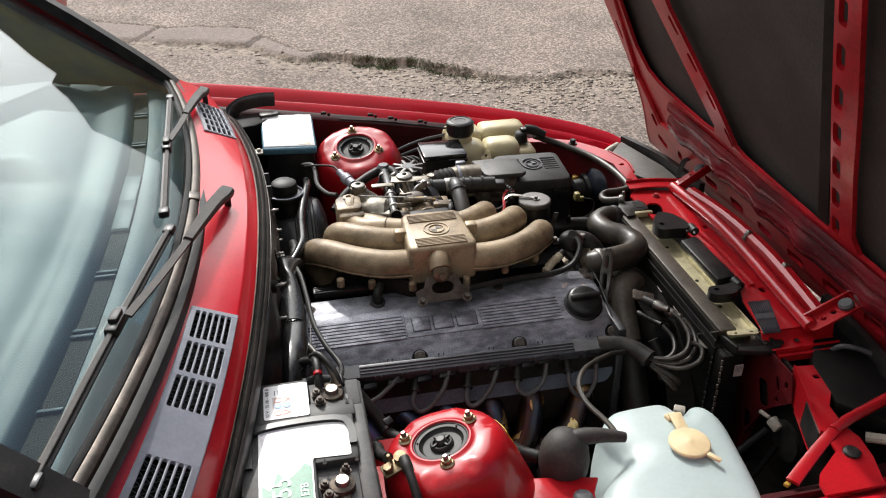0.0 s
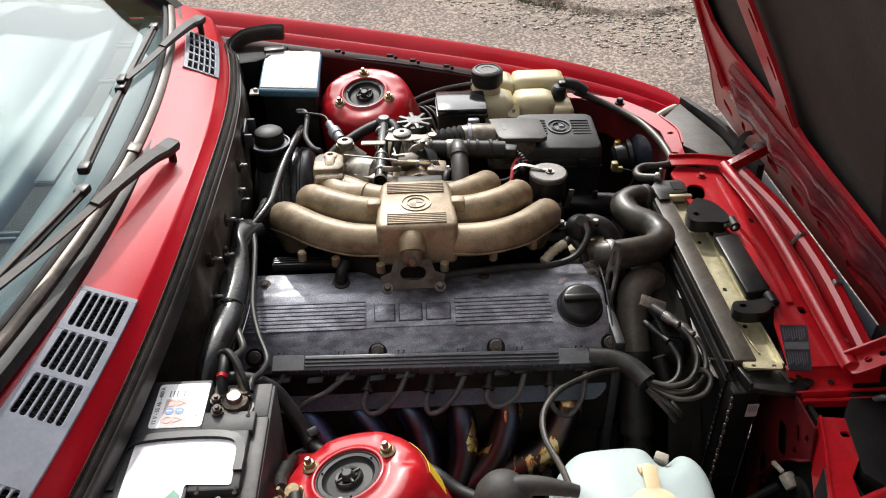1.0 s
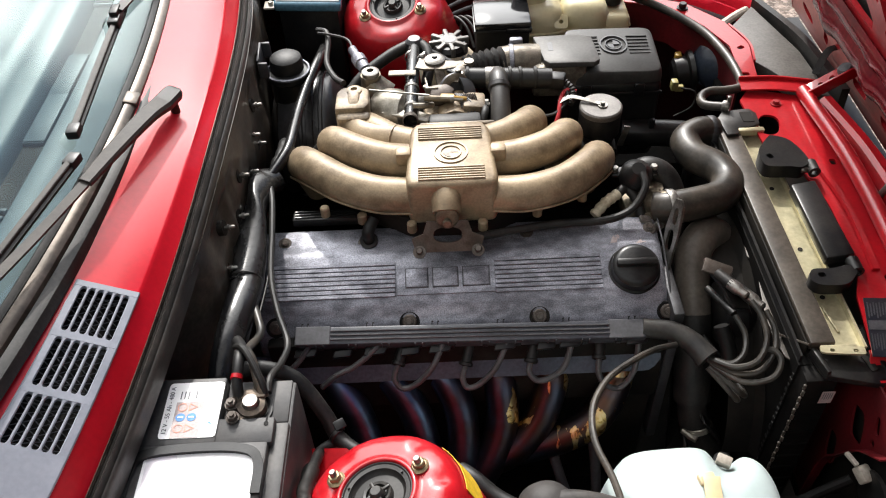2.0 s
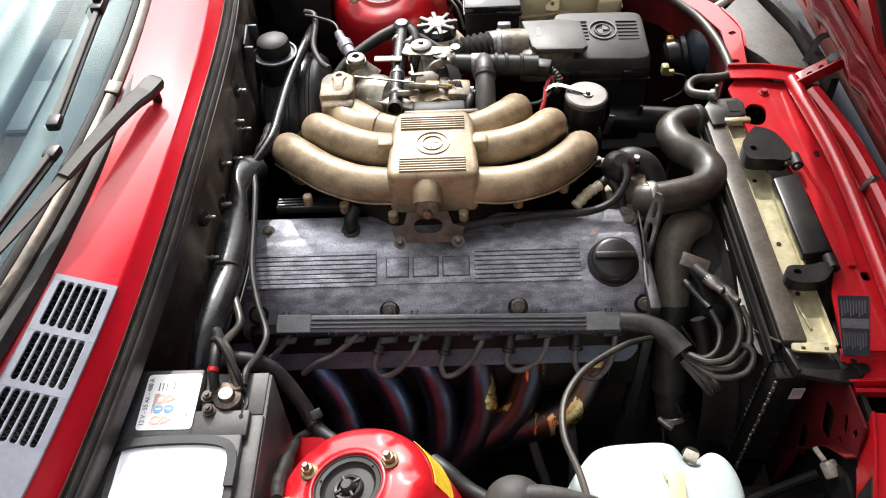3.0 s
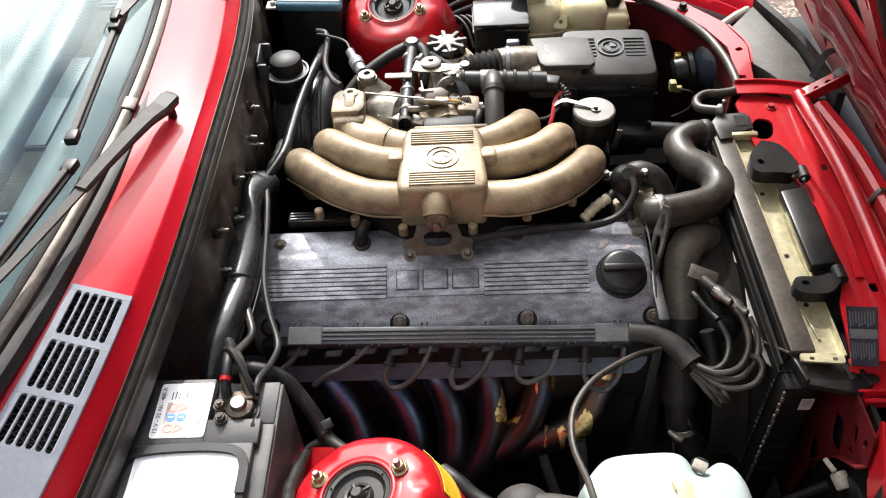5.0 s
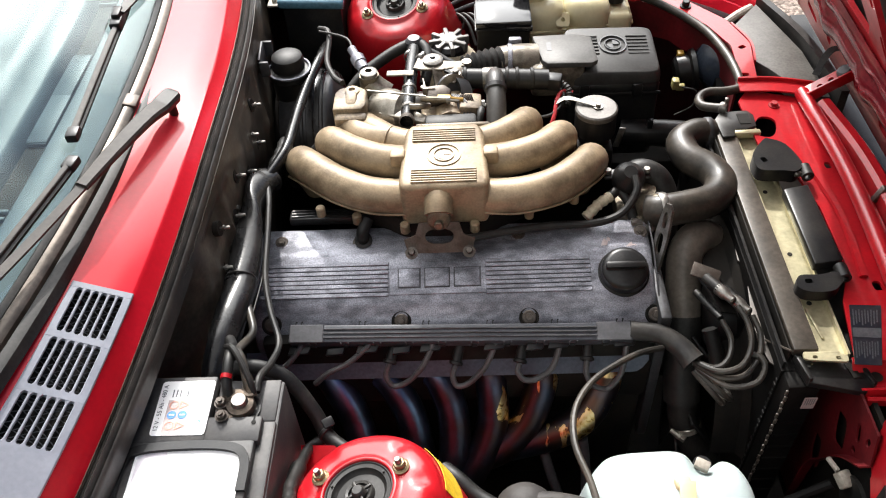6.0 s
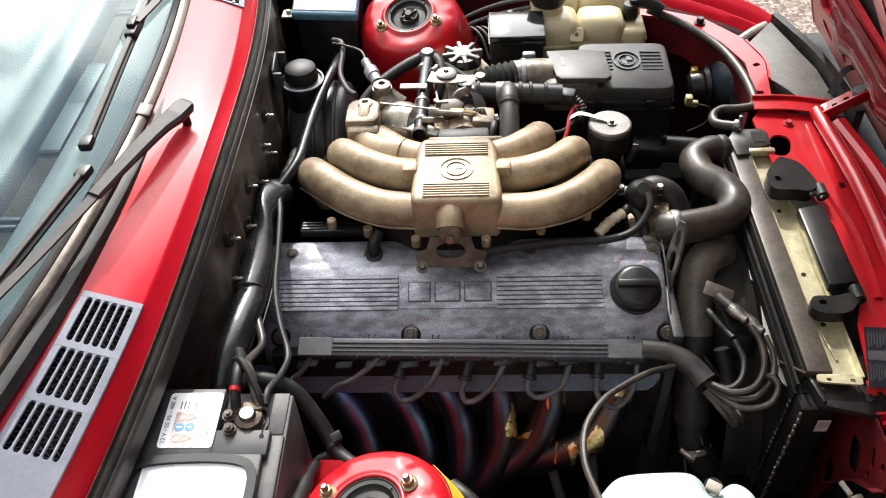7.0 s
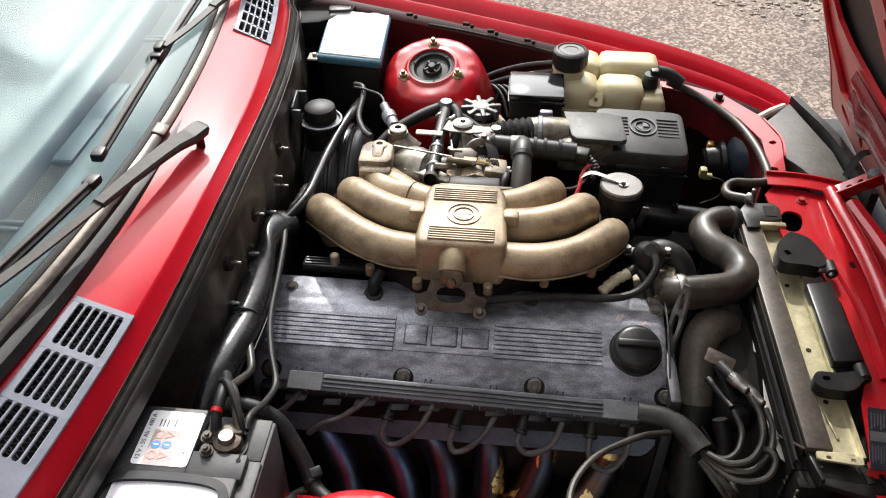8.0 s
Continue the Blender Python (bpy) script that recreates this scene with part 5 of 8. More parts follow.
for k in range(45):
    a = 0.36 - 0.96 * k / 44
    bump = sum(math.exp(-((a - c) / 0.020) ** 4) for c in (0.30, 0.13, -0.03, -0.17, -0.36))
    drop = piece((-0.60, -0.24, 0.16, 0.36), (-0.030, -0.018, 0.0, 0.010), a)
    row = [(a, b + drop, c) for b, c in ((0.128, -0.003), (0.136, -0.012), (0.146, -0.018 - 0.006 * bump), (0.163, -0.021 - 0.007 * bump), (0.180, -0.018 - 0.006 * bump), (0.191, -0.010), (0.200, -0.012 - 0.003 * bump), (0.212, -0.011), (0.222, -0.003))]
    beam_pts.append([tuple(HM @ p) for p in spline(row, 3)])
part("front_beam", loft(beam_pts, thick=0.003), RED_BEAM_SHADE, hood, "rounded red front beam, shade in its colour", 70)
for k, (a0, b0, a1, b1) in enumerate(((0.505, 0.95, 0.50, 0.26), (0.50, 0.26, 0.44, 0.145), (0.44, 0.145, 0.20, 0.165))):
    part("frame_bead", rod(HM @ Vector((a0 + 0.02, b0 - 0.015, -0.006)), HM @ Vector((a1 + 0.02, b1 - 0.015, -0.006)), 0.006, 8), RED_HOOD, inner_frame)
part("lining_strip", loft([[tuple(HM @ Vector((-0.205 - 0.285 * (b - 0.22) - w, b, 0.006))) for w in (0.0, 0.028)] for b in (0.215, 0.4, 0.6, 0.8, 0.93)], thick=0.002), SOOT_SHADE, hood, "black tape strip on the lining")
part("strap", sweep([(0.735, 0.300, 0.735), (0.765, 0.335, 0.76), (0.805, 0.345, 0.755)], [(-0.006, -0.001), (0.006, -0.001), (0.006, 0.001), (-0.006, 0.001)], 6), RUBBER, hood)
def hinge(s):
    a, b = (Vector((0.705, 0.230, 0.752)), Vector((0.790, 0.246, 0.792))) if s > 0 else (Vector((0.688, -0.321, 0.752)), Vector((0.775, -0.322, 0.797)))
    m = frame_of(a, (b - a).normalized(), Vector((0, 1, 0)), (b - a).normalized().cross(Vector((0, 1, 0))))
    h = part("hinge", holed(slot(0.045, 0, 0.125, 0.032, 0, 18, 0.3), [slot(0.012, 0.0, 0.010, 0.010, 0, 10, 1), slot(0.032, 0.002, 0.010, 0.010, 0, 10, 1)], 0, 0.004, m), RED_IN, hood, "red steel hinge arm")
    part("flange", box(0.115, 0.004, 0.020, 0.001, m @ at(0.045, -0.016 * s, 0.007)), RED_IN, h)
    part("bracket", box(0.045, 0.036, 0.024, 0.004, m @ at(0.092, 0, 0.010)), RED_IN, h)
    part("pivot_bolt", lathe([(0.013, 0), (0.013, 0.006), (0.010, 0.009), (0, 0.009)], m @ at(0.055, 0.0, 0.005), 16), PLASTIC_GREY, h)


hinge(1)
hinge(-1)

# ---- engine ----
engine = thing("engine", "six-cylinder engine with cast intake and grey valve cover", "engine", (0.10, -0.05, 0.30))
CU, CV = Vector((0, 0.940, 0.342)), Vector((0, -0.342, 0.940))
CM = frame_of((0.0, -0.130, 0.713), Vector((1, 0, 0)), CU, CV)


def cov(x, u, v):
    return CM @ Vector((x, u, v))


def valve_cover():
    prof = [(-0.086, -0.060), (-0.080, -0.030), (-0.072, -0.020), (-0.050, -0.010), (-0.036, -0.003), (-0.030, 0.0), (0.040, 0.0), (0.048, -0.002), (0.060, -0.006), (0.086, -0.009), (0.092, -0.014), (0.094, -0.060)]
    xs = [(-0.183, 0.010), (-0.181, 0.004), (-0.175, 0.0), (-0.10, 0.0), (0.0, 0.0), (0.1, 0.0), (0.2, 0.0), (0.3, 0.0), (0.376, 0.0), (0.384, 0.004), (0.388, 0.010)]
    rows = []
    for x, inset in xs:
        rows.append([tuple(cov(x, u * (1 - inset * 1.5), v - inset * 0.9)) for u, v in prof])
    bm = loft(rows)
    bm.verts.ensure_lookup_table()
    n = len(prof)
    bm.faces.new([bm.verts[i] for i in range(n)][::-1])
    bm.faces.new([bm.verts[len(bm.verts) - n + i] for i in range(n)])
    bmesh.ops.recalc_face_normals(bm, faces=bm.faces[:])
    c = part("valve_cover", bm, COVER, engine, "scuffed dark grey cast valve cover")
    for x0, x1 in ((-0.173, 0.010), (0.149, 0.298)):
        for k in range(8):
            u = -0.020 + 0.0068 * k
            part("rib", box(x1 - x0, 0.0056, 0.0030, 0.0006, CM @ at((x0 + x1) / 2, u, 0.0014), 1), COVER, c)
        part("rib_field", box(x1 - x0 - 0.001, 0.0525, 0.0012, 0.0004, CM @ at((x0 + x1) / 2, 0.004, 0.0002), 1), COVER_DARK, c)
    part("name_panel", box(0.140, 0.050, 0.002, 0.0006, CM @ at(0.082, 0.004, 0.0003), 1), COVER, c)
    for x, w in ((0.040, 0.030), (0.080, 0.034), (0.123, 0.036)):
        part("plate_groove", box(w + 0.003, 0.031, 0.002, 0.0004, CM @ at(x, 0.004, 0.0006), 1), COVER_DARK, c)
        part("raised_plate", box(w, 0.028, 0.004, 0.001, CM @ at(x, 0.004, 0.0012)), COVER, c)
    for x, u in ((-0.150, 0.070), (-0.035, 0.066), (0.199, 0.071), (-0.157, -0.056), (0.028, -0.055), (0.208, -0.055), (0.384, -0.056), (0.376, 0.070)):
        m = CM @ (at(x, u, -0.010) if u > 0 else at(x, u, -0.0120, 22))
        # a raised black disc paints the shade of a recess round the bolt
        if u < 0:
            part("recess_shade", lathe([(0.0145, -0.012), (0.0145, -0.0005), (0.0132, 0.0008), (0.0110, 0.0), (0.0, 0.0)], m, 28), SOOT_SHADE, c, "dark disc painted as recess shade")
        part("cover_bolt", join(lathe([(0.0100, 0.0), (0.0100, 0.0025), (0.0085, 0.0036), (0, 0.0036)], m, 20), hexnut(0.0058, 0.0040, m @ at(0, 0, 0.002)), lathe([(0.003, 0), (0.003, 0.0075), (0, 0.0075)], m, 8)), RUSTY, c)
    cap = part("oil_cap", join(lathe([(0.0, 0.018), (0.024, 0.018), (0.029, 0.016), (0.0325, 0.012), (0.0335, 0.0), (0.036, -0.002), (0.037, -0.008)], CM @ at(0.344, 0.003, 0.003), 48), box(0.056, 0.010, 0.012, 0.003, CM @ at(0.344, 0.004, 0.024))), PLASTIC, c, "round black oil filler cap")
    for x, u, turn, size in ((0.316, 0.046, 0, 1.0), (0.329, 0.053, 60, 0.55), (0.352, 0.044, -25, 0.8), (0.362, 0.041, 10, 0.5)):
        part("scuff", prism([(0, 0), (0.009, 0.001), (0.012, 0.010), (0.008, 0.009), (0.006, 0.013), (0.003, 0.008)], 0, 0.0004, 0, CM @ at(x, u, -0.0012 if u < 0.048 else -0.0030, -5, 0, turn) @ Matrix.Scale(size, 4)), PINK_INK, c, "bare pale chip in the paint")
    part("breather", join(tube([cov(-0.028, 0.068, -0.012), cov(-0.028, 0.075, 0.008), cov(-0.020, 0.095, 0.012)], 0.009, 12), lathe([(0.013, 0), (0.013, 0.010), (0.009, 0.012)], CM @ at(-0.028, 0.068, -0.012), 16)), RUBBER, c)
    return c


cover = valve_cover()
# head, block and sump blackened to carry the shade of the deep bay
part("cylinder_head", span(-0.170, 0.385, -0.205, -0.035, 0.52, 0.672, 0.006), SOOT_SHADE, engine)
part("engine_block", span(-0.175, 0.385, -0.19, 0.10, 0.30, 0.52, 0.01), SOOT_SHADE, engine)
part("sump", span(-0.16, 0.36, -0.15, 0.05, 0.18, 0.30, 0.02), SOOT_SHADE, engine)
part("front_cover", join(span(0.386, 0.402, -0.200, -0.030, 0.40, 0.700, 0.004)), COVER_DARK, engine)
part("cover_gasket", loft([[tuple(cov(0.389 + dx, u, v)) for u, v in ((-0.086, -0.05), (-0.078, -0.022), (-0.036, -0.002), (0.045, 0.0), (0.088, -0.010), (0.094, -0.05))] for dx in (0, 0.002)], thick=0.002), COVER_DARK, engine)

# ignition lead rail, leads and plug boots
rail_m = CM @ at(0.110, -0.0785, -0.012, 0, 0, -1.1)
rail = part("lead_rail", join(box(0.478, 0.026, 0.024, 0.003, rail_m)), RAIL_BLACK, engine, "black ribbed ignition lead rail")
for k in range(3):
    part("rail_rib", box(0.380, 0.0025, 0.003, 0.0006, rail_m @ at(0.0, -0.006 + 0.006 * k, 0.0125), 1), COVER_DARK, rail)
for x in (-0.214, 0.212):
    part("rail_end", box(0.048, 0.0265, 0.003, 0.001, rail_m @ at(x, 0, 0.0115), 1), PLASTIC_GREY, rail)
for k in range(6):
    for d in (-0.004, 0.004):
        part("rail_hook", join(box(0.0014, 0.0050, 0.0022, 0.0004, rail_m @ at(-0.226 + 0.0894 * k + d, 0.0148, 0.0105), 1), box(0.0026, 0.0016, 0.0022, 0.0004, rail_m @ at(-0.226 + 0.0894 * k + d + 0.0008, 0.0175, 0.0105), 1)), PLASTIC, rail)
for k in range(10):
    for d in (-0.005, 0.005):
        part("rail_clip", box(0.0014, 0.0022, 0.0130, 0.0004, rail_m @ at(-0.205 + 0.0452 * k + d, -0.0138, 0.0055), 1), PLASTIC_GREY, rail)
    part("rail_tab", box(0.0075, 0.0030, 0.0060, 0.0008, rail_m @ at(-0.205 + 0.0452 * k, -0.0138, -0.004), 1), PLASTIC, rail)
def shield_row(x):
    """One rib of the shield: its lower edge runs out in a round corner at each end."""
    e = max(0.0, 1 - min(x + 0.200, 0.378 - x) / 0.022)
    f = 1 - 0.75 * e * e
    return [(x, -0.196, 0.640), (x, -0.206, 0.622), (x, -0.206 - 0.011 * f, 0.622 - 0.016 * f), (x, -0.206 - 0.013 * f, 0.622 - 0.019 * f)]


part("heat_shield", loft([shield_row(-0.200 + 0.578 * k / 68) for k in range(69)], thick=0.002), SHIELD, engine, "dark grey sheet shield")
# each lead leaves the rail and hooks back up into its plug boot
REAR_HOOKS = (
    [(-0.112, -0.206, 0.672), (-0.116, -0.214, 0.668), (-0.134, -0.228, 0.654), (-0.156, -0.238, 0.640), (-0.172, -0.236, 0.634)],
    [(-0.016, -0.206, 0.672), (-0.022, -0.214, 0.668), (-0.050, -0.228, 0.652), (-0.075, -0.238, 0.646), (-0.096, -0.243, 0.628)],
    [(0.073, -0.206, 0.672), (0.070, -0.214, 0.666), (0.056, -0.232, 0.646), (0.034, -0.241, 0.624), (0.014, -0.243, 0.618), (0.004, -0.234, 0.630), (0.010, -0.222, 0.645), (0.015, -0.206, 0.654)],
)
FRONT_HOOKS = (
    [(0.162, -0.206, 0.670), (0.158, -0.214, 0.664), (0.143, -0.232, 0.640), (0.121, -0.241, 0.618), (0.104, -0.243, 0.614), (0.098, -0.234, 0.625), (0.103, -0.222, 0.638), (0.108, -0.206, 0.650)],
    [(0.251, -0.206, 0.668), (0.248, -0.214, 0.661), (0.238, -0.231, 0.636), (0.218, -0.239, 0.622), (0.200, -0.241, 0.621), (0.190, -0.234, 0.631), (0.193, -0.222, 0.639), (0.197, -0.206, 0.650)],
    [(0.342, -0.206, 0.665), (0.341, -0.214, 0.656), (0.336, -0.230, 0.618), (0.319, -0.238, 0.592), (0.297, -0.240, 0.602), (0.286, -0.234, 0.624), (0.287, -0.222, 0.640), (0.289, -0.206, 0.650)],
)
for pts in REAR_HOOKS + FRONT_HOOKS:
    lead = part("ignition_lead", tube(pts, 0.0042, 10, 7), LEAD, engine)
    x = pts[0][0]
    part("lead_guide", prism([(-0.019, -0.006), (0.010, -0.007), (0.016, 0.004), (-0.014, 0.006)], 0, 0.006, 0.0015, at(x - 0.002, -0.211, 0.664, 24, 0, 8)), PLASTIC, lead)
    if len(pts) > 6:
        a, b = Vector(pts[-2]), Vector(pts[-1])
        part("plug_boot", join(tube([a, (a + b) / 2, b + (b - a) * 0.6], 0.0075, 14, 3), lathe([(0.0078, -0.002), (0.0098, -0.001), (0.0098, 0.003), (0.0078, 0.004)], along(a, b), 16)), RUBBER, lead)
for x in (-0.065, 0.028, 0.214):
    part("empty_guide", prism([(-0.015, -0.005), (0.010, -0.006), (0.014, 0.004), (-0.011, 0.005)], 0, 0.010, 0.002, at(x, -0.212, 0.660, 30, 0, 8)), PLASTIC, rail)
part("lead_conduit", tube([(0.345, -0.204, 0.680), (0.383, -0.211, 0.679), (0.407, -0.228, 0.675), (0.424, -0.252, 0.668)], 0.0140, 16, 6, lambda t: 0.95 + 0.25 * t * t), PLASTIC_DUSTY, engine, "thick black lead conduit")

# intake manifold
intake = part("intake_manifold", prism([(-0.060, -0.066), (0.060, -0.066), (0.064, -0.05), (0.058, 0.060), (0.050, 0.076), (-0.050, 0.076), (-0.058, 0.060), (-0.064, -0.05)], 0.760, 0.834, 0.008, at(0.095, 0.0, 0.0), 3), CAST, engine, "weathered tan cast aluminium intake manifold")


def runner(pts, r=0.0255):
    return part("runner", tube(pts, r, 20, 8), CAST, intake, "", 60)


runner([(0.050, -0.036, 0.788), (-0.010, -0.030, 0.790), (-0.060, -0.006, 0.791), (-0.100, 0.030, 0.788), (-0.126, 0.064, 0.776), (-0.128, 0.090, 0.748), (-0.114, 0.098, 0.70)], 0.0265)
runner([(0.045, 0.026, 0.800), (-0.005, 0.030, 0.805), (-0.048, 0.052, 0.806), (-0.079, 0.086, 0.796), (-0.085, 0.112, 0.766), (-0.081, 0.115, 0.71)], 0.0255)
runner([(0.050, 0.062, 0.800), (0.010, 0.080, 0.800), (-0.022, 0.112, 0.796), (-0.040, 0.140, 0.780), (-0.045, 0.150, 0.73)], 0.0250)
runner([(0.140, -0.038, 0.788), (0.200, -0.040, 0.789), (0.255, -0.022, 0.790), (0.295, 0.014, 0.787), (0.314, 0.048, 0.774), (0.312, 0.074, 0.746), (0.298, 0.082, 0.70)], 0.0265)
runner([(0.145, 0.022, 0.800), (0.195, 0.026, 0.803), (0.240, 0.046, 0.803), (0.269, 0.082, 0.794), (0.274, 0.108, 0.762), (0.269, 0.112, 0.71)], 0.0255)
runner([(0.140, 0.064, 0.800), (0.175, 0.078, 0.800), (0.208, 0.108, 0.795), (0.224, 0.140, 0.778), (0.226, 0.150, 0.73)], 0.0250)
for path in ([(0.040, -0.063, 0.779), (-0.012, -0.056, 0.778), (-0.068, -0.031, 0.779), (-0.113, 0.008, 0.776), (-0.148, 0.048, 0.764)], [(0.150, -0.064, 0.779), (0.203, -0.066, 0.778), (0.268, -0.046, 0.779), (0.313, -0.006, 0.776), (0.338, 0.034, 0.764)]):
    part("casting_seam", tube(path, 0.0016, 8, 8), CAST, intake)
for s, x0 in ((-1, 0.032), (1, 0.158)):
    part("lug", box(0.022, 0.020, 0.022, 0.004, at(x0 + s * 0.004, 0.008, 0.826)), CAST, intake)
part("nose", join(tube([(0.086, -0.040, 0.812), (0.086, -0.066, 0.806), (0.086, -0.082, 0.796)], 0.020, 18, 5, lambda t: 1.1 - 0.12 * t)), CAST, intake)
part("nose_plug", join(lathe([(0.016, 0), (0.016, 0.010), (0.013, 0.012), (0, 0.012)], at(0.086, -0.080, 0.790, 75), 18), hexnut(0.007, 0.008, at(0.086, -0.092, 0.788, 75))), BRASS, intake)
part("underside", prism([(-0.060, -0.060), (0.060, -0.060), (0.15, -0.005), (0.15, 0.02), (-0.15, 0.02), (-0.15, -0.005)], 0.725, 0.765, 0.008, at(0.093, 0.0, 0.0)), SOOT_SHADE, intake)
for x, y in ((-0.090, -0.050), (-0.035, -0.068), (0.036, -0.090), (0.136, -0.092), (0.215, -0.068), (0.283, -0.040)):
    part("boss", lathe([(0.007, -0.006), (0.007, 0.008), (0.005, 0.010), (0, 0.010)], at(x, y + 0.020, 0.760), 14), CAST, intake)
for y0 in (-0.044, 0.046):
    for k in range(6):
        part("fin", box(0.092, 0.0026, 0.003, 0.0007, at(0.095, y0 - 0.0125 + 0.005 * k, 0.8350), 1), CAST, intake)
for r0, r1 in ((0.0245, 0.022), (0.0150, 0.0135)):
    part("badge_ring", lathe([(r0, 0.833), (r0, 0.8358), (r1, 0.8358), (r1, 0.833)], at(0.095, 0.002, 0), 36), CAST, intake)
for k in (0, 2):
    part("badge_quarter", prism([(0, 0)] + [(0.0105 * math.cos(math.pi / 2 * k + a * math.pi / 12), 0.0105 * math.sin(math.pi / 2 * k + a * math.pi / 12)) for a in range(7)], 0.8330, 0.8346, 0, at(0.095, 0.002, 0)), TRIM, intake)
part("steel_bracket", holed([(-0.045, -0.026), (0.045, -0.026), (0.050, -0.006), (0.034, 0.0), (0.028, 0.018), (-0.028, 0.018), (-0.034, 0.0), (-0.050, -0.006)], [slot(0, -0.002, 0.040, 0.022, 0, 16, 0.8)], -0.004, 0.0,
                            frame_of((0.086, -0.098, 0.772), Vector((1, 0, 0)), Vector((0, 0.5, 0.866)), Vector((0, -0.866, 0.5)))), RUSTY, intake, "rusty steel bracket with an oval hole")
for x in (0.046, 0.127):
    part("bracket_bolt", join(lathe([(0.009, 0), (0.009, 0.003), (0, 0.003)], at(x, -0.113, 0.752, 30), 14), hexnut(0.0055, 0.007, at(x, -0.113, 0.754, 30))), RUSTY, intake)
part("wiring_channel", join(span(-0.142, -0.020, -0.026, -0.004, 0.728, 0.742, 0.003), *[span(-0.138, -0.024, -0.022 + 0.006 * k, -0.020 + 0.006 * k, 0.742, 0.744) for k in range(3)]), PLASTIC, engine)

# throttle, idle valve and small fittings behind the intake
throttle = part("throttle_body", join(box(0.100, 0.075, 0.060, 0.010, at(0.105, 0.150, 0.765)), lathe([(0.0, -0.045), (0.033, -0.045), (0.033, 0.045), (0.0, 0.045)], at(0.105, 0.180, 0.776, 90), 28)), CAST, engine, "stained cast throttle body")
part("elbow", join(prism([(-0.026, -0.030), (0.020, -0.030), (0.026, -0.018), (0.025, 0.020), (0.012, 0.030), (-0.018, 0.028), (-0.026, 0.014)], 0.786, 0.834, 0.005, at(-0.052, 0.150, 0.0)),
                   box(0.018, 0.034, 0.010, 0.004, at(-0.050, 0.142, 0.832, 16)), lathe([(0.012, -0.010), (0.012, 0.002), (0.008, 0.0035), (0.0055, 0.0035), (0.0050, -0.002), (0.0, -0.002)], at(-0.050, 0.166, 0.8340), 20),
                   box(0.050, 0.016, 0.052, 0.005, at(-0.050, 0.119, 0.800, 12)), box(0.014, 0.012, 0.030, 0.004, at(-0.050, 0.110, 0.806, 14))), CAST_GRIMY, throttle, "stained square cast elbow")
part("elbow_pipe", tube([(-0.052, 0.13, 0.80), (-0.034, 0.098, 0.794), (0.015, 0.075, 0.800)], 0.027, 20, 5), CAST, throttle)
for x in (-0.070, -0.030):
    part("elbow_bolt", join(hexnut(0.0058, 0.006, at(x, 0.112, 0.784, 100)), lathe([(0.0085, 0), (0.0085, 0.0015), (0, 0.0015)], at(x, 0.113, 0.784, 100), 14)), RUSTY, throttle)
part("machined_neck", lathe([(0.0, -0.035), (0.022, -0.032), (0.034, -0.022), (0.040, -0.005), (0.040, 0.012), (0.034, 0.028), (0.022, 0.036), (0.0, 0.038)], at(0.002, 0.168, 0.786, 20, 80, 0), 32), ALU, throttle, "bright machined aluminium neck")
part("neck_arm", tube([(0.000, 0.20, 0.800), (-0.018, 0.205, 0.812), (-0.028, 0.208, 0.822)], 0.020, 18, 4), ALU, throttle)
part("neck_wing", prism([(-0.03, -0.008), (0.045, -0.012), (0.050, 0.004), (0.0, 0.016), (-0.028, 0.012)], 0, 0.010, 0.003, at(0.020, 0.140, 0.800, 8, 6, -10)), ALU, throttle)
part("sensor_ring", lathe([(0.006, 0), (0.014, 0), (0.014, 0.006), (0.010, 0.008), (0.006, 0.008), (0.006, 0)], at(-0.026, 0.206, 0.836), 22), STEEL, throttle)
part("sensor_base", lathe([(0.017, -0.02), (0.016, 0.0), (0.0, 0.0)], at(-0.026, 0.206, 0.836), 18), BRASS, throttle)
part("sensor_plug", tube([(-0.034, 0.220, 0.836), (-0.040, 0.232, 0.838), (-0.043, 0.238, 0.839), (-0.050, 0.252, 0.842), (-0.058, 0.268, 0.846)], 0.0098, 14, 4, lambda t: (1.0 if t < 0.35 else 1.2 if t < 0.7 else 0.75)), COVER, throttle)
part("sensor_wire", tube([(-0.056, 0.270, 0.842), (-0.068, 0.300, 0.845), (-0.10, 0.335, 0.835), (-0.125, 0.36, 0.825)], 0.0022, 6, 5), RUBBER, throttle)
fuel = part("fuel_rail", tube([(0.036, 0.115, 0.808), (0.038, 0.18, 0.815), (0.040, 0.25, 0.820), (0.042, 0.318, 0.815)], 0.0108, 16, 5), SHINY, throttle, "black hose with bright clamps")
for y in (0.145, 0.190, 0.232, 0.285):
    part("clamp", lathe([(0.0108, -0.004), (0.0122, -0.003), (0.0122, 0.003), (0.0108, 0.004)], at(0.038, y, 0.8155 if y > 0.16 else 0.8115, 90), 18), STEEL, fuel)
part("regulator", join(lathe([(0.012, -0.015), (0.015, -0.010), (0.015, 0.008), (0.010, 0.014), (0, 0.014)], at(0.042, 0.322, 0.815), 20), rod((0.042, 0.322, 0.800), (0.030, 0.335, 0.77), 0.006)), COVER_DARK, fuel)
part("bypass_hose", tube([(0.055, 0.318, 0.818), (0.064, 0.300, 0.815), (0.066, 0.270, 0.805), (0.060, 0.24, 0.79)], 0.009, 12, 5), RUBBER, throttle)
part("fuel_hose", tube([(0.035, 0.330, 0.812), (0.000, 0.310, 0.805), (-0.045, 0.275, 0.79), (-0.075, 0.240, 0.77)], 0.010, 12, 6), RUBBER, throttle)
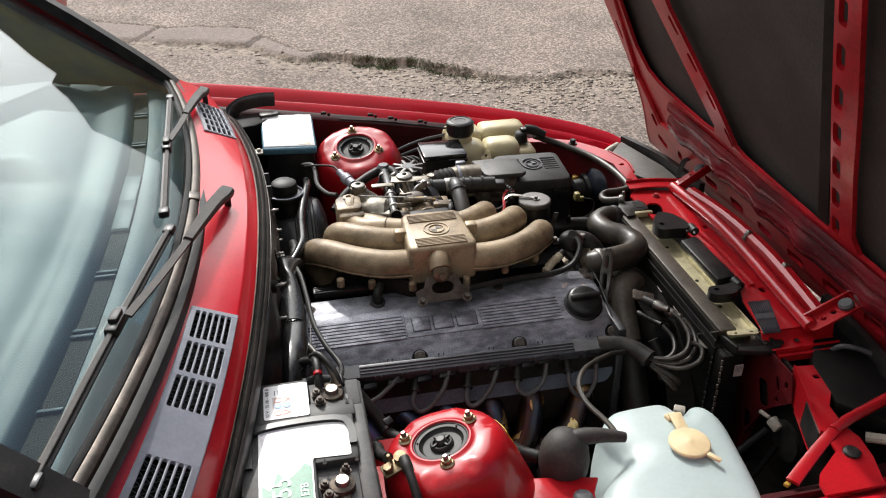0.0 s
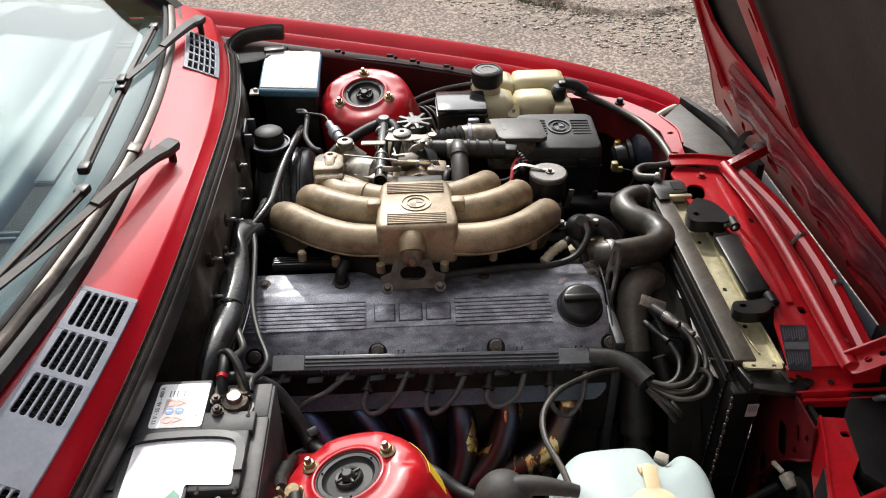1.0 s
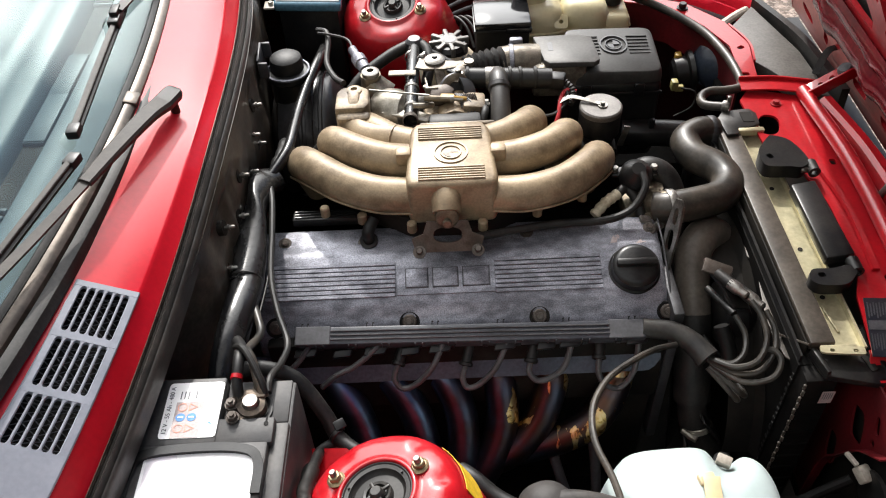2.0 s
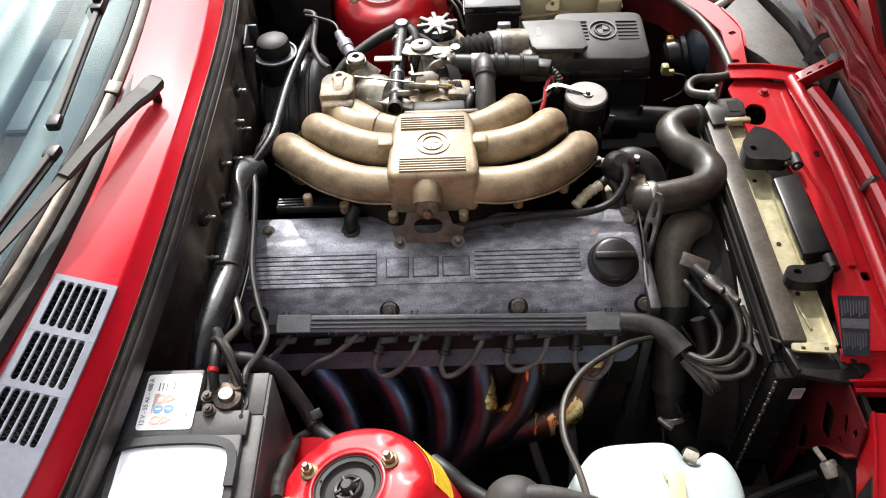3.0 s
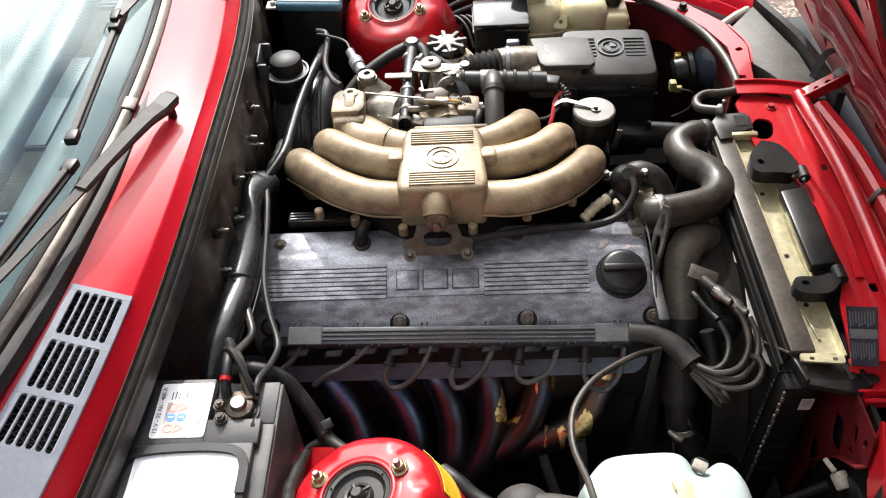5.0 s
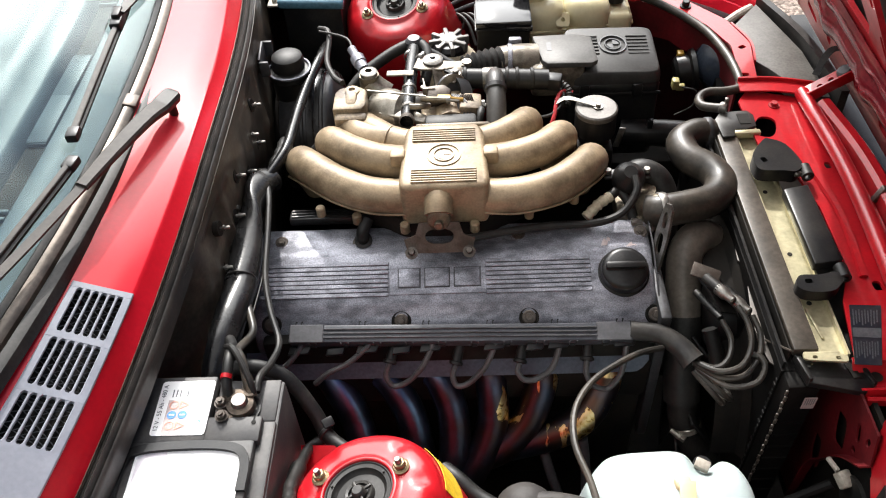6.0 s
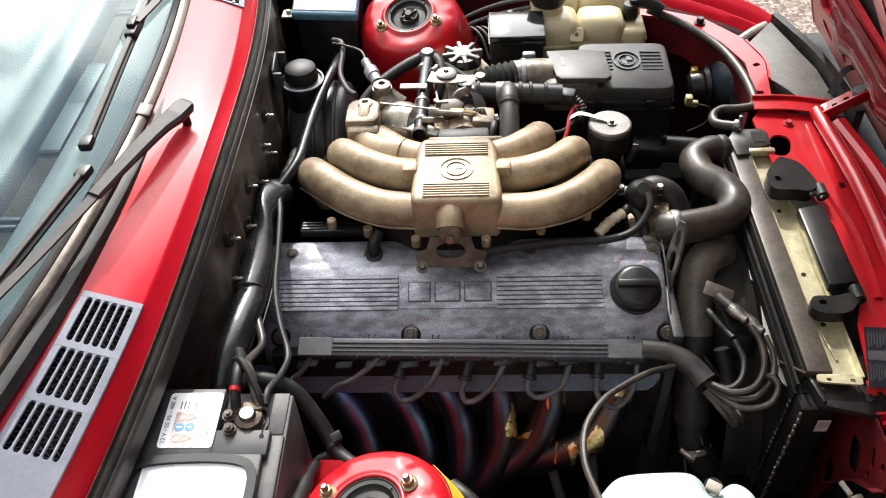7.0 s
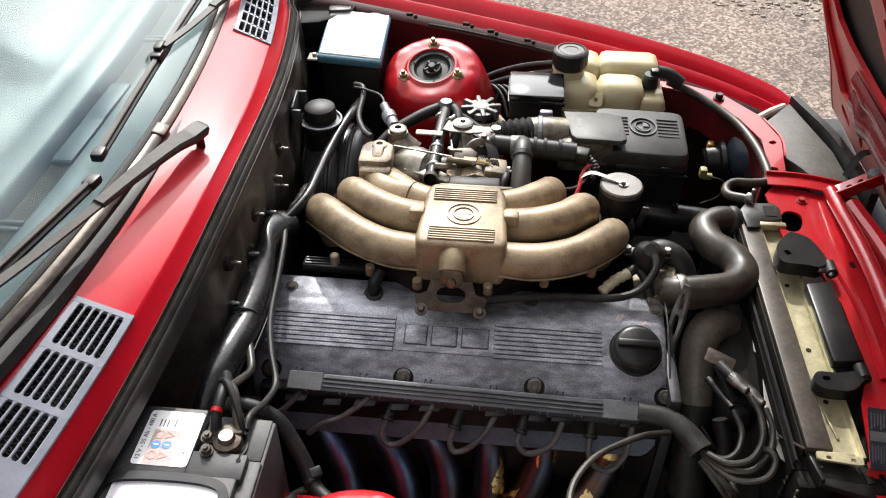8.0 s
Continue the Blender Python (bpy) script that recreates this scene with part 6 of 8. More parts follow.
linkage = part("linkage_plate", prism([(-0.036, -0.006), (-0.020, -0.012), (0.012, -0.014), (0.046, -0.006), (0.056, 0.000), (0.054, 0.010), (0.030, 0.008), (0.012, 0.012), (-0.004, 0.024), (-0.030, 0.018)], 0, 0.004, 0.001, at(0.080, 0.236, 0.826)), ALU_DULL, throttle, "cast throttle linkage")
part("linkage_roller", lathe([(0.005, 0.002), (0.010, 0.002), (0.011, 0.0), (0.017, 0), (0.017, 0.004), (0.012, 0.007), (0.005, 0.007), (0.005, 0)], at(0.076, 0.246, 0.830), 24), STEEL, linkage)
part("roller_nut", hexnut(0.0045, 0.010, at(0.076, 0.246, 0.830)), COVER_DARK, linkage)
part("linkage_ear", lathe([(0.0, 0.0), (0.008, 0.0), (0.008, 0.008), (0.0, 0.008)], at(0.131, 0.240, 0.824), 14), ALU_DULL, linkage)
part("linkage_arm", sweep([(0.080, 0.240, 0.828), (0.082, 0.226, 0.826), (0.086, 0.208, 0.812), (0.088, 0.192, 0.806)], [(-0.008, -0.003), (0.008, -0.003), (0.008, 0.003), (-0.008, 0.003)], 5, (0.2, 0, 1)), ALU_DULL, linkage)
part("linkage_bowl", prism([(-0.018, -0.022), (0.016, -0.018), (0.022, 0.002), (0.010, 0.012), (-0.016, 0.010)], 0, 0.016, 0.003, at(0.084, 0.182, 0.806, 20)), RUSTY, linkage)
part("linkage_cam", lathe([(0, -0.005), (0.026, -0.005), (0.029, 0), (0.026, 0.005), (0, 0.005)], at(0.108, 0.195, 0.805, 50, 35, 0), 26), COVER_DARK, linkage)
part("cam_edge", lathe([(0.026, 0.005), (0.028, 0.006), (0.024, 0.008), (0.016, 0.0075)], at(0.108, 0.195, 0.805, 50, 35, 0), 26), BRASS, linkage)
for k in range(5):
    part("return_spring", tube([(0.104 + 0.004 * k, 0.176 - 0.001 * k, 0.814), (0.114 + 0.004 * k, 0.160 - 0.002 * k, 0.813), (0.116 + 0.005 * k, 0.142, 0.804), (0.108 + 0.005 * k, 0.128, 0.798)], 0.0014, 6, 5), PLASTIC_GREY, linkage)
part("throttle_cable", rod((-0.026, 0.160, 0.838), (0.066, 0.150, 0.830), 0.0016, 6), STEEL, linkage)
part("link_screw", rod((0.058, 0.149, 0.826), (0.100, 0.146, 0.824), 0.0048, 10), BRASS, linkage)
part("link_tip", join(lathe([(0.0, 0), (0.0065, 0), (0.0065, 0.006), (0, 0.006)], at(0.098, 0.146, 0.824, 0, 90, 0), 12), rod((0.100, 0.146, 0.824), (0.118, 0.145, 0.822), 0.0022, 8)), STEEL, linkage)
part("mount_block", box(0.036, 0.040, 0.030, 0.004, at(0.134, 0.160, 0.798, 0, 6, 0)), CAST_GRIMY, linkage)
part("mount_screw", lathe([(0.007, 0), (0.007, 0.006), (0.004, 0.008), (0, 0.008)], at(0.152, 0.165, 0.800, 0, 90, 0), 14), STEEL, linkage)
part("throttle_cap", box(0.080, 0.026, 0.012, 0.005, at(0.104, 0.116, 0.806)), RUBBER, linkage)
part("bracket_plate", box(0.044, 0.012, 0.003, 0.001, at(0.024, 0.212, 0.832, 6, 0, -2)), ALU_DULL, linkage)
part("quadrant", sweep([(0.100, 0.226, 0.826), (0.116, 0.214, 0.824), (0.126, 0.196, 0.818), (0.130, 0.176, 0.810), (0.128, 0.160, 0.802)], [(-0.010, -0.002), (0.010, -0.002), (0.010, 0.002), (-0.010, 0.002)], 6, (0.4, 0, 1)), PLASTIC, linkage, "dark curved throttle quadrant")
part("fork", tube([(0.040, 0.135, 0.822), (0.060, 0.140, 0.818), (0.070, 0.150, 0.812)], 0.005, 10, 4), ALU, linkage)
part("hose_nipple", join(rod((0.052, 0.262, 0.820), (0.060, 0.280, 0.824), 0.005, 10), hexnut(0.007, 0.006, at(0.055, 0.268, 0.822, -60))), STEEL, linkage)
idle = part("idle_valve", tube([(0.100, 0.224, 0.812), (0.150, 0.218, 0.812), (0.200, 0.214, 0.812), (0.236, 0.212, 0.811), (0.262, 0.210, 0.810)], 0.0165, 18, 3, None, False), PLASTIC, engine, "black cylindrical idle valve")
part("band", lathe([(0.0175, -0.012), (0.0185, -0.010), (0.0185, 0.010), (0.0175, 0.012)], at(0.168, 0.2165, 0.812, 0, 90, 0), 22), STEEL, idle)
for x in (0.128, 0.196, 0.212, 0.236):
    part("ring", lathe([(0.0168, -0.003), (0.0182, -0.002), (0.0182, 0.002), (0.0168, 0.003)], at(x, 0.224 - (x - 0.1) * 0.085, 0.812, 0, 90, 0), 22), RUBBER, idle)
part("boot", tube([(0.282, 0.204, 0.806), (0.292, 0.196, 0.800), (0.294, 0.184, 0.792), (0.288, 0.172, 0.786)], 0.0065, 12, 8, lambda t: 1 + 0.14 * math.sin(t * 50)), RUBBER, idle, "corrugated cable boot")
part("plug", box(0.032, 0.024, 0.022, 0.004, at(0.268, 0.208, 0.808, 0, 0, -15)), PLASTIC, idle)
part("tee_hose", tube([(0.176, 0.214, 0.818), (0.176, 0.190, 0.822), (0.176, 0.150, 0.812), (0.174, 0.112, 0.792), (0.172, 0.098, 0.770)], 0.0155, 16, 6), SEAL, idle, "dull black tee hose")
part("tee_collar", lathe([(0.0158, -0.006), (0.0178, -0.004), (0.0178, 0.004), (0.0158, 0.006)], along((0.176, 0.176, 0.8205), (0.176, 0.150, 0.812)), 20), DRUM, idle)
part("bellows", tube([(0.128, 0.280, 0.786), (0.160, 0.290, 0.790), (0.196, 0.300, 0.790)], 0.024, 18, 14, lambda t: 1 + 0.10 * math.sin(t * 44)), RUBBER, engine, "black ribbed intake bellows")
part("plug_cable", tube([(0.272, 0.203, 0.806), (0.284, 0.190, 0.800), (0.282, 0.170, 0.792), (0.262, 0.150, 0.785), (0.235, 0.150, 0.78)], 0.0028, 8, 6), RUBBER, engine)

# springs, screws and thin pipes crowding the linkage
for k in range(7):
    part("coil_spring", lathe([(0.0105, -0.0012), (0.0120, 0.0), (0.0105, 0.0012), (0.0095, 0.0)], at(0.122 + 0.0028 * k, 0.166, 0.806, 0, 82, 12), 18), RUSTY, linkage)
part("cam_shaft", rod((0.066, 0.176, 0.806), (0.160, 0.160, 0.800), 0.0042, 10), STEEL, linkage)
part("stop_bracket", join(box(0.003, 0.030, 0.034, 0.001, at(0.062, 0.196, 0.806, 0, 0, 8)), box(0.020, 0.003, 0.020, 0.001, at(0.070, 0.182, 0.814, 10, 0, 0)), rod((0.056, 0.190, 0.818), (0.078, 0.188, 0.818), 0.0022, 8), hexnut(0.0042, 0.005, at(0.060, 0.190, 0.816))), ALU_DULL, linkage)
part("rocker", prism([(-0.004, -0.020), (0.006, -0.018), (0.012, 0.0), (0.008, 0.016), (-0.002, 0.020), (-0.010, 0.004)], 0, 0.003, 0.0008, at(0.112, 0.214, 0.824, 14, 6, -20)), ALU_DULL, linkage)
part("rocker_pin", join(lathe([(0.005, 0), (0.005, 0.006), (0.003, 0.007), (0, 0.007)], at(0.113, 0.214, 0.827), 14), lathe([(0.008, 0), (0.008, 0.0012), (0, 0.0012)], at(0.113, 0.214, 0.8265), 16)), STEEL, linkage)
part("amber_plug", join(box(0.022, 0.010, 0.009, 0.002, at(0.094, 0.160, 0.818, 0, 0, -6)), rod((0.104, 0.159, 0.818), (0.124, 0.157, 0.816), 0.003, 8)), AMBER_DARK, linkage)
part("vacuum_elbow", tube([(0.148, 0.150, 0.800), (0.152, 0.142, 0.806), (0.150, 0.128, 0.806), (0.146, 0.114, 0.796)], 0.006, 12, 5), RUBBER, linkage)
part("body_flange", join(span(0.050, 0.164, 0.098, 0.106, 0.770, 0.812, 0.003), *[hexnut(0.0055, 0.006, at(x, 0.099, z, 90)) for x in (0.058, 0.156) for z in (0.779, 0.804)]), CAST_GRIMY, linkage)
part("drain_hose", tube([(0.046, 0.318, 0.806), (0.072, 0.316, 0.800), (0.098, 0.300, 0.792), (0.128, 0.284, 0.786)], 0.0075, 12, 6), RUBBER, throttle)
part("stub_pipe", lathe([(0.0105, -0.010), (0.0120, -0.008), (0.0120, 0.004), (0.0105, 0.006)], at(0.036, 0.112, 0.812, 70), 18), RUSTY, throttle)

# canister with a round lid beside the intake
can = thing("vacuum_canister", "black canister with a round grey lid and strap", "canister", (0.334, 0.152, 0.68))
part("body", lathe([(0.0, 0.735), (0.026, 0.735), (0.028, 0.745), (0.033, 0.750), (0.033, 0.788), (0.0, 0.788)], at(0.334, 0.152, 0), 32), PLASTIC, can)
part("holder", box(0.060, 0.050, 0.050, 0.008, at(0.334, 0.148, 0.705)), SOOT_SHADE, can)
part("lid", lathe([(0.0, 0.7965), (0.031, 0.7960), (0.0335, 0.794), (0.034, 0.788), (0.033, 0.786)], at(0.334, 0.152, 0), 40), LID_GREY, can, "faded grey round lid")
part("screw", join(lathe([(0.008, 0), (0.008, 0.002), (0, 0.002)], at(0.336, 0.150, 0.7965), 14), hexnut(0.004, 0.005, at(0.336, 0.150, 0.798))), STEEL, can)
part("strap", sweep([(0.336, 0.151, 0.7985), (0.312, 0.162, 0.800), (0.288, 0.172, 0.800), (0.270, 0.168, 0.794)], [(-0.004, -0.0007), (0.004, -0.0007), (0.004, 0.0007), (-0.004, 0.0007)], 5, (0, 0, 1)), STEEL, can)
part("red_cable", tube([(0.300, 0.190, 0.797), (0.286, 0.192, 0.800), (0.275, 0.178, 0.796), (0.268, 0.150, 0.785), (0.262, 0.135, 0.775)], 0.0036, 8, 5), RED_DUSTY, can)
for x, y in ((0.298, 0.126), (0.370, 0.128)):
    part("tin_bracket", box(0.010, 0.003, 0.044, 0.001, at(x, y, 0.752, 10, 8 if x > 0.33 else -8, 0)), STEEL, can)

# thermostat housing, sensor cap and wiring at the engine's front
stat = part("thermostat_housing", join(lathe([(0.0, 0.0), (0.030, 0.0), (0.032, 0.03), (0.026, 0.05), (0.0, 0.05)], at(0.385, 0.02, 0.690), 20), box(0.060, 0.050, 0.030, 0.006, at(0.378, 0.0, 0.715)), tube([(0.385, 0.0, 0.72), (0.400, -0.02, 0.735), (0.418, -0.022, 0.742)], 0.021, 14, 4)), BRASS, engine, "stained cast thermostat housing")
part("sensor_cap", join(lathe([(0.0, 0.022), (0.010, 0.022), (0.013, 0.018), (0.020, 0.012), (0.024, 0.004), (0.024, -0.010), (0.0, -0.010)], at(0.367, 0.016, 0.765, 25, 0, 0), 30), box(0.070, 0.018, 0.006, 0.003, at(0.367, 0.030, 0.760, 10))), PLASTIC, stat, "round black sensor cap")
for x in (0.338, 0.396):
    part("sensor_bolt", hexnut(0.006, 0.008, at(x, 0.030, 0.763)), STEEL, stat)
part("sensor_hose", tube([(0.372, 0.000, 0.782), (0.372, -0.022, 0.772), (0.350, -0.045, 0.752), (0.310, -0.056, 0.744), (0.250, -0.058, 0.744), (0.190, -0.070, 0.748), (0.13, -0.086, 0.752), (0.105, -0.09, 0.755)], 0.0058, 10, 6), RUBBER, stat)
part("taped_loom", tube([(0.300, -0.035, 0.735), (0.318, -0.020, 0.745), (0.338, -0.005, 0.748)], 0.008, 12, 6, lambda t: 1 + 0.12 * math.sin(t * 28)), TAN, stat, "tan corrugated loom")
part("loom_bend", tube([(0.335, -0.008, 0.748), (0.352, 0.004, 0.750), (0.366, -0.012, 0.740), (0.372, -0.04, 0.72)], 0.0075, 12, 6), RUBBER, stat)
for k in range(4):
    part("fitting", box(0.018, 0.014, 0.016, 0.003, at(0.372 + 0.010 * k, -0.046 + 0.012 * (k % 2), 0.728 - 0.004 * k, 20 * k, 12, 30 * k)), BRASS if k % 2 else STEEL, stat)
lift = part("lifting_eye", holed([(-0.011, -0.060), (0.011, -0.060), (0.014, 0.0), (0.011, 0.040), (0.004, 0.048), (-0.006, 0.046), (-0.010, 0.030), (-0.014, 0.0)], [slot(0.001, 0.022, 0.010, 0.026, 0, 14, 0.8), slot(0.0, -0.016, 0.013, 0.034, 0, 14, 0.7)], -0.002, 0.002,
                                 frame_of((0.400, -0.090, 0.752), Vector((0.35, -0.90, 0.25)).normalized(), Vector((0.12, 0.26, 0.955)).normalized(), Vector((0.93, 0.3, -0.2)).normalized())), STEEL, engine, "bare steel lifting eye")

# exhaust pipes
header = thing("exhaust_header", "six heat-tinted steel exhaust pipes below the valve cover", "exhaust", (0.10, -0.25, 0.30))
PIPES = (
    [(-0.097, -0.202, 0.575), (-0.080, -0.218, 0.560), (-0.057, -0.232, 0.520), (-0.043, -0.251, 0.460), (-0.030, -0.255, 0.38)],
    [(-0.013, -0.205, 0.575), (0.005, -0.220, 0.560), (0.029, -0.235, 0.520), (0.041, -0.258, 0.450), (0.038, -0.26, 0.37)],
    [(0.066, -0.208, 0.575), (0.080, -0.223, 0.560), (0.095, -0.242, 0.520), (0.091, -0.278, 0.450), (0.070, -0.285, 0.37)],
    [(0.150, -0.211, 0.575), (0.153, -0.225, 0.560), (0.153, -0.248, 0.510), (0.125, -0.279, 0.450), (0.085, -0.30, 0.39)],
    [(0.229, -0.218, 0.575), (0.224, -0.231, 0.550), (0.206, -0.244, 0.510), (0.167, -0.258, 0.470), (0.119, -0.262, 0.445), (0.07, -0.26, 0.42)],
    [(0.324, -0.217, 0.575), (0.315, -0.234, 0.550), (0.289, -0.248, 0.520), (0.244, -0.250, 0.490), (0.180, -0.246, 0.455), (0.11, -0.24, 0.42)],
)
for pts in PIPES:
    pts = [(x, y + back, z) for (x, y, z), back in zip(pts, (0.026, 0.020, 0.008, 0.0, 0.0, 0.0))]
    x, y, z = pts[0]
    part("pipe", tube([(x - 0.004, y + 0.04, z + 0.004), *pts], 0.0238, 24, 8), HEAT, header)
    part("flange", box(0.060, 0.010, 0.055, 0.006, at(x - 0.004, y + 0.024, z)), SOOT_SHADE, header)
part("collector", tube([(0.02, -0.24, 0.33), (0.03, -0.23, 0.24), (-0.10, -0.21, 0.18), (-0.35, -0.2, 0.17)], 0.035, 16, 6), SOOT_SHADE, header)
tubes = thing("dipstick_tube", "two grey steel tubes beside the exhaust pipes", "pipe", (0.25, -0.26, 0.25))
part("tube", tube([(0.225, -0.245, 0.47), (0.238, -0.262, 0.42), (0.262, -0.30, 0.34), (0.27, -0.31, 0.25)], 0.008, 12, 5), PLASTIC_GREY, tubes)
part("tube", tube([(0.290, -0.245, 0.47), (0.296, -0.258, 0.42), (0.300, -0.30, 0.33), (0.30, -0.31, 0.25)], 0.008, 12, 5), PLASTIC_GREY, tubes)

# distributor plugs and ignition leads
dist = thing("distributor", "distributor with grey leads looping from metal-ended plugs", "distributor", (0.44, -0.16, 0.55))
part("body", join(lathe([(0.0, 0.0), (0.045, 0.0), (0.045, 0.03), (0.030, 0.05), (0.0, 0.05)], at(0.468, -0.150, 0.640, 0, 90, 0), 24)), PLASTIC, dist)
part("top_clip", box(0.040, 0.022, 0.006, 0.002, at(0.452, -0.146, 0.728, 15, 12, -20)), RUSTY, dist)
part("cover", loft([[(0.440 + 0.012 * k, -0.150 - 0.026 * k, 0.728 - 0.004 * k * k), (0.470 + 0.010 * k, -0.140 - 0.026 * k, 0.720 - 0.006 * k * k), (0.486 + 0.006 * k, -0.150 - 0.020 * k, 0.700 - 0.005 * k * k)] for k in range(3)], thick=0.003), PLASTIC, dist)
PLUGS = (((0.457, -0.162, 0.726), (0.480, -0.200, 0.728)), ((0.478, -0.172, 0.714), (0.500, -0.208, 0.716)), ((0.446, -0.165, 0.700), (0.462, -0.205, 0.705)))
for k, (a, b) in enumerate(PLUGS):
    a, b = Vector(a), Vector(b)
    d = (b - a).normalized()
    if k == 2:
        part("plug_sleeve", tube([a - d * 0.012, a + d * 0.030, a + d * 0.046], 0.0050, 14, 3), RUBBER, dist)
        continue
    part("plug_sleeve", tube([a - d * 0.012, a + d * 0.016], 0.0085, 14, 2), RUBBER, dist)
    part("plug_end", lathe([(0.0085, 0), (0.0085, 0.014), (0.0065, 0.018), (0.006, 0.028), (0.004, 0.030)], along(a + d * 0.012, b), 16), STEEL, dist)
LEADS = (
    [(0.482, -0.205, 0.727), (0.490, -0.228, 0.722), (0.490, -0.258, 0.712), (0.474, -0.282, 0.700), (0.448, -0.280, 0.686), (0.424, -0.254, 0.672)],
    [(0.502, -0.212, 0.715), (0.508, -0.238, 0.706), (0.500, -0.268, 0.696), (0.478, -0.288, 0.686), (0.450, -0.284, 0.678), (0.424, -0.256, 0.670)],
    [(0.464, -0.210, 0.705), (0.472, -0.236, 0.696), (0.464, -0.262, 0.688), (0.446, -0.270, 0.680), (0.424, -0.252, 0.671)],
    [(0.486, -0.262, 0.700), (0.500, -0.270, 0.702), (0.503, -0.286, 0.698), (0.488, -0.302, 0.688), (0.456, -0.296, 0.676), (0.426, -0.260, 0.667)],
    [(0.470, -0.250, 0.62), (0.472, -0.285, 0.63), (0.456, -0.290, 0.650), (0.424, -0.262, 0.665)],
    [(0.462, -0.240, 0.61), (0.464, -0.285, 0.62), (0.448, -0.290, 0.645), (0.422, -0.262, 0.663)],
)
for pts in LEADS:
    part("lead", tube(pts, 0.0040, 9, 7), HOSE, dist)
part("spare_boot", tube([(0.46, -0.19, 0.66), (0.47, -0.215, 0.63), (0.47, -0.235, 0.60)], 0.011, 12, 4), RUBBER, dist)
coil = thing("ignition_coil", "black ignition coil with a rubber boot and lead", "ignition coil", (0.165, -0.49, 0.56))
part("body", lathe([(0.026, 0.066), (0.031, 0.072), (0.036, 0.090), (0.037, 0.106), (0.034, 0.126), (0.026, 0.142), (0.014, 0.150), (0.0, 0.152)], at(0.182, -0.489, 0.604), 32), SOFT, coil, "domed dull rubber boot")
part("case", join(lathe([(0.0, -0.06), (0.024, -0.06), (0.024, 0.068), (0.0, 0.068)], at(0.182, -0.489, 0.604), 28), *[lathe([(0.024, z), (0.026, z + 0.002), (0.024, z + 0.004)], at(0.182, -0.489, 0.604), 28) for z in (0.05, 0.042, 0.034)]), RUBBER, coil)
part("boot", tube([(0.188, -0.488, 0.738), (0.206, -0.488, 0.744), (0.230, -0.490, 0.744), (0.252, -0.493, 0.741), (0.270, -0.495, 0.737)], 0.0125, 16, 5, lambda t: 1.15 - 0.55 * t), SOFT, coil)
part("lead", tube([(0.262, -0.495, 0.737), (0.256, -0.460, 0.738), (0.244, -0.410, 0.735), (0.250, -0.360, 0.728), (0.275, -0.315, 0.718), (0.310, -0.280, 0.704), (0.350, -0.250, 0.690), (0.385, -0.232, 0.676)], 0.0042, 10, 7), HOSE, coil)
part("side_hose", tube([(0.150, -0.470, 0.70), (0.128, -0.455, 0.700), (0.105, -0.435, 0.705), (0.090, -0.420, 0.70)], 0.010, 12, 5), RUBBER, coil)

# ---- radiator ----
rad = thing("radiator", "radiator with a dark top rail and fan shroud", "radiator", (0.545, -0.05, 0.25))
part("top_rail", span(0.531, 0.562, -0.285, 0.182, 0.722, 0.736, 0.002), RAIL, rad, "brown-black painted steel top rail")
part("rail_strip", span(0.5265, 0.529, -0.285, 0.182, 0.700, 0.733, 0.001), SOOT_SHADE, rad)
part("rail_strip", span(0.5215, 0.5235, -0.275, 0.170, 0.690, 0.722, 0.001), SOOT_SHADE, rad)
part("core", span(0.5165, 0.556, -0.300, 0.190, 0.28, 0.712), MATT_BLACK, rad)
fins = [span(0.5155, 0.5175, -0.300, -0.296 + 0.002 * (k % 2), 0.40 + 0.011 * k, 0.406 + 0.011 * k) for k in range(27)]
part("core_fins", join(*fins), RUBBER, rad)
part("side_tank", join(span(0.519, 0.560, -0.325, -0.297, 0.28, 0.711, 0.004), *[span(0.524, 0.556, -0.3275, -0.324, 0.42 + 0.03 * k, 0.423 + 0.03 * k) for k in range(8)]), MATT_BLACK, rad, "black moulded tank with ribs")
for k in range(22):
    part("tank_crimp", box(0.004, 0.0035, 0.010, 0.0012, at(0.5190 + 0.0012 * (k % 2), -0.3252, 0.70 - 0.013 * k, 0, 0, 25 * (-1) ** k)), RAIL, rad)
side_label = part("side_label", span(0.543, 0.559, -0.3282, -0.3276, 0.668, 0.692), PINK_INK, rad, "small pale label")
for k in range(5):
    part("label_bar", span(0.545 + 0.0026 * k, 0.5462 + 0.0026 * k, -0.3286, -0.3283, 0.678 - 0.002 * (k % 2), 0.690), INK, side_label)
part("side_tank", join(span(0.505, 0.560, 0.188, 0.215, 0.28, 0.715, 0.006)), PLASTIC, rad)
part("end_cap", join(prism([(0.532, -0.285), (0.612, -0.292), (0.622, -0.330), (0.604, -0.342), (0.540, -0.325)], 0.712, 0.722, 0.002), prism([(0.532, -0.286), (0.540, -0.287), (0.546, -0.324), (0.540, -0.325)], 0.716, 0.729, 0.002), prism([(0.606, -0.292), (0.612, -0.292), (0.622, -0.330), (0.616, -0.332)], 0.716, 0.7255, 0.0015)), PLASTIC, rad, "black moulded end bracket with a slot")
# slot drawn as a black patch, shade without an opening
part("end_slot_shade", box(0.010, 0.024, 0.0012, 0, at(0.5985, -0.309, 0.7225, 0, 0, 12)), SOOT_SHADE, rad)
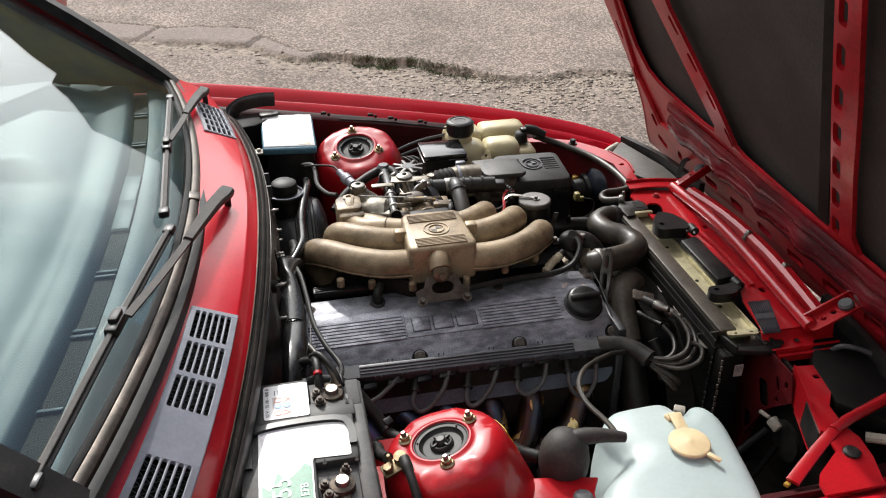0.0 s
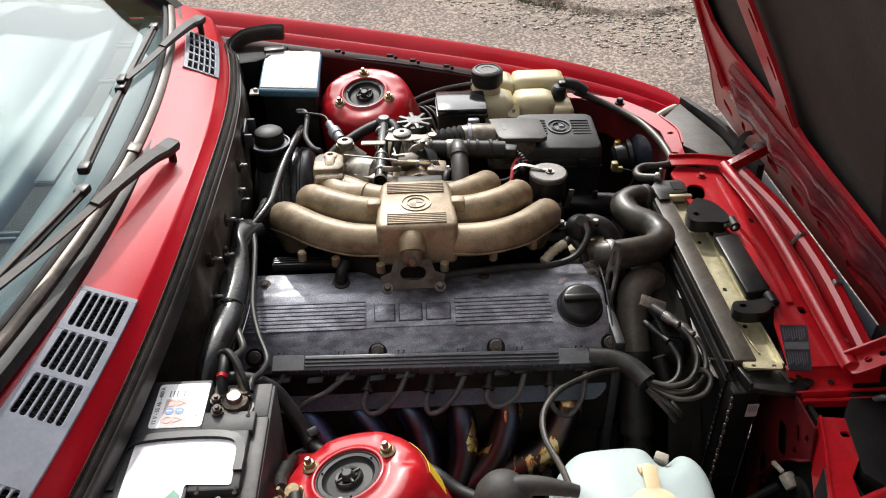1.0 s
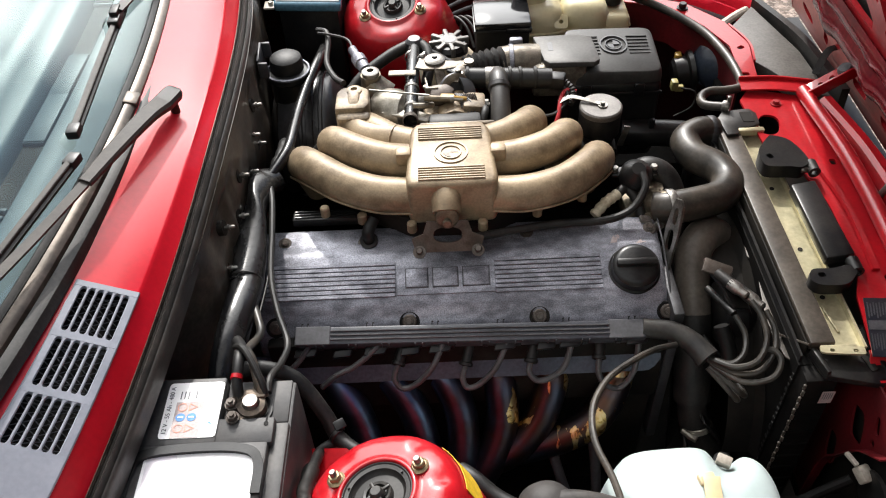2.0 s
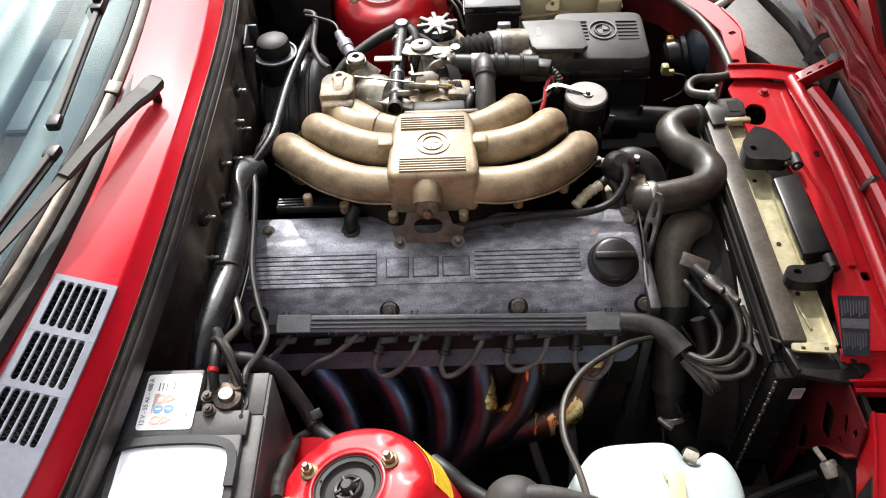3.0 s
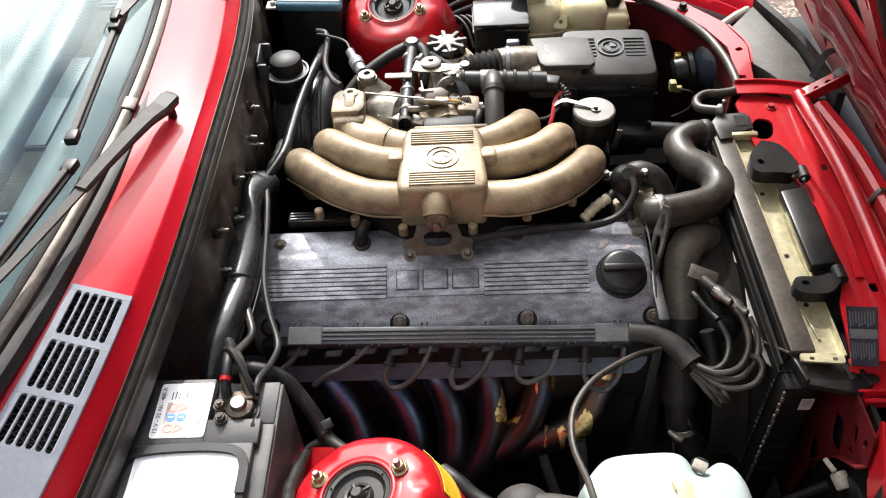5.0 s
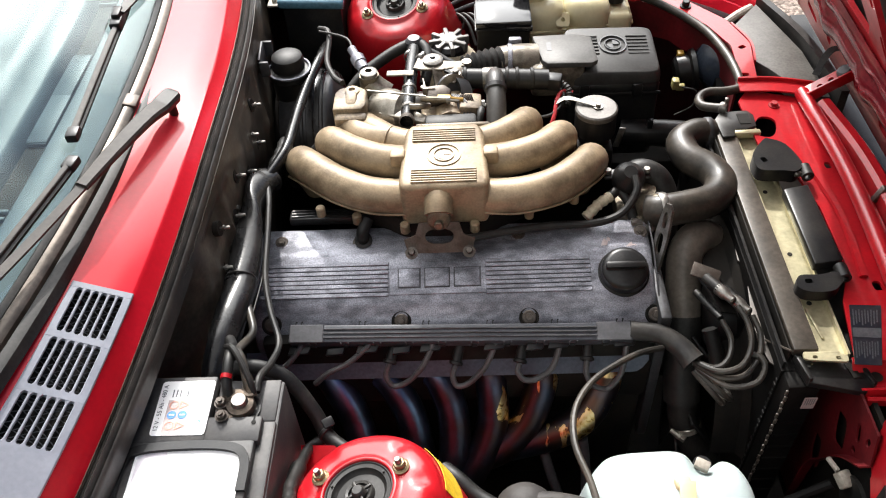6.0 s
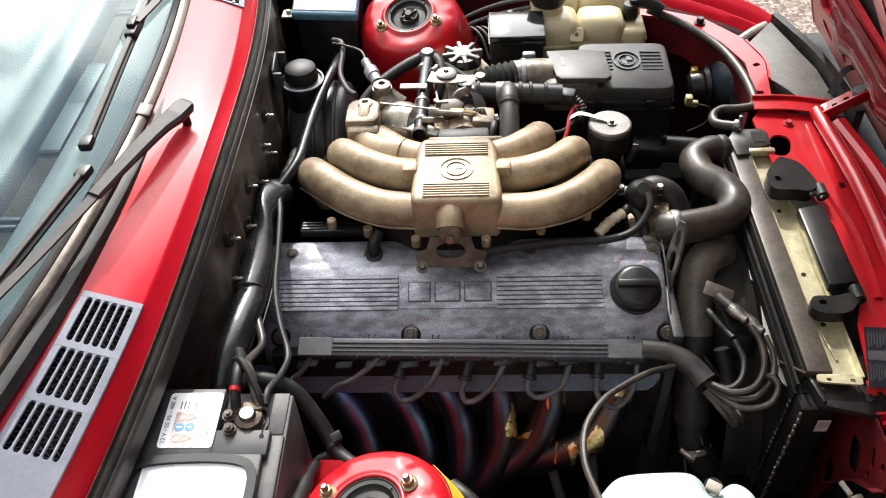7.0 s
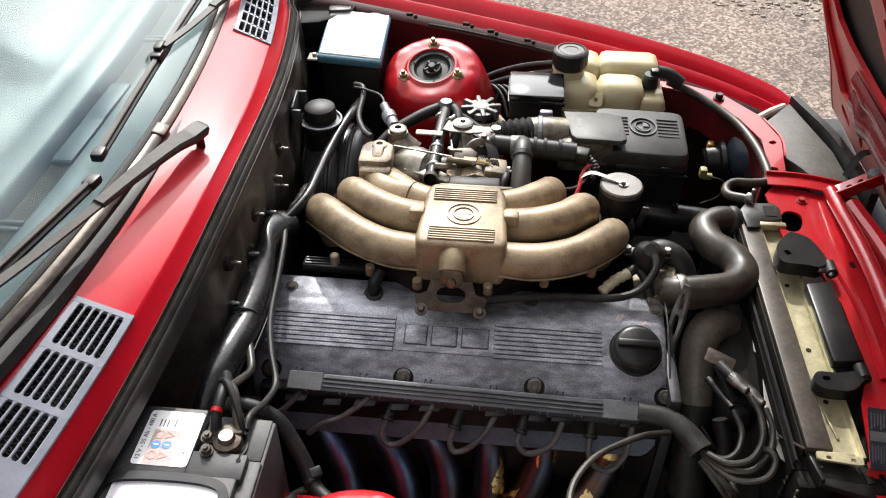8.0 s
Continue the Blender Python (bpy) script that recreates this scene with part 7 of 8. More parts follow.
part("tray", join(span(0.562, 0.600, -0.290, 0.178, 0.718, 0.722), span(0.562, 0.565, -0.290, 0.178, 0.716, 0.731), span(0.597, 0.600, -0.290, 0.178, 0.716, 0.731)), ZINC, rad, "yellow-zinc steel tray")
part("tray_rib", box(0.004, 0.050, 0.003, 0.001, at(0.574, -0.235, 0.7235, 0, 0, 8)), ZINC, rad)
# black dots on the tray paint the shade of its holes
for y in (0.02, -0.11, -0.20):
    part("tray_hole_shade", lathe([(0.0035, 0), (0.0035, 0.001), (0, 0.001)], at(0.578, y, 0.7222), 10), SOOT_SHADE, rad)
part("tray_clip", join(holed(slot(0.566, -0.297, 0.054, 0.0125, -6, 20, 0.35), [slot(0.553, -0.297, 0.006, 0.005), slot(0.581, -0.299, 0.006, 0.005)], 0.733, 0.736), span(0.548, 0.586, -0.292, -0.288, 0.720, 0.735, 0.001)), ZINC, rad, "bent zinc clip with two holes")
part("tray_end", prism([(0.537, 0.132), (0.534, 0.178), (0.546, 0.196), (0.590, 0.199), (0.598, 0.186), (0.596, 0.158), (0.578, 0.150), (0.560, 0.150), (0.556, 0.134)], 0.737, 0.742, 0.001), PLASTIC_DUSTY, rad, "black steel end bracket")
# black patch in place of a cut slot, for its shade
part("end_slot_shade", box(0.018, 0.026, 0.0012, 0, at(0.580, 0.176, 0.7424)), SOOT_SHADE, rad)
part("end_lip", box(0.052, 0.010, 0.012, 0.002, at(0.574, 0.146, 0.735)), ZINC, rad)
part("deflector", prism([(0.591, -0.004), (0.630, 0.004), (0.632, -0.150), (0.591, -0.156)], 0.735, 0.752, 0.004), PLASTIC, rad, "long black plastic box on the tray")
def rounded(pts):
    """An outline with its corners rounded off."""
    ps = [Vector((*p, 0)) for p in pts]
    return [(q.x, q.y) for q in spline([*ps, ps[0]], 4)[:-1]]


b1 = part("rubber_mount", holed(rounded([(0.559, 0.048), (0.564, 0.068), (0.586, 0.097), (0.596, 0.099), (0.617, 0.084), (0.629, 0.040), (0.616, 0.022), (0.598, 0.024), (0.565, 0.028)]), [slot(0.575, 0.050, 0.009, 0.011, 20)], 0.740, 0.762), PLASTIC, rad, "black mount bracket with a hole")
b2 = part("rubber_mount", holed(rounded([(0.558, -0.184), (0.567, -0.175), (0.592, -0.175), (0.616, -0.171), (0.622, -0.181), (0.608, -0.199), (0.594, -0.205), (0.570, -0.204), (0.558, -0.196)]), [slot(0.574, -0.186, 0.010, 0.008, 0)], 0.734, 0.752), PLASTIC, rad, "black mount bracket with a hole")
for b, x, y, z in ((b1, 0.632, 0.026, 0.755), (b2, 0.625, -0.168, 0.746)):
    part("buffer", lathe([(0.005, -0.012), (0.009, -0.011), (0.009, 0.011), (0.005, 0.012)], at(x, y, z, 90), 16), RUBBER, b)
    part("buffer_bolt", hexnut(0.005, 0.010, at(x - 0.008, y - 0.004, z, 0, -90, 0)), STEEL, b)
shroud = []
for k in range(25):
    a = radians(8 + 164 * k / 24)
    y, z = -0.06 + 0.225 * math.cos(a), 0.455 + 0.225 * math.sin(a)
    y2, z2 = -0.06 + 0.240 * math.cos(a), 0.455 + 0.240 * math.sin(a)
    shroud.append([(0.470, y, z), (0.490, y, z), (0.508, y, z), (0.518, y2, z2)])
part("fan_shroud", loft(shroud, thick=0.003), SOOT_SHADE, rad, "dusty black fan shroud ring")
part("shroud_plate", prism([(0.19, 0.724), (-0.295, 0.724), (-0.295, 0.62), (-0.225, 0.625), (-0.14, 0.68), (-0.06, 0.697), (0.02, 0.68), (0.105, 0.625), (0.19, 0.60)], 0, 0.003, 0, frame_of((0.518, 0, 0), Vector((0, 1, 0)), Vector((0, 0, 1)), Vector((1, 0, 0)))), PLASTIC, rad)
part("shroud_wing", prism([(0.527, 0.065), (0.520, 0.0), (0.519, -0.048), (0.514, -0.094), (0.522, -0.106), (0.508, -0.199), (0.506, -0.240), (0.512, -0.275), (0.526, -0.290)], 0.694, 0.697, 0.0008), RAIL, rad, "dusty brown-grey sloping plate")
part("shroud_lip", rod((0.5265, -0.289, 0.738), (0.5150, -0.2420, 0.700), 0.0016, 6), RAIL, rad)
part("neck", lathe([(0.022, 0), (0.024, 0.004), (0.022, 0.03), (0, 0.03)], at(0.545, 0.166, 0.715, 0, -90, 0), 20), PLASTIC, rad)
part("neck_clamp", lathe([(0.0265, -0.006), (0.0275, -0.004), (0.0275, 0.004), (0.0265, 0.006)], at(0.522, 0.166, 0.722, 0, 90, 0), 24), COVER_DARK, rad)
fan = thing("cooling_fan", "black plastic cooling fan behind the radiator", "fan", (0.47, -0.06, 0.40))
part("hub", lathe([(0.0, -0.03), (0.05, -0.03), (0.05, 0.02), (0.0, 0.02)], at(0.465, -0.06, 0.45, 0, 90, 0), 24), SOOT_SHADE, fan)
for k in range(9):
    part("blade", box(0.004, 0.055, 0.150, 0.001, at(0.465, -0.06, 0.45) @ at(0, 0, 0, 40 * k) @ at(0, 0, 0.12, 0, 0, 35)), PLASTIC, fan)

# ---- hoses ----
top_hose = thing("radiator_hose", "dusty black upper radiator hose bent in an S", "hose", (0.47, 0.07, 0.70))
part("hose", tube([(0.528, 0.166, 0.722), (0.500, 0.160, 0.728), (0.474, 0.138, 0.728), (0.478, 0.100, 0.728), (0.506, 0.070, 0.728), (0.514, 0.035, 0.728), (0.492, -0.002, 0.732), (0.450, -0.022, 0.738), (0.415, -0.028, 0.738), (0.395, -0.02, 0.730)], 0.0245, 22, 8), HOSE, top_hose)
part("clamp", lathe([(0.0255, -0.006), (0.0265, -0.004), (0.0265, 0.004), (0.0255, 0.006)], along((0.412, -0.027, 0.738), (0.45, -0.022, 0.738)), 24), STEEL, top_hose)
low_hose = thing("water_pipe", "dusty grey pipe dropping in front of the valve cover", "hose", (0.43, -0.14, 0.40))
# dusty upper length, its colour lightened for the light on top
part("pipe", tube([(0.514, -0.008, 0.630), (0.492, -0.022, 0.670), (0.466, -0.042, 0.690), (0.448, -0.064, 0.680), (0.444, -0.092, 0.650), (0.4435, -0.118, 0.622), (0.443, -0.138, 0.599)], 0.0262, 22, 8), DUSTY_PIPE, low_hose, "dusty elbow, lightened for its lit top")
# black length added to put the lower pipe's shade into the colour
part("sleeve", tube([(0.4433, -0.126, 0.613), (0.443, -0.140, 0.597), (0.4425, -0.152, 0.580), (0.442, -0.169, 0.556), (0.442, -0.205, 0.505)], 0.0270, 22, 8), RUBBER, low_hose)
part("lower_hose", tube([(0.442, -0.200, 0.512), (0.446, -0.220, 0.475), (0.462, -0.236, 0.440), (0.49, -0.245, 0.40)], 0.022, 18, 6), RUBBER, low_hose)
part("clamp", lathe([(0.0225, -0.005), (0.0240, -0.004), (0.0240, 0.004), (0.0225, 0.005)], along((0.449, -0.229, 0.470), (0.456, -0.246, 0.440)), 24), ALU, low_hose, "bright worm-drive clamp")
part("clamp_screw", join(rod((0.424, -0.240, 0.478), (0.436, -0.252, 0.476), 0.0045, 8), box(0.014, 0.010, 0.008, 0.001, at(0.438, -0.250, 0.474, 0, 0, -40))), ALU, low_hose)
side_hose = thing("coolant_hose", "black hose curving down beside the thermostat", "hose", (0.41, 0.05, 0.60))
part("hose", tube([(0.372, 0.050, 0.735), (0.395, 0.052, 0.745), (0.420, 0.040, 0.735), (0.432, 0.020, 0.700), (0.432, 0.0, 0.62)], 0.020, 16, 6), RUBBER, side_hose)
over = thing("overflow_hose", "worn dark grey hose from the coolant tank to the radiator", "hose", (0.55, 0.35, 0.70))
part("hose", tube([(0.455, 0.540, 0.770), (0.500, 0.535, 0.752), (0.545, 0.500, 0.742), (0.580, 0.445, 0.738), (0.598, 0.370, 0.738), (0.602, 0.300, 0.738), (0.596, 0.268, 0.738), (0.570, 0.262, 0.736), (0.542, 0.262, 0.735), (0.524, 0.246, 0.735), (0.524, 0.222, 0.737), (0.548, 0.204, 0.744)], 0.0078, 14, 7), HOSE, over)
part("clamp", join(lathe([(0.0088, -0.006), (0.0098, -0.004), (0.0098, 0.004), (0.0088, 0.006)], at(0.552, 0.202, 0.746, 0, 90, -30), 18), box(0.006, 0.006, 0.016, 0.001, at(0.556, 0.204, 0.756))), STEEL, over)
part("sleeve", tube([(0.432, 0.548, 0.786), (0.455, 0.546, 0.782), (0.480, 0.538, 0.768)], 0.0125, 14, 5), RUBBER, over)

# ---- battery ----
bat = thing("battery", "charcoal car battery with white labels and corroded terminals", "battery", (-0.178, -0.47, 0.62))
BX0, BX1, BY0, BY1, BZ = -0.262, -0.092, -0.598, -0.352, 0.808
part("case", span(BX0, BX1, BY0, BY1, 0.62, BZ - 0.014, 0.004), BATTERY, bat)
part("lid", join(span(BX0 + 0.002, -0.168, -0.440, BY1 - 0.001, BZ - 0.016, BZ, 0.003), span(BX0 + 0.001, -0.168, -0.598, -0.436, BZ - 0.016, BZ - 0.001, 0.003), span(-0.169, -0.112, -0.524, -0.437, BZ - 0.016, BZ - 0.001, 0.003), span(-0.170, -0.108, -0.440, -0.408, BZ - 0.016, BZ - 0.001, 0.002)), BATTERY, bat)
part("terminal_well", span(-0.168, -0.112, -0.598, -0.524, BZ - 0.024, BZ - 0.019, 0.001), PLASTIC, bat, "black terminal recess")
# vents are flat black marks that paint the shade inside them
for x, y in ((-0.1563, -0.4085), (-0.1166, -0.4135), (-0.1569, -0.5240), (-0.1160, -0.5260)):
    part("vent_hole_shade", join(lathe([(0.0026, 0), (0.0026, 0.0006), (0, 0.0006)], at(x, y - 0.003, BZ - 0.0008), 12), box(0.0018, 0.007, 0.0006, 0, at(x, y + 0.002, BZ - 0.0004))), SOOT_SHADE, bat)
part("handle", sweep([(-0.252, -0.520, BZ), (-0.252, -0.475, BZ + 0.001), (-0.240, -0.452, BZ + 0.002), (-0.180, -0.446, BZ + 0.002), (-0.132, -0.450, BZ + 0.002), (-0.118, -0.466, BZ + 0.001), (-0.117, -0.500, BZ)], [(-0.005, -0.003), (0.005, -0.003), (0.005, 0.003), (-0.005, 0.003)], 6, (0, 0, 1)), PLASTIC, bat, "folded black carrying handle")
label = part("label", prism(slot(-0.200, -0.396, 0.062, 0.072, 0, 24, 0.12), BZ + 0.0004, BZ + 0.0008), PAPER, bat, "white label with printed rating and symbols")
words("rating_text", "12 V - 55 Ah - 480 A", 0.0072, at(-0.2255, -0.396, BZ + 0.0012, 0, 0, 90), INK, label)
part("tint", span(-0.2185, -0.188, -0.4315, -0.386, BZ + 0.0008, BZ + 0.001), PINK_INK, label)
for k in range(3):
    part("print_bar", span(-0.216 + 0.0042 * k, -0.2146 + 0.0042 * k, -0.382, -0.372, BZ + 0.0009, BZ + 0.0012), INK, label)
part("print_bar", span(-0.199, -0.1976, -0.382, -0.372, BZ + 0.0009, BZ + 0.0012), INK, label)
for k, y in enumerate((-0.393, -0.406, -0.420)):
    for c, x in enumerate((-0.211, -0.199)):
        m = at(x, y, BZ + 0.0012)
        if k == 1:
            part("symbol", lathe([(0.0052, 0), (0.0052, 0.0003), (0, 0.0003)], m, 20), BLUE_INK, label)
            part("symbol_bar", box(0.006, 0.0016, 0.0003, 0, m @ at(0, 0, 0.0005)), PAPER, label)
        elif c == 0:
            part("symbol", lathe([(0.0054, 0), (0.0054, 0.0003), (0.0044, 0.0003), (0.0044, 0)], m, 20), RED_INK, label)
        else:
            part("symbol", holed([(-0.005, -0.0055), (-0.005, 0.0055), (0.0055, 0.0)], [[(-0.0038, -0.0036), (-0.0038, 0.0036), (0.0034, 0)]], 0, 0.0003, m), RED_INK, label)
part("check_mark", box(0.0045, 0.0016, 0.0003, 0, at(-0.178, -0.414, BZ + 0.001, 0, 0, -40)), BLUE_INK, label)
big_label = part("label", prism([(-0.236, -0.446), (-0.230, -0.444), (-0.124, -0.447), (-0.1205, -0.451), (-0.1215, -0.516), (-0.124, -0.5185), (-0.170, -0.5155), (-0.1715, -0.519), (-0.1730, -0.592), (-0.238, -0.592), (-0.240, -0.588), (-0.239, -0.450)], BZ - 0.0002, BZ + 0.0003), PAPER, bat, "large white and green label")
part("green_field", prism([(-0.236, -0.590), (-0.236, -0.552), (-0.226, -0.562), (-0.216, -0.532), (-0.206, -0.548), (-0.192, -0.536), (-0.182, -0.522), (-0.1735, -0.530), (-0.1745, -0.590)], BZ + 0.0003, BZ + 0.0006), GREEN_INK, big_label)
words("capacity_text", "55", 0.034, at(-0.211, -0.560, BZ + 0.0012, 0, 0, 90), PAPER, big_label)
words("grade_text", "EFB", 0.014, at(-0.184, -0.568, BZ + 0.0012, 0, 0, 90), PAPER, big_label)
part("tint", prism([(-0.236, -0.452), (-0.206, -0.450), (-0.198, -0.474), (-0.204, -0.500), (-0.190, -0.518), (-0.206, -0.524), (-0.236, -0.520)], BZ + 0.0003, BZ + 0.0005), LILAC, big_label)
part("brand_bar", prism([(-0.232, -0.534), (-0.212, -0.526), (-0.205, -0.506), (-0.214, -0.500), (-0.228, -0.508)], BZ + 0.0005, BZ + 0.0007), PALE_GREEN, big_label)
for k in range(7):
    for x, long in ((-0.190, 0.0030), (-0.178, 0.0055), (-0.166, 0.0026)):
        part("print_bar", span(x, x + long, -0.506 + 0.005 * k, -0.5042 + 0.005 * k, BZ + 0.0003, BZ + 0.0006), FADED_INK, big_label)
part("recess", span(-0.168, -0.096, -0.408, -0.352, BZ - 0.022, BZ - 0.012, 0.002), BATTERY, bat)
part("post_ring", lathe([(0.0215, 0.0), (0.0215, 0.003), (0.0165, 0.003), (0.0165, 0.0)], at(-0.1355, -0.393, BZ - 0.012), 28), PLASTIC, bat)
part("shoulder", span(-0.116, -0.094, -0.597, -0.409, BZ - 0.020, BZ - 0.010, 0.003), BATTERY, bat)


def terminal(x, y, z):
    t = part("terminal", lathe([(0.016, -0.004), (0.016, 0.002), (0.010, 0.003), (0.009, 0.020), (0.008, 0.022), (0, 0.022)], at(x, y, z), 24), STEEL, bat, "worn lead terminal post")
    part("clamp_ring", lathe([(0.0098, 0.003), (0.0160, 0.004), (0.0165, 0.008), (0.0155, 0.014), (0.0098, 0.016)], at(x, y, z), 20, 0.05), CORRODED, t, "corroded brass clamp")
    part("clamp_jaw", join(box(0.018, 0.013, 0.010, 0.003, at(x - 0.019, y + 0.001, z + 0.009, 0, 0, 8)), box(0.013, 0.018, 0.010, 0.003, at(x + 0.004, y + 0.019, z + 0.009, 0, 0, -10)), box(0.020, 0.012, 0.007, 0.002, at(x - 0.014, y - 0.014, z + 0.008, 0, 0, 28)), box(0.012, 0.014, 0.006, 0.002, at(x + 0.003, y - 0.018, z + 0.006, 0, 0, -8))), CORRODED, t)
    for dx, dy, up in ((-0.022, 0.001, 4), (0.006, 0.021, 10), (-0.018, -0.016, -6)):
        nut = at(x + dx, y + dy, z + 0.013, up, -up, 20 * up)
        part("clamp_nut", join(lathe([(0.0, 0.0), (0.0075, 0.0), (0.0075, 0.0014), (0.0, 0.0014)], nut, 14), hexnut(0.0062, 0.006, nut @ at(0, 0, 0.001)), lathe([(0.0028, -0.009), (0.0028, 0.0105), (0, 0.0105)], nut, 8)), RUSTY, t)


terminal(-0.1355, -0.393, BZ - 0.012)
terminal(-0.138, -0.562, BZ - 0.019)
cable = thing("battery_cable", "black battery cables with a red mark", "cable", (-0.15, -0.37, 0.80))
part("lead", tube([(-0.1505, -0.384, 0.808), (-0.152, -0.374, 0.820), (-0.152, -0.355, 0.828), (-0.154, -0.335, 0.826), (-0.160, -0.310, 0.808), (-0.172, -0.285, 0.788)], 0.0065, 12, 5), RUBBER, cable)
part("red_mark", tube([(-0.1522, -0.370, 0.8250), (-0.152, -0.365, 0.8260)], 0.0068, 12, 2), RED_IN, cable)
part("lead", tube([(-0.126, -0.378, 0.808), (-0.130, -0.368, 0.820), (-0.138, -0.345, 0.826), (-0.146, -0.330, 0.824), (-0.152, -0.305, 0.800), (-0.148, -0.268, 0.780), (-0.158, -0.235, 0.776), (-0.172, -0.200, 0.772), (-0.184, -0.165, 0.765)], 0.0052, 12, 5), HOSE, cable)
part("lead", tube([(-0.122, -0.380, 0.810), (-0.126, -0.370, 0.822), (-0.136, -0.352, 0.832), (-0.148, -0.335, 0.836), (-0.160, -0.325, 0.826)], 0.004, 10, 5), RUBBER, cable)
part("cable_lug", join(*[tube([a, b], 0.0062, 12, 2) for a, b in (((-0.151, -0.387, 0.806), (-0.152, -0.372, 0.8215)), ((-0.124, -0.382, 0.806), (-0.1295, -0.366, 0.821)))], box(0.034, 0.012, 0.005, 0.0015, at(-0.138, -0.381, 0.811, 0, 0, 4))), CORRODED, cable, "corroded cable lugs")
part("lead", tube([(-0.120, -0.376, 0.806), (-0.120, -0.355, 0.806), (-0.116, -0.318, 0.784), (-0.116, -0.275, 0.768), (-0.134, -0.225, 0.770), (-0.148, -0.17, 0.776), (-0.154, -0.10, 0.784), (-0.160, -0.04, 0.790), (-0.168, 0.0, 0.788)], 0.0042, 10, 6), RUBBER, cable)
starter = thing("starter_cable", "thick black cable passing behind the battery", "cable", (-0.08, -0.36, 0.68))
part("lead", tube([(-0.175, -0.318, 0.770), (-0.145, -0.312, 0.768), (-0.105, -0.318, 0.752), (-0.072, -0.345, 0.715), (-0.055, -0.368, 0.694), (-0.022, -0.392, 0.690), (0.02, -0.41, 0.68)], 0.0095, 14, 6), RUBBER, starter)
part("tie", join(lathe([(0.0105, -0.003), (0.0115, -0.002), (0.0115, 0.002), (0.0105, 0.003)], along((-0.058, -0.364, 0.697), (-0.03, -0.388, 0.690)), 18), box(0.014, 0.012, 0.004, 0.001, at(-0.054, -0.358, 0.710, 20, 0, 30))), PLASTIC, starter)
part("branch", tube([(-0.050, -0.366, 0.692), (-0.066, -0.370, 0.686), (-0.078, -0.382, 0.690), (-0.0795, -0.405, 0.706), (-0.080, -0.430, 0.725), (-0.0803, -0.4606, 0.745), (-0.074, -0.497, 0.770)], 0.0068, 12, 6), RUBBER, starter)
LUG = at(-0.0645, -0.514, 0.7705, 4, -16, 14)
part("lug", join(box(0.040, 0.022, 0.004, 0.001, LUG), hexnut(0.0075, 0.008, LUG @ at(-0.011, -0.002, 0.003)), lathe([(0.0100, 0.002), (0.0100, 0.004), (0.0085, 0.006), (0.0085, 0.012), (0.0, 0.012)], LUG @ at(0.010, 0.003, 0), 16), rod(tuple(LUG @ Vector((-0.003, 0.008, 0.0))), tuple(LUG @ Vector((-0.003, 0.008, 0.018))), 0.0024, 8)), GOLD, starter, "brass cable lug on the tower")
part("sleeve", tube([(-0.080, -0.425, 0.722), (-0.0803, -0.4606, 0.745), (-0.077, -0.482, 0.760), (-0.073, -0.500, 0.774)], 0.0088, 14, 6, lambda t: 1.1 - 0.35 * t + 0.06 * math.sin(t * 20)), RUBBER, starter)
part("ground_lead", tube([(-0.054, -0.518, 0.785), (-0.052, -0.535, 0.784), (-0.048, -0.560, 0.775), (-0.040, -0.60, 0.74)], 0.0068, 12, 4, lambda t: 1.15 if t < 0.4 else 0.9), RUBBER, starter)
tray = thing("battery_shelf", "red steel shelf carrying the battery", "shelf", (-0.17, -0.47, 0.60))
part("shelf", span(-0.275, -0.030, -0.61, -0.345, 0.612, 0.619, 0.002), RED_DUSTY, tray)
part("flap", prism([(0, 0), (0.05, -0.006), (0.045, -0.05), (0.004, -0.04)], 0, 0.003, 0, at(-0.088, -0.378, 0.690, 20, -10, 0)), RED_IN, tray)
part("tag", box(0.003, 0.045, 0.040, 0.001, at(-0.083, -0.455, 0.665)), DIRTY_WHITE, tray)

# ---- washer bottle ----
wash = thing("washer_bottle", "milky white washer bottle with an amber cap", "washer bottle", (0.31, -0.56, 0.50))


def bottle():
    out = [(0.222, -0.532), (0.227, -0.500), (0.244, -0.455), (0.260, -0.428), (0.287, -0.402), (0.337, -0.396), (0.378, -0.397), (0.393, -0.407), (0.404, -0.412), (0.424, -0.408), (0.442, -0.425), (0.450, -0.460), (0.444, -0.520), (0.428, -0.62), (0.400, -0.68), (0.235, -0.68), (0.196, -0.62), (0.203, -0.568)]
    path = [Vector((x, y, 0)) for x, y in out]
    ring_ = spline([*path, path[0]], 6)[:-1]
    c = Vector((0.335, -0.540, 0))
    rows = []
    for k, z in ((0.93, 0.44), (1.0, 0.50), (1.02, 0.60), (1.018, 0.645), (1.002, 0.670), (0.985, 0.685), (0.965, 0.6955), (0.935, 0.7035), (0.90, 0.7085), (0.85, 0.7135), (0.78, 0.7175), (0.68, 0.7210), (0.55, 0.7235), (0.40, 0.7250), (0.25, 0.7258), (0.12, 0.7262)):
        row = []
        for p in ring_:
            x, y = c.x + (p.x - c.x) * k, c.y + (p.y - c.y) * k
            # a waist on the coil's side, and a saddle for the pump plug
            high = min(1.0, max(0.0, (z - 0.655) / 0.05))
            x += 0.034 * high * math.exp(-((y + 0.508) / 0.034) ** 2) * max(0.0, min(1.0, (0.335 - x) / 0.06))
            dip = 0.022 * min(1.0, max(0.0, (z - 0.60) / 0.08)) * math.exp(-((x - 0.398) / 0.019) ** 2) * min(1.0, max(0.0, (y + 0.462) / 0.035))
            row.append((x, y, z - dip))
        rows.append(row)
    bm = loft(rows, close=True)
    bm.verts.ensure_lookup_table()
    n = len(ring_)
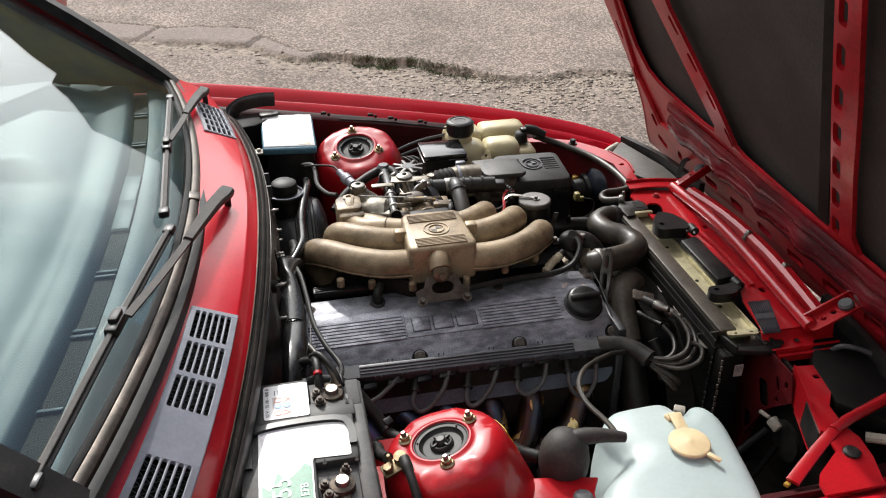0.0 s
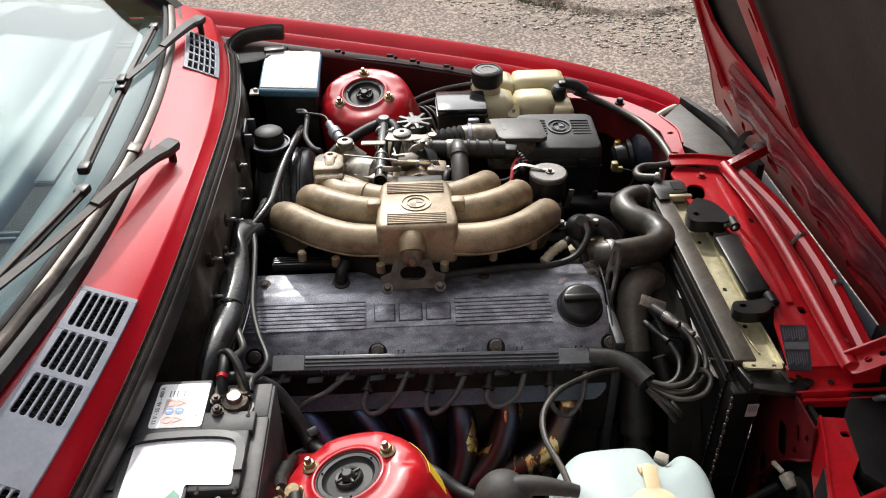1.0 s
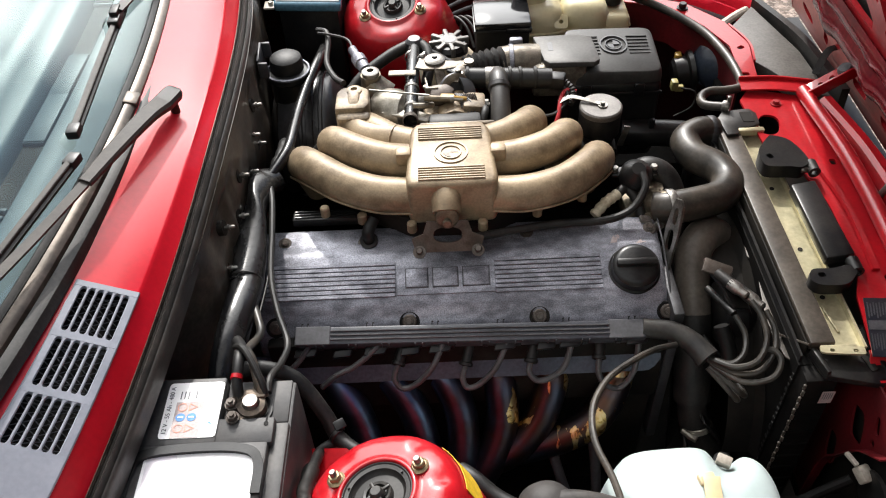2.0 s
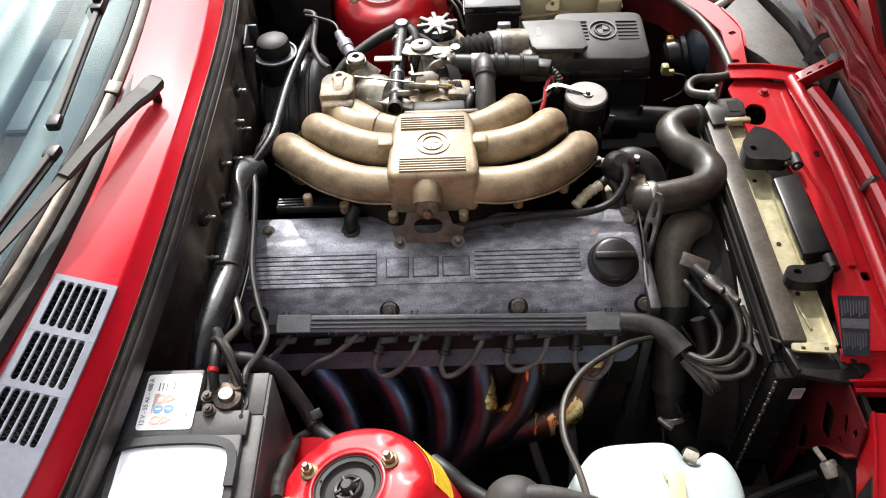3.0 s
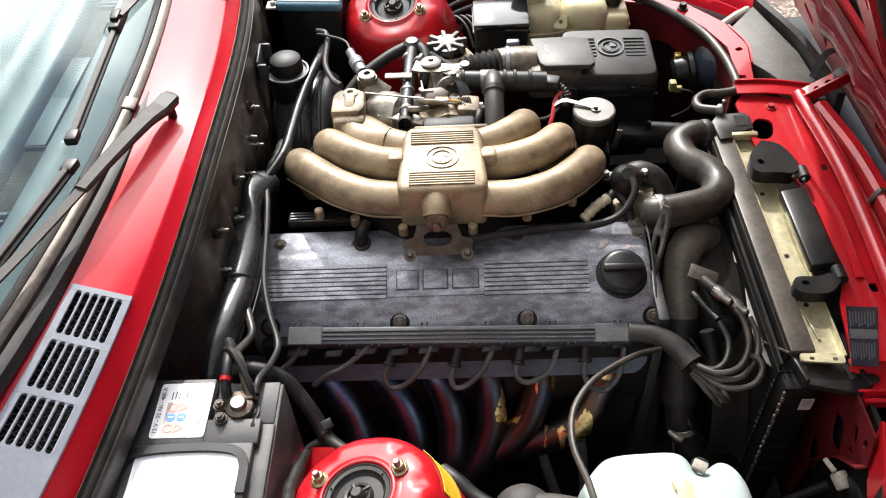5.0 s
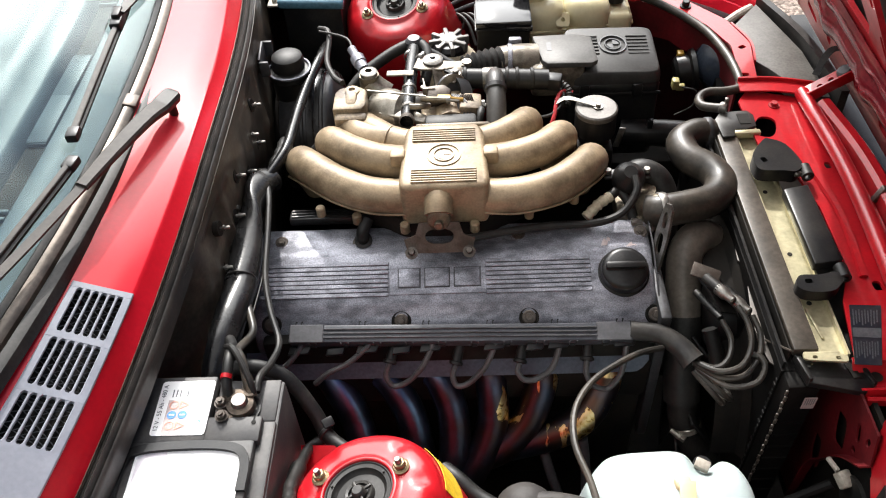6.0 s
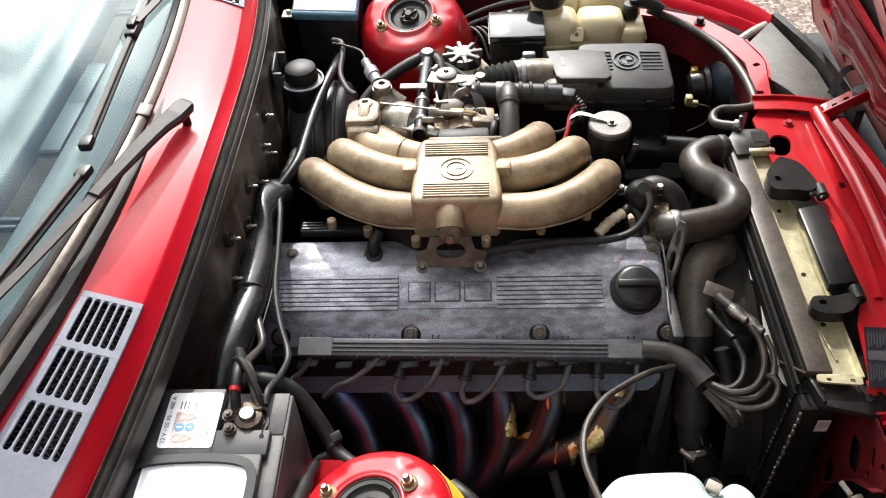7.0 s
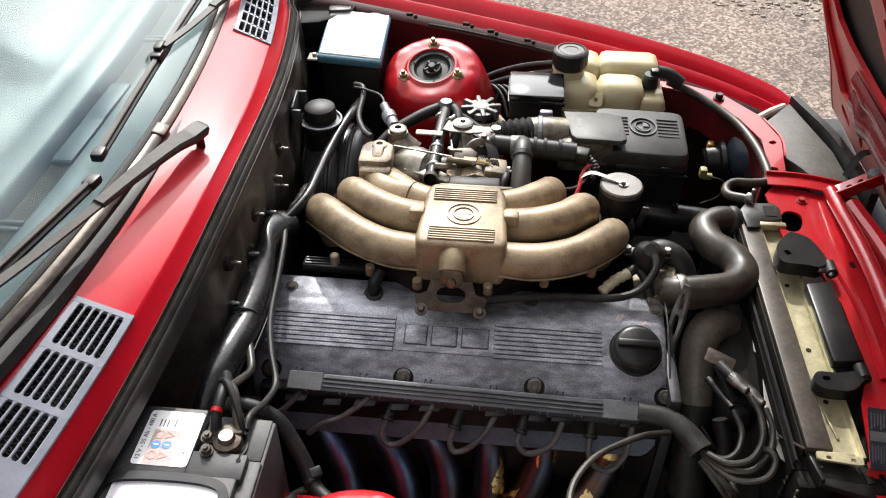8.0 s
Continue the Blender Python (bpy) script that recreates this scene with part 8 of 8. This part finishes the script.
    bm.faces.new([bm.verts[i] for i in range(n)][::-1])
    bm.faces.new([bm.verts[len(bm.verts) - n + i] for i in range(n)])
    bmesh.ops.recalc_face_normals(bm, faces=bm.faces[:])
    return bm


part("tank", bottle(), WHITE_BOTTLE, wash, "", 60)
part("neck", lathe([(0.027, -0.01), (0.027, 0.006), (0.0, 0.006)], at(0.357, -0.522, 0.725), 28), WHITE_BOTTLE, wash)
cap = part("cap", join(lathe([(0.0, 0.0042), (0.005, 0.0040), (0.007, 0.0028), (0.024, 0.0028), (0.0285, 0.0016), (0.0300, -0.0006), (0.0292, -0.0030)], at(0.357, -0.522, 0.735), 40), prism([(-0.009, 0.0), (0.009, 0.0), (0.009, 0.030), (0.010, 0.040), (-0.010, 0.040), (-0.009, 0.030)], -0.003, 0.0015, 0.001, at(0.359, -0.500, 0.735, 0, 0, -6)), prism([(-0.004, 0), (0.004, 0), (0.003, -0.020), (-0.003, -0.020)], -0.002, 0.003, 0.001, at(0.372, -0.548, 0.733, 0, 0, 35))), CAP_AMBER, wash, "yellowed hinged cap with a tab")
part("tab_block", box(0.019, 0.014, 0.010, 0.003, at(0.361, -0.458, 0.7245, 0, 0, 8)), CAP_AMBER, cap)
conn = thing("pump_connector", "dirty white plug on the washer bottle", "connector", (0.378, -0.462, 0.75))
part("plug", box(0.017, 0.012, 0.014, 0.002, at(0.393, -0.424, 0.703, 12, 0, -30)), DIRTY_WHITE, conn)
part("pump", lathe([(0.011, -0.10), (0.011, -0.006), (0, -0.006)], at(0.401, -0.408, 0.684), 16), PLASTIC, conn)
lampplug = thing("lamp_connector", "dirty white plug behind the headlamp", "connector", (0.585, -0.42, 0.60), "connectors")
part("plug", join(box(0.016, 0.022, 0.016, 0.003, at(0.590, -0.400, 0.616, 20, 10, 20)), box(0.006, 0.020, 0.005, 0.001, at(0.578, -0.384, 0.626, 0, 0, 20))), DIRTY_WHITE, lampplug)
part("socket", lathe([(0.0, 0.0), (0.035, 0.0), (0.038, 0.03), (0.0, 0.03)], at(0.595, -0.425, 0.600, 0, 90, 0), 24), RUBBER, lampplug)
loom = thing("front_loom", "black braided loom along the front apron", "cable", (0.50, -0.42, 0.55))
part("loom", tube([(0.42, -0.43, 0.52), (0.48, -0.415, 0.54), (0.54, -0.405, 0.58), (0.578, -0.40, 0.605)], 0.007, 10, 6), MATT_BLACK, loom)
part("loom", tube([(0.50, -0.44, 0.50), (0.55, -0.43, 0.54), (0.59, -0.415, 0.58)], 0.005, 10, 6), MATT_BLACK, loom)
cable2 = thing("release_cable", "grey cable beside the headlamp", "cable", (0.74, -0.40, 0.72))
part("cable", tube([(0.700, -0.352, 0.715), (0.712, -0.365, 0.732), (0.745, -0.385, 0.728), (0.80, -0.42, 0.70)], 0.0045, 10, 6), PLASTIC_GREY, cable2)

# ---- coolant tank, relay box, air filter ----
tank = thing("coolant_tank", "yellowed plastic coolant tank with a black cap", "coolant tank", (0.34, 0.55, 0.68))


# blown plastic lobes with deep creases between them
for x0, x1, y0, y1, z1, bev in ((0.228, 0.322, 0.480, 0.566, 0.780, 0.024), (0.316, 0.410, 0.488, 0.566, 0.778, 0.024), (0.234, 0.328, 0.556, 0.640, 0.787, 0.020),
                                (0.322, 0.442, 0.562, 0.634, 0.790, 0.018), (0.396, 0.450, 0.494, 0.585, 0.752, 0.010), (0.405, 0.444, 0.545, 0.600, 0.772, 0.014)):
    part("lobe", span(x0, x1, y0, y1, 0.700, z1, bev), CREAM, tank, "", 60)
part("seam", prism([(0.222, 0.470), (0.452, 0.500), (0.456, 0.630), (0.222, 0.645)], 0.728, 0.733, 0.001), CREAM, tank)
part("lower_shell", prism([(0.228, 0.480), (0.446, 0.508), (0.446, 0.625), (0.228, 0.640)], 0.640, 0.728, 0.012), CREAM, tank)
part("eyelet", holed(slot(0, 0, 0.026, 0.026, 0, 14, 0.4), [slot(0, 0, 0.008, 0.008, 0, 10, 1)], 0, 0.004, at(0.315, 0.486, 0.752, 50)), CREAM, tank)
part("filler_neck", lathe([(0.030, -0.03), (0.030, 0.02), (0, 0.02)], at(0.262, 0.535, 0.775), 28), CREAM, tank)
tank_cap = part("cap", lathe([(0.0, 0.035), (0.024, 0.035), (0.026, 0.037), (0.030, 0.036), (0.0335, 0.033), (0.0335, 0.008), (0.029, 0.006), (0.030, 0.0)], at(0.262, 0.535, 0.794), 40), PLASTIC_DUSTY, tank, "ridged black screw cap")
for k in range(24):
    part("ridge", box(0.0025, 0.004, 0.022, 0.0006, at(0.262, 0.535, 0.815) @ at(0, 0, 0, 0, 0, 15 * k) @ at(0.0325, 0, 0), 1), PLASTIC_DUSTY, tank_cap)
part("cap_print", lathe([(0.0225, 0.0352), (0.0225, 0.0360), (0.0140, 0.0360), (0.0140, 0.0352)], at(0.262, 0.535, 0.794), 32), METER, tank)
part("outlet", join(lathe([(0.016, 0), (0.016, 0.022), (0.012, 0.026), (0, 0.026)], at(0.420, 0.540, 0.758), 20), box(0.034, 0.018, 0.014, 0.004, at(0.436, 0.545, 0.786, 0, 0, 5))), PLASTIC, tank)
part("front_eyelet", box(0.020, 0.004, 0.018, 0.001, at(0.300, 0.478, 0.705)), CREAM, tank)
relay = thing("relay_box", "square black relay box beside the coolant tank", "relay box", (0.20, 0.46, 0.66))
part("body", span(0.152, 0.248, 0.415, 0.500, 0.66, 0.792, 0.003), SOOT_SHADE, relay)
part("lid", join(span(0.149, 0.251, 0.412, 0.503, 0.784, 0.7965, 0.003), span(0.205, 0.252, 0.410, 0.462, 0.776, 0.786, 0.002)), GLOSS, relay, "smooth glossy black lid")
part("lid_edge", span(0.1475, 0.2525, 0.4105, 0.5045, 0.780, 0.7835, 0.001), PLASTIC, relay)
air = thing("air_filter_box", "black plastic air filter box with raised ribs", "air filter", (0.38, 0.31, 0.60))
part("body", span(0.303, 0.460, 0.262, 0.388, 0.60, 0.762, 0.012, 3), PLASTIC, air, "glossy black box body")
part("body_rib", span(0.303, 0.460, 0.2575, 0.2615, 0.738, 0.744, 0.0015), PLASTIC, air)
for x in (0.330, 0.420):
    part("catch", box(0.016, 0.006, 0.026, 0.002, at(x, 0.2575, 0.748)), PLASTIC, air)
lid_rows = []
for k, z, lift in ((1.0, 0.758, 0.0), (1.0, 0.763, 0.3), (0.99, 0.769, 0.7), (0.97, 0.774, 0.95), (0.95, 0.777, 1.0), (0.93, 0.778, 1.0)):
    lid_rows.append([(0.381 + 0.080 * k * u, 0.326 + 0.063 * k * v, z + lift * (0.0085 + 0.115 * 0.063 * k * v - 0.02 * 0.080 * k * u)) for u, v in slot(0, 0, 2, 2, 0, 40, 0.22)])
top = loft(lid_rows, close=True)
top.faces.new([v for v in top.verts][-40:])
bmesh.ops.recalc_face_normals(top, faces=top.faces[:])
lidm = part("lid", top, AIRBOX, air, "dusty black lid with a round badge")
LM = frame_of((0.385, 0.338, 0.7885), Vector((1, 0, -0.028)).normalized(), Vector((0, 0.9915, 0.130)), Vector((0.028, -0.130, 0.991)).normalized())
for s in (-1, 1):
    for k in range(6):
        part("lid_rib", box(0.036, 0.0030, 0.002, 0.0007, LM @ at(s * 0.043, -0.0225 + 0.009 * k, 0.0002), 1), PLASTIC_DUSTY, lidm)
part("badge_ring", lathe([(0.024, -0.001), (0.024, 0.002), (0.0215, 0.002), (0.0215, -0.001)], LM, 36), PLASTIC_GREY, lidm)
part("badge_ring", lathe([(0.0145, -0.001), (0.0145, 0.002), (0.013, 0.002), (0.013, -0.001)], LM, 30), PLASTIC_GREY, lidm)
for k in (0, 2):
    part("badge_quarter", prism([(0, 0)] + [(0.0105 * math.cos(math.pi / 2 * k + a * math.pi / 12), 0.0105 * math.sin(math.pi / 2 * k + a * math.pi / 12)) for a in range(7)], -0.001, 0.0014, 0, LM), PLASTIC_GREY, lidm)
meter = part("air_meter", join(box(0.090, 0.080, 0.060, 0.008, at(0.285, 0.305, 0.765)), tube([(0.190, 0.300, 0.786), (0.220, 0.302, 0.788), (0.250, 0.305, 0.785)], 0.028, 22, 4)), ALU_DULL, air, "cast air flow meter")
part("meter_cover", prism([(0.246, 0.348), (0.320, 0.350), (0.346, 0.340), (0.350, 0.268), (0.340, 0.260), (0.266, 0.262), (0.258, 0.272)], 0.796, 0.806, 0.002), METER, meter, "flat faded grey cover")
part("cover_print", span(0.268, 0.276, 0.300, 0.326, 0.8061, 0.8064), PLASTIC_GREY, meter)
part("inlet_clamp", join(box(0.022, 0.012, 0.012, 0.003, at(0.215, 0.325, 0.812)), lathe([(0.029, -0.004), (0.0302, -0.003), (0.0302, 0.003), (0.029, 0.004)], at(0.205, 0.301, 0.787, 0, 90, 0), 28)), COVER, meter)
part("snorkel", tube([(0.40, 0.262, 0.66), (0.44, 0.255, 0.66), (0.50, 0.252, 0.655), (0.53, 0.25, 0.65)], 0.024, 18, 4), PLASTIC, air)
part("snorkel_clip", box(0.010, 0.010, 0.060, 0.002, at(0.447, 0.245, 0.665)), PLASTIC, air)
for k, (x, y, z) in enumerate(((0.520, 0.385, 0.668), (0.545, 0.470, 0.672))):
    plug = thing("lamp_plug", "yellow-brown lamp plug behind the headlamp", "connector", (x, y, z - 0.02), "lamp plugs")
    part("plug", join(box(0.013, 0.016, 0.020, 0.003, at(x, y, z)), box(0.016, 0.009, 0.012, 0.002, at(x + 0.010, y, z - 0.008))), OLIVE if k == 0 else AMBER_DARK, plug)
    part("wire", tube([(x + 0.01, y - 0.012, z), (x + 0.035, y - 0.02, z - 0.005), (x + 0.03, y - 0.03, z - 0.03), (x, y - 0.03, z - 0.05)], 0.0018, 6, 5), RUBBER, plug)
blue = thing("lamp_shell", "dark navy headlamp back shell with a black cap", "headlamp", (0.60, 0.47, 0.62))
part("shell", lathe([(0.0, 0.0), (0.02, 0.002), (0.045, 0.02), (0.058, 0.05), (0.060, 0.08)], at(0.570, 0.455, 0.655, 0, 80, 0), 32), LAMP_NAVY, blue)
part("rear_cap", lathe([(0.0, -0.028), (0.024, -0.028), (0.030, -0.022), (0.031, 0.0), (0.038, 0.004), (0.040, 0.012)], at(0.562, 0.455, 0.650, 0, 80, 0), 28), PLASTIC, blue)

# ---- fuse box, booster and bulkhead fittings ----
fuse = thing("fuse_box", "black fuse box with a pale blue-edged lid", "fuse box", (-0.15, 0.52, 0.68))
part("body", span(-0.206, -0.098, 0.462, 0.590, 0.66, 0.822, 0.004), PLASTIC, fuse)
lid_m = frame_of((-0.152, 0.525, 0.840), Vector((0.988, 0, -0.06)).normalized(), Vector((0, 0.982, 0.19)), Vector((0.06, -0.19, 0.98)).normalized())
part("lid_edge", box(0.122, 0.144, 0.018, 0.005, lid_m @ at(0, 0, -0.006), 3), CLEAR_BLUE, fuse, "bluish translucent lid edge")
part("lid_sheet", box(0.114, 0.134, 0.003, 0.001, lid_m @ at(0, 0.004, 0.0035)), PAPER, fuse, "white sheet under the lid")
part("lid_mark", box(0.026, 0.010, 0.0006, 0, lid_m @ at(0.034, -0.054, 0.0054)), TAN, fuse)
part("latch", box(0.020, 0.010, 0.010, 0.003, lid_m @ at(0.030, 0.074, -0.002)), PLASTIC_GREY, fuse)
part("side_lug", join(box(0.024, 0.026, 0.004, 0.001, at(-0.222, 0.478, 0.818)), hexnut(0.005, 0.006, at(-0.222, 0.478, 0.820))), DIRTY_WHITE, fuse)
boost = thing("brake_booster", "black brake booster drum with a fluid tank", "brake booster", (-0.13, 0.30, 0.55))
part("drum", lathe([(0.0, -0.07), (0.08, -0.07), (0.105, -0.055), (0.112, -0.030), (0.112, -0.020), (0.114, -0.018), (0.114, -0.014), (0.112, -0.012), (0.112, -0.008), (0.117, -0.006), (0.117, 0.004), (0.112, 0.006), (0.112, 0.014), (0.1135, 0.016), (0.1135, 0.020), (0.111, 0.022), (0.110, 0.030), (0.104, 0.038), (0.07, 0.05), (0.0, 0.05)], at(-0.140, 0.300, 0.655, 0, 90, 0), 64), DRUM, boost, "satin black steel drum")
part("master_cylinder", tube([(-0.09, 0.300, 0.67), (0.0, 0.330, 0.68), (0.11, 0.345, 0.68)], 0.022, 16, 4), STEEL, boost)
part("fluid_tank", lathe([(0.0, 0.0), (0.048, 0.0), (0.053, 0.02), (0.054, 0.040), (0.050, 0.054), (0.042, 0.064), (0.034, 0.069), (0.030, 0.076), (0, 0.076)], at(0.100, 0.350, 0.712), 36), TAN, boost, "stained translucent fluid tank")
fat = []
for k in range(8):
    a = math.pi * k / 4 + 0.2
    for da, r in ((-0.26, 0.016), (-0.11, 0.036), (0.11, 0.036), (0.26, 0.016)):
        fat.append((r * math.cos(a + da), r * math.sin(a + da)))
part("star_cap", prism(fat, 0.790, 0.806, 0.002, at(0.101, 0.353, 0)), LID_GREY, boost, "silver star-shaped cap")
part("cap_skirt", lathe([(0.0, 0.801), (0.028, 0.801), (0.033, 0.794), (0.033, 0.778), (0, 0.778)], at(0.101, 0.353, 0), 30), PLASTIC, boost)
part("cap_print", lathe([(0.013, 0.806), (0.013, 0.8066), (0, 0.8066)], at(0.101, 0.353, 0), 24), PLASTIC_GREY, boost)
valve = thing("heater_valve", "black round canister on the bulkhead", "canister", (-0.178, 0.29, 0.72))
part("body", lathe([(0.0, 0.0), (0.030, 0.0), (0.032, 0.01), (0.032, 0.072), (0.036, 0.076), (0.036, 0.084), (0.031, 0.086), (0.0, 0.086)], at(-0.172, 0.285, 0.715), 32), PLASTIC, valve)
part("cap", lathe([(0.028, 0.0), (0.028, 0.014), (0.026, 0.022), (0.020, 0.026), (0.0, 0.027)], at(-0.174, 0.292, 0.800), 32), RUBBER, valve, "dull black cap")
part("rim", lathe([(0.0355, 0.0), (0.037, 0.001), (0.037, 0.004), (0.034, 0.005)], at(-0.172, 0.285, 0.799), 32), COVER, valve)
part("bracket", join(box(0.004, 0.058, 0.030, 0.001, at(-0.216, 0.290, 0.822, 0, 0, 4)), box(0.016, 0.006, 0.028, 0.002, at(-0.206, 0.258, 0.820)), box(0.016, 0.006, 0.028, 0.002, at(-0.210, 0.322, 0.820))), PLASTIC_GREY, valve)
harness = thing("wiring_conduit", "shiny black taped wiring conduit along the bulkhead", "cable", (-0.18, -0.15, 0.74))
def twisted(pts, rx, ry, turn, n=24, sub=14):
    """A flattened sleeve that turns about its own axis on the way."""
    path = spline(pts, sub)
    rows = []
    for i, p in enumerate(path):
        d = (path[min(i + 1, len(path) - 1)] - path[max(i - 1, 0)]).normalized()
        u = d.cross(Vector((0, 0, 1))).normalized()
        v = u.cross(d)
        a = radians(turn(i / (len(path) - 1)))
        row = []
        for k in range(n):
            q = 2 * math.pi * k / n
            e, f = rx * math.cos(q), ry * math.sin(q) * (1.0 - 0.18 * math.cos(q))
            row.append(p + u * (e * math.cos(a) - f * math.sin(a)) + v * (e * math.sin(a) + f * math.cos(a)))
        rows.append(row)
    bm = loft(rows, close=True)
    bmesh.ops.recalc_face_normals(bm, faces=bm.faces[:])
    return bm


part("conduit", twisted([(-0.172, 0.030, 0.776), (-0.178, 0.016, 0.782), (-0.182, -0.010, 0.787), (-0.184, -0.075, 0.782), (-0.181, -0.130, 0.776), (-0.180, -0.182, 0.774)], 0.0225, 0.0165, lambda t: 20 + 95 * t + 80 / (1 + math.exp(-(t - 0.52) * 22))), SHINY, harness, "twisted tape-wound upper sleeve", 60)
part("conduit", twisted([(-0.180, -0.172, 0.774), (-0.180, -0.190, 0.774), (-0.183, -0.250, 0.778), (-0.188, -0.300, 0.768), (-0.195, -0.34, 0.735)], 0.0215, 0.0195, lambda t: 15 + 70 * t), SHINY, harness, "smooth lower sleeve", 60)
part("tape_band", lathe([(0.0205, -0.002), (0.0222, -0.001), (0.0222, 0.001), (0.0205, 0.002)], along((-0.1805, -0.175, 0.7745), (-0.180, -0.19, 0.774)), 20), RUBBER, harness)
part("cable", tube([(-0.176, 0.015, 0.785), (-0.160, 0.050, 0.790), (-0.150, 0.085, 0.792), (-0.148, 0.13, 0.79), (-0.146, 0.20, 0.785), (-0.136, 0.27, 0.79), (-0.126, 0.330, 0.790), (-0.124, 0.39, 0.775), (-0.13, 0.44, 0.75)], 0.0085, 14, 6), SHINY, harness)
part("cable", tube([(-0.170, 0.010, 0.774), (-0.168, 0.045, 0.782), (-0.165, 0.09, 0.775), (-0.168, 0.14, 0.76)], 0.009, 12, 6, lambda t: 1 + 0.1 * math.sin(t * 30)), RUBBER, harness)
part("thin_wire", tube([(-0.166, -0.02, 0.790), (-0.158, -0.08, 0.775), (-0.154, -0.16, 0.770), (-0.158, -0.24, 0.768)], 0.0012, 6, 5), RUBBER, harness)
vac = thing("vacuum_hose", "black vacuum hose from the booster to the intake", "hose", (-0.06, 0.24, 0.75))
part("hose", tube([(-0.128, 0.382, 0.818), (-0.110, 0.36, 0.826), (-0.105, 0.330, 0.822), (-0.104, 0.280, 0.815), (-0.088, 0.235, 0.815), (-0.070, 0.205, 0.823)], 0.0048, 10, 6), RUBBER, vac)
part("hose", tube([(-0.135, 0.10, 0.735), (-0.110, 0.115, 0.765), (-0.080, 0.125, 0.780), (-0.060, 0.128, 0.782)], 0.008, 12, 6), RUBBER, vac)
drain = thing("cowl_drain", "black plastic drain box in the cowl corner", "drain box", (-0.23, 0.58, 0.78))
part("box", prism([(-0.285, 0.530), (-0.225, 0.545), (-0.170, 0.592), (-0.165, 0.632), (-0.27, 0.632)], 0.78, 0.858, 0.006), MATT_BLACK, drain)
part("tab", prism(slot(-0.192, 0.596, 0.044, 0.024, 12, 20, 0.4), 0.860, 0.866, 0.002), PLASTIC_DUSTY, drain, "rounded black tab")
part("plate", box(0.070, 0.006, 0.060, 0.002, at(-0.255, 0.44, 0.80, 0, 0, 80)), PLASTIC_GREY, drain)
pipes = thing("brake_pipe", "grey cables running along the inner wing", "pipe", (0.15, 0.59, 0.70))
part("pipe", tube([(0.09, 0.560, 0.745), (0.13, 0.575, 0.757), (0.18, 0.590, 0.765), (0.25, 0.600, 0.770), (0.30, 0.61, 0.765)], 0.004, 10, 5), PLASTIC_GREY, pipes)
part("pipe", tube([(0.09, 0.545, 0.735), (0.13, 0.560, 0.745), (0.18, 0.575, 0.752), (0.24, 0.59, 0.756)], 0.004, 10, 5), PLASTIC_GREY, pipes)
for k in range(3):
    part("loop", tube([(0.10 + 0.012 * k, 0.52, 0.72), (0.112 + 0.012 * k, 0.530, 0.748), (0.135 + 0.012 * k, 0.500, 0.745), (0.150 + 0.008 * k, 0.46, 0.72)], 0.003, 8, 6), RUBBER, pipes)
part("clip", box(0.010, 0.012, 0.034, 0.002, at(0.192, 0.555, 0.750)), PLASTIC_GREY, pipes)
wing_clips = thing("wire_clip", "row of small dark clips on the inner wing", "clip", (0.0, 0.64, 0.80))
for x, z in ((-0.06, 0.838), (0.055, 0.826), (0.105, 0.815), (0.18, 0.802), (0.30, 0.780)):
    y = piece(FX, FY, x) - 0.082
    part("clip", join(box(0.014, 0.008, 0.007, 0.002, at(x, y, z, 0, 4, 0)), lathe([(0.004, 0), (0.004, 0.004), (0, 0.004)], at(x + 0.012, y, z - 0.004, 90), 10)), SOOT_SHADE, wing_clips)
part("wire", tube([(-0.02, 0.640, 0.818), (0.06, 0.632, 0.810), (0.16, 0.620, 0.796), (0.26, 0.606, 0.780)], 0.0028, 8, 6), RUBBER, wing_clips)
for k, (y, z) in enumerate(((0.03, 0.79), (-0.06, 0.80), (-0.14, 0.775), (0.10, 0.77), (-0.2, 0.75), (0.16, 0.80), (-0.02, 0.73))):
    x = -0.214 + bow(y) + (0.004 if z > 0.78 else -0.006)
    part("stud", join(lathe([(0.008, 0), (0.008, 0.003), (0.004, 0.004), (0.004, 0.014), (0, 0.014)], at(x, y, z, 0, 80, 0), 12)), STEEL if k % 2 else SOOT_SHADE, bulkhead)
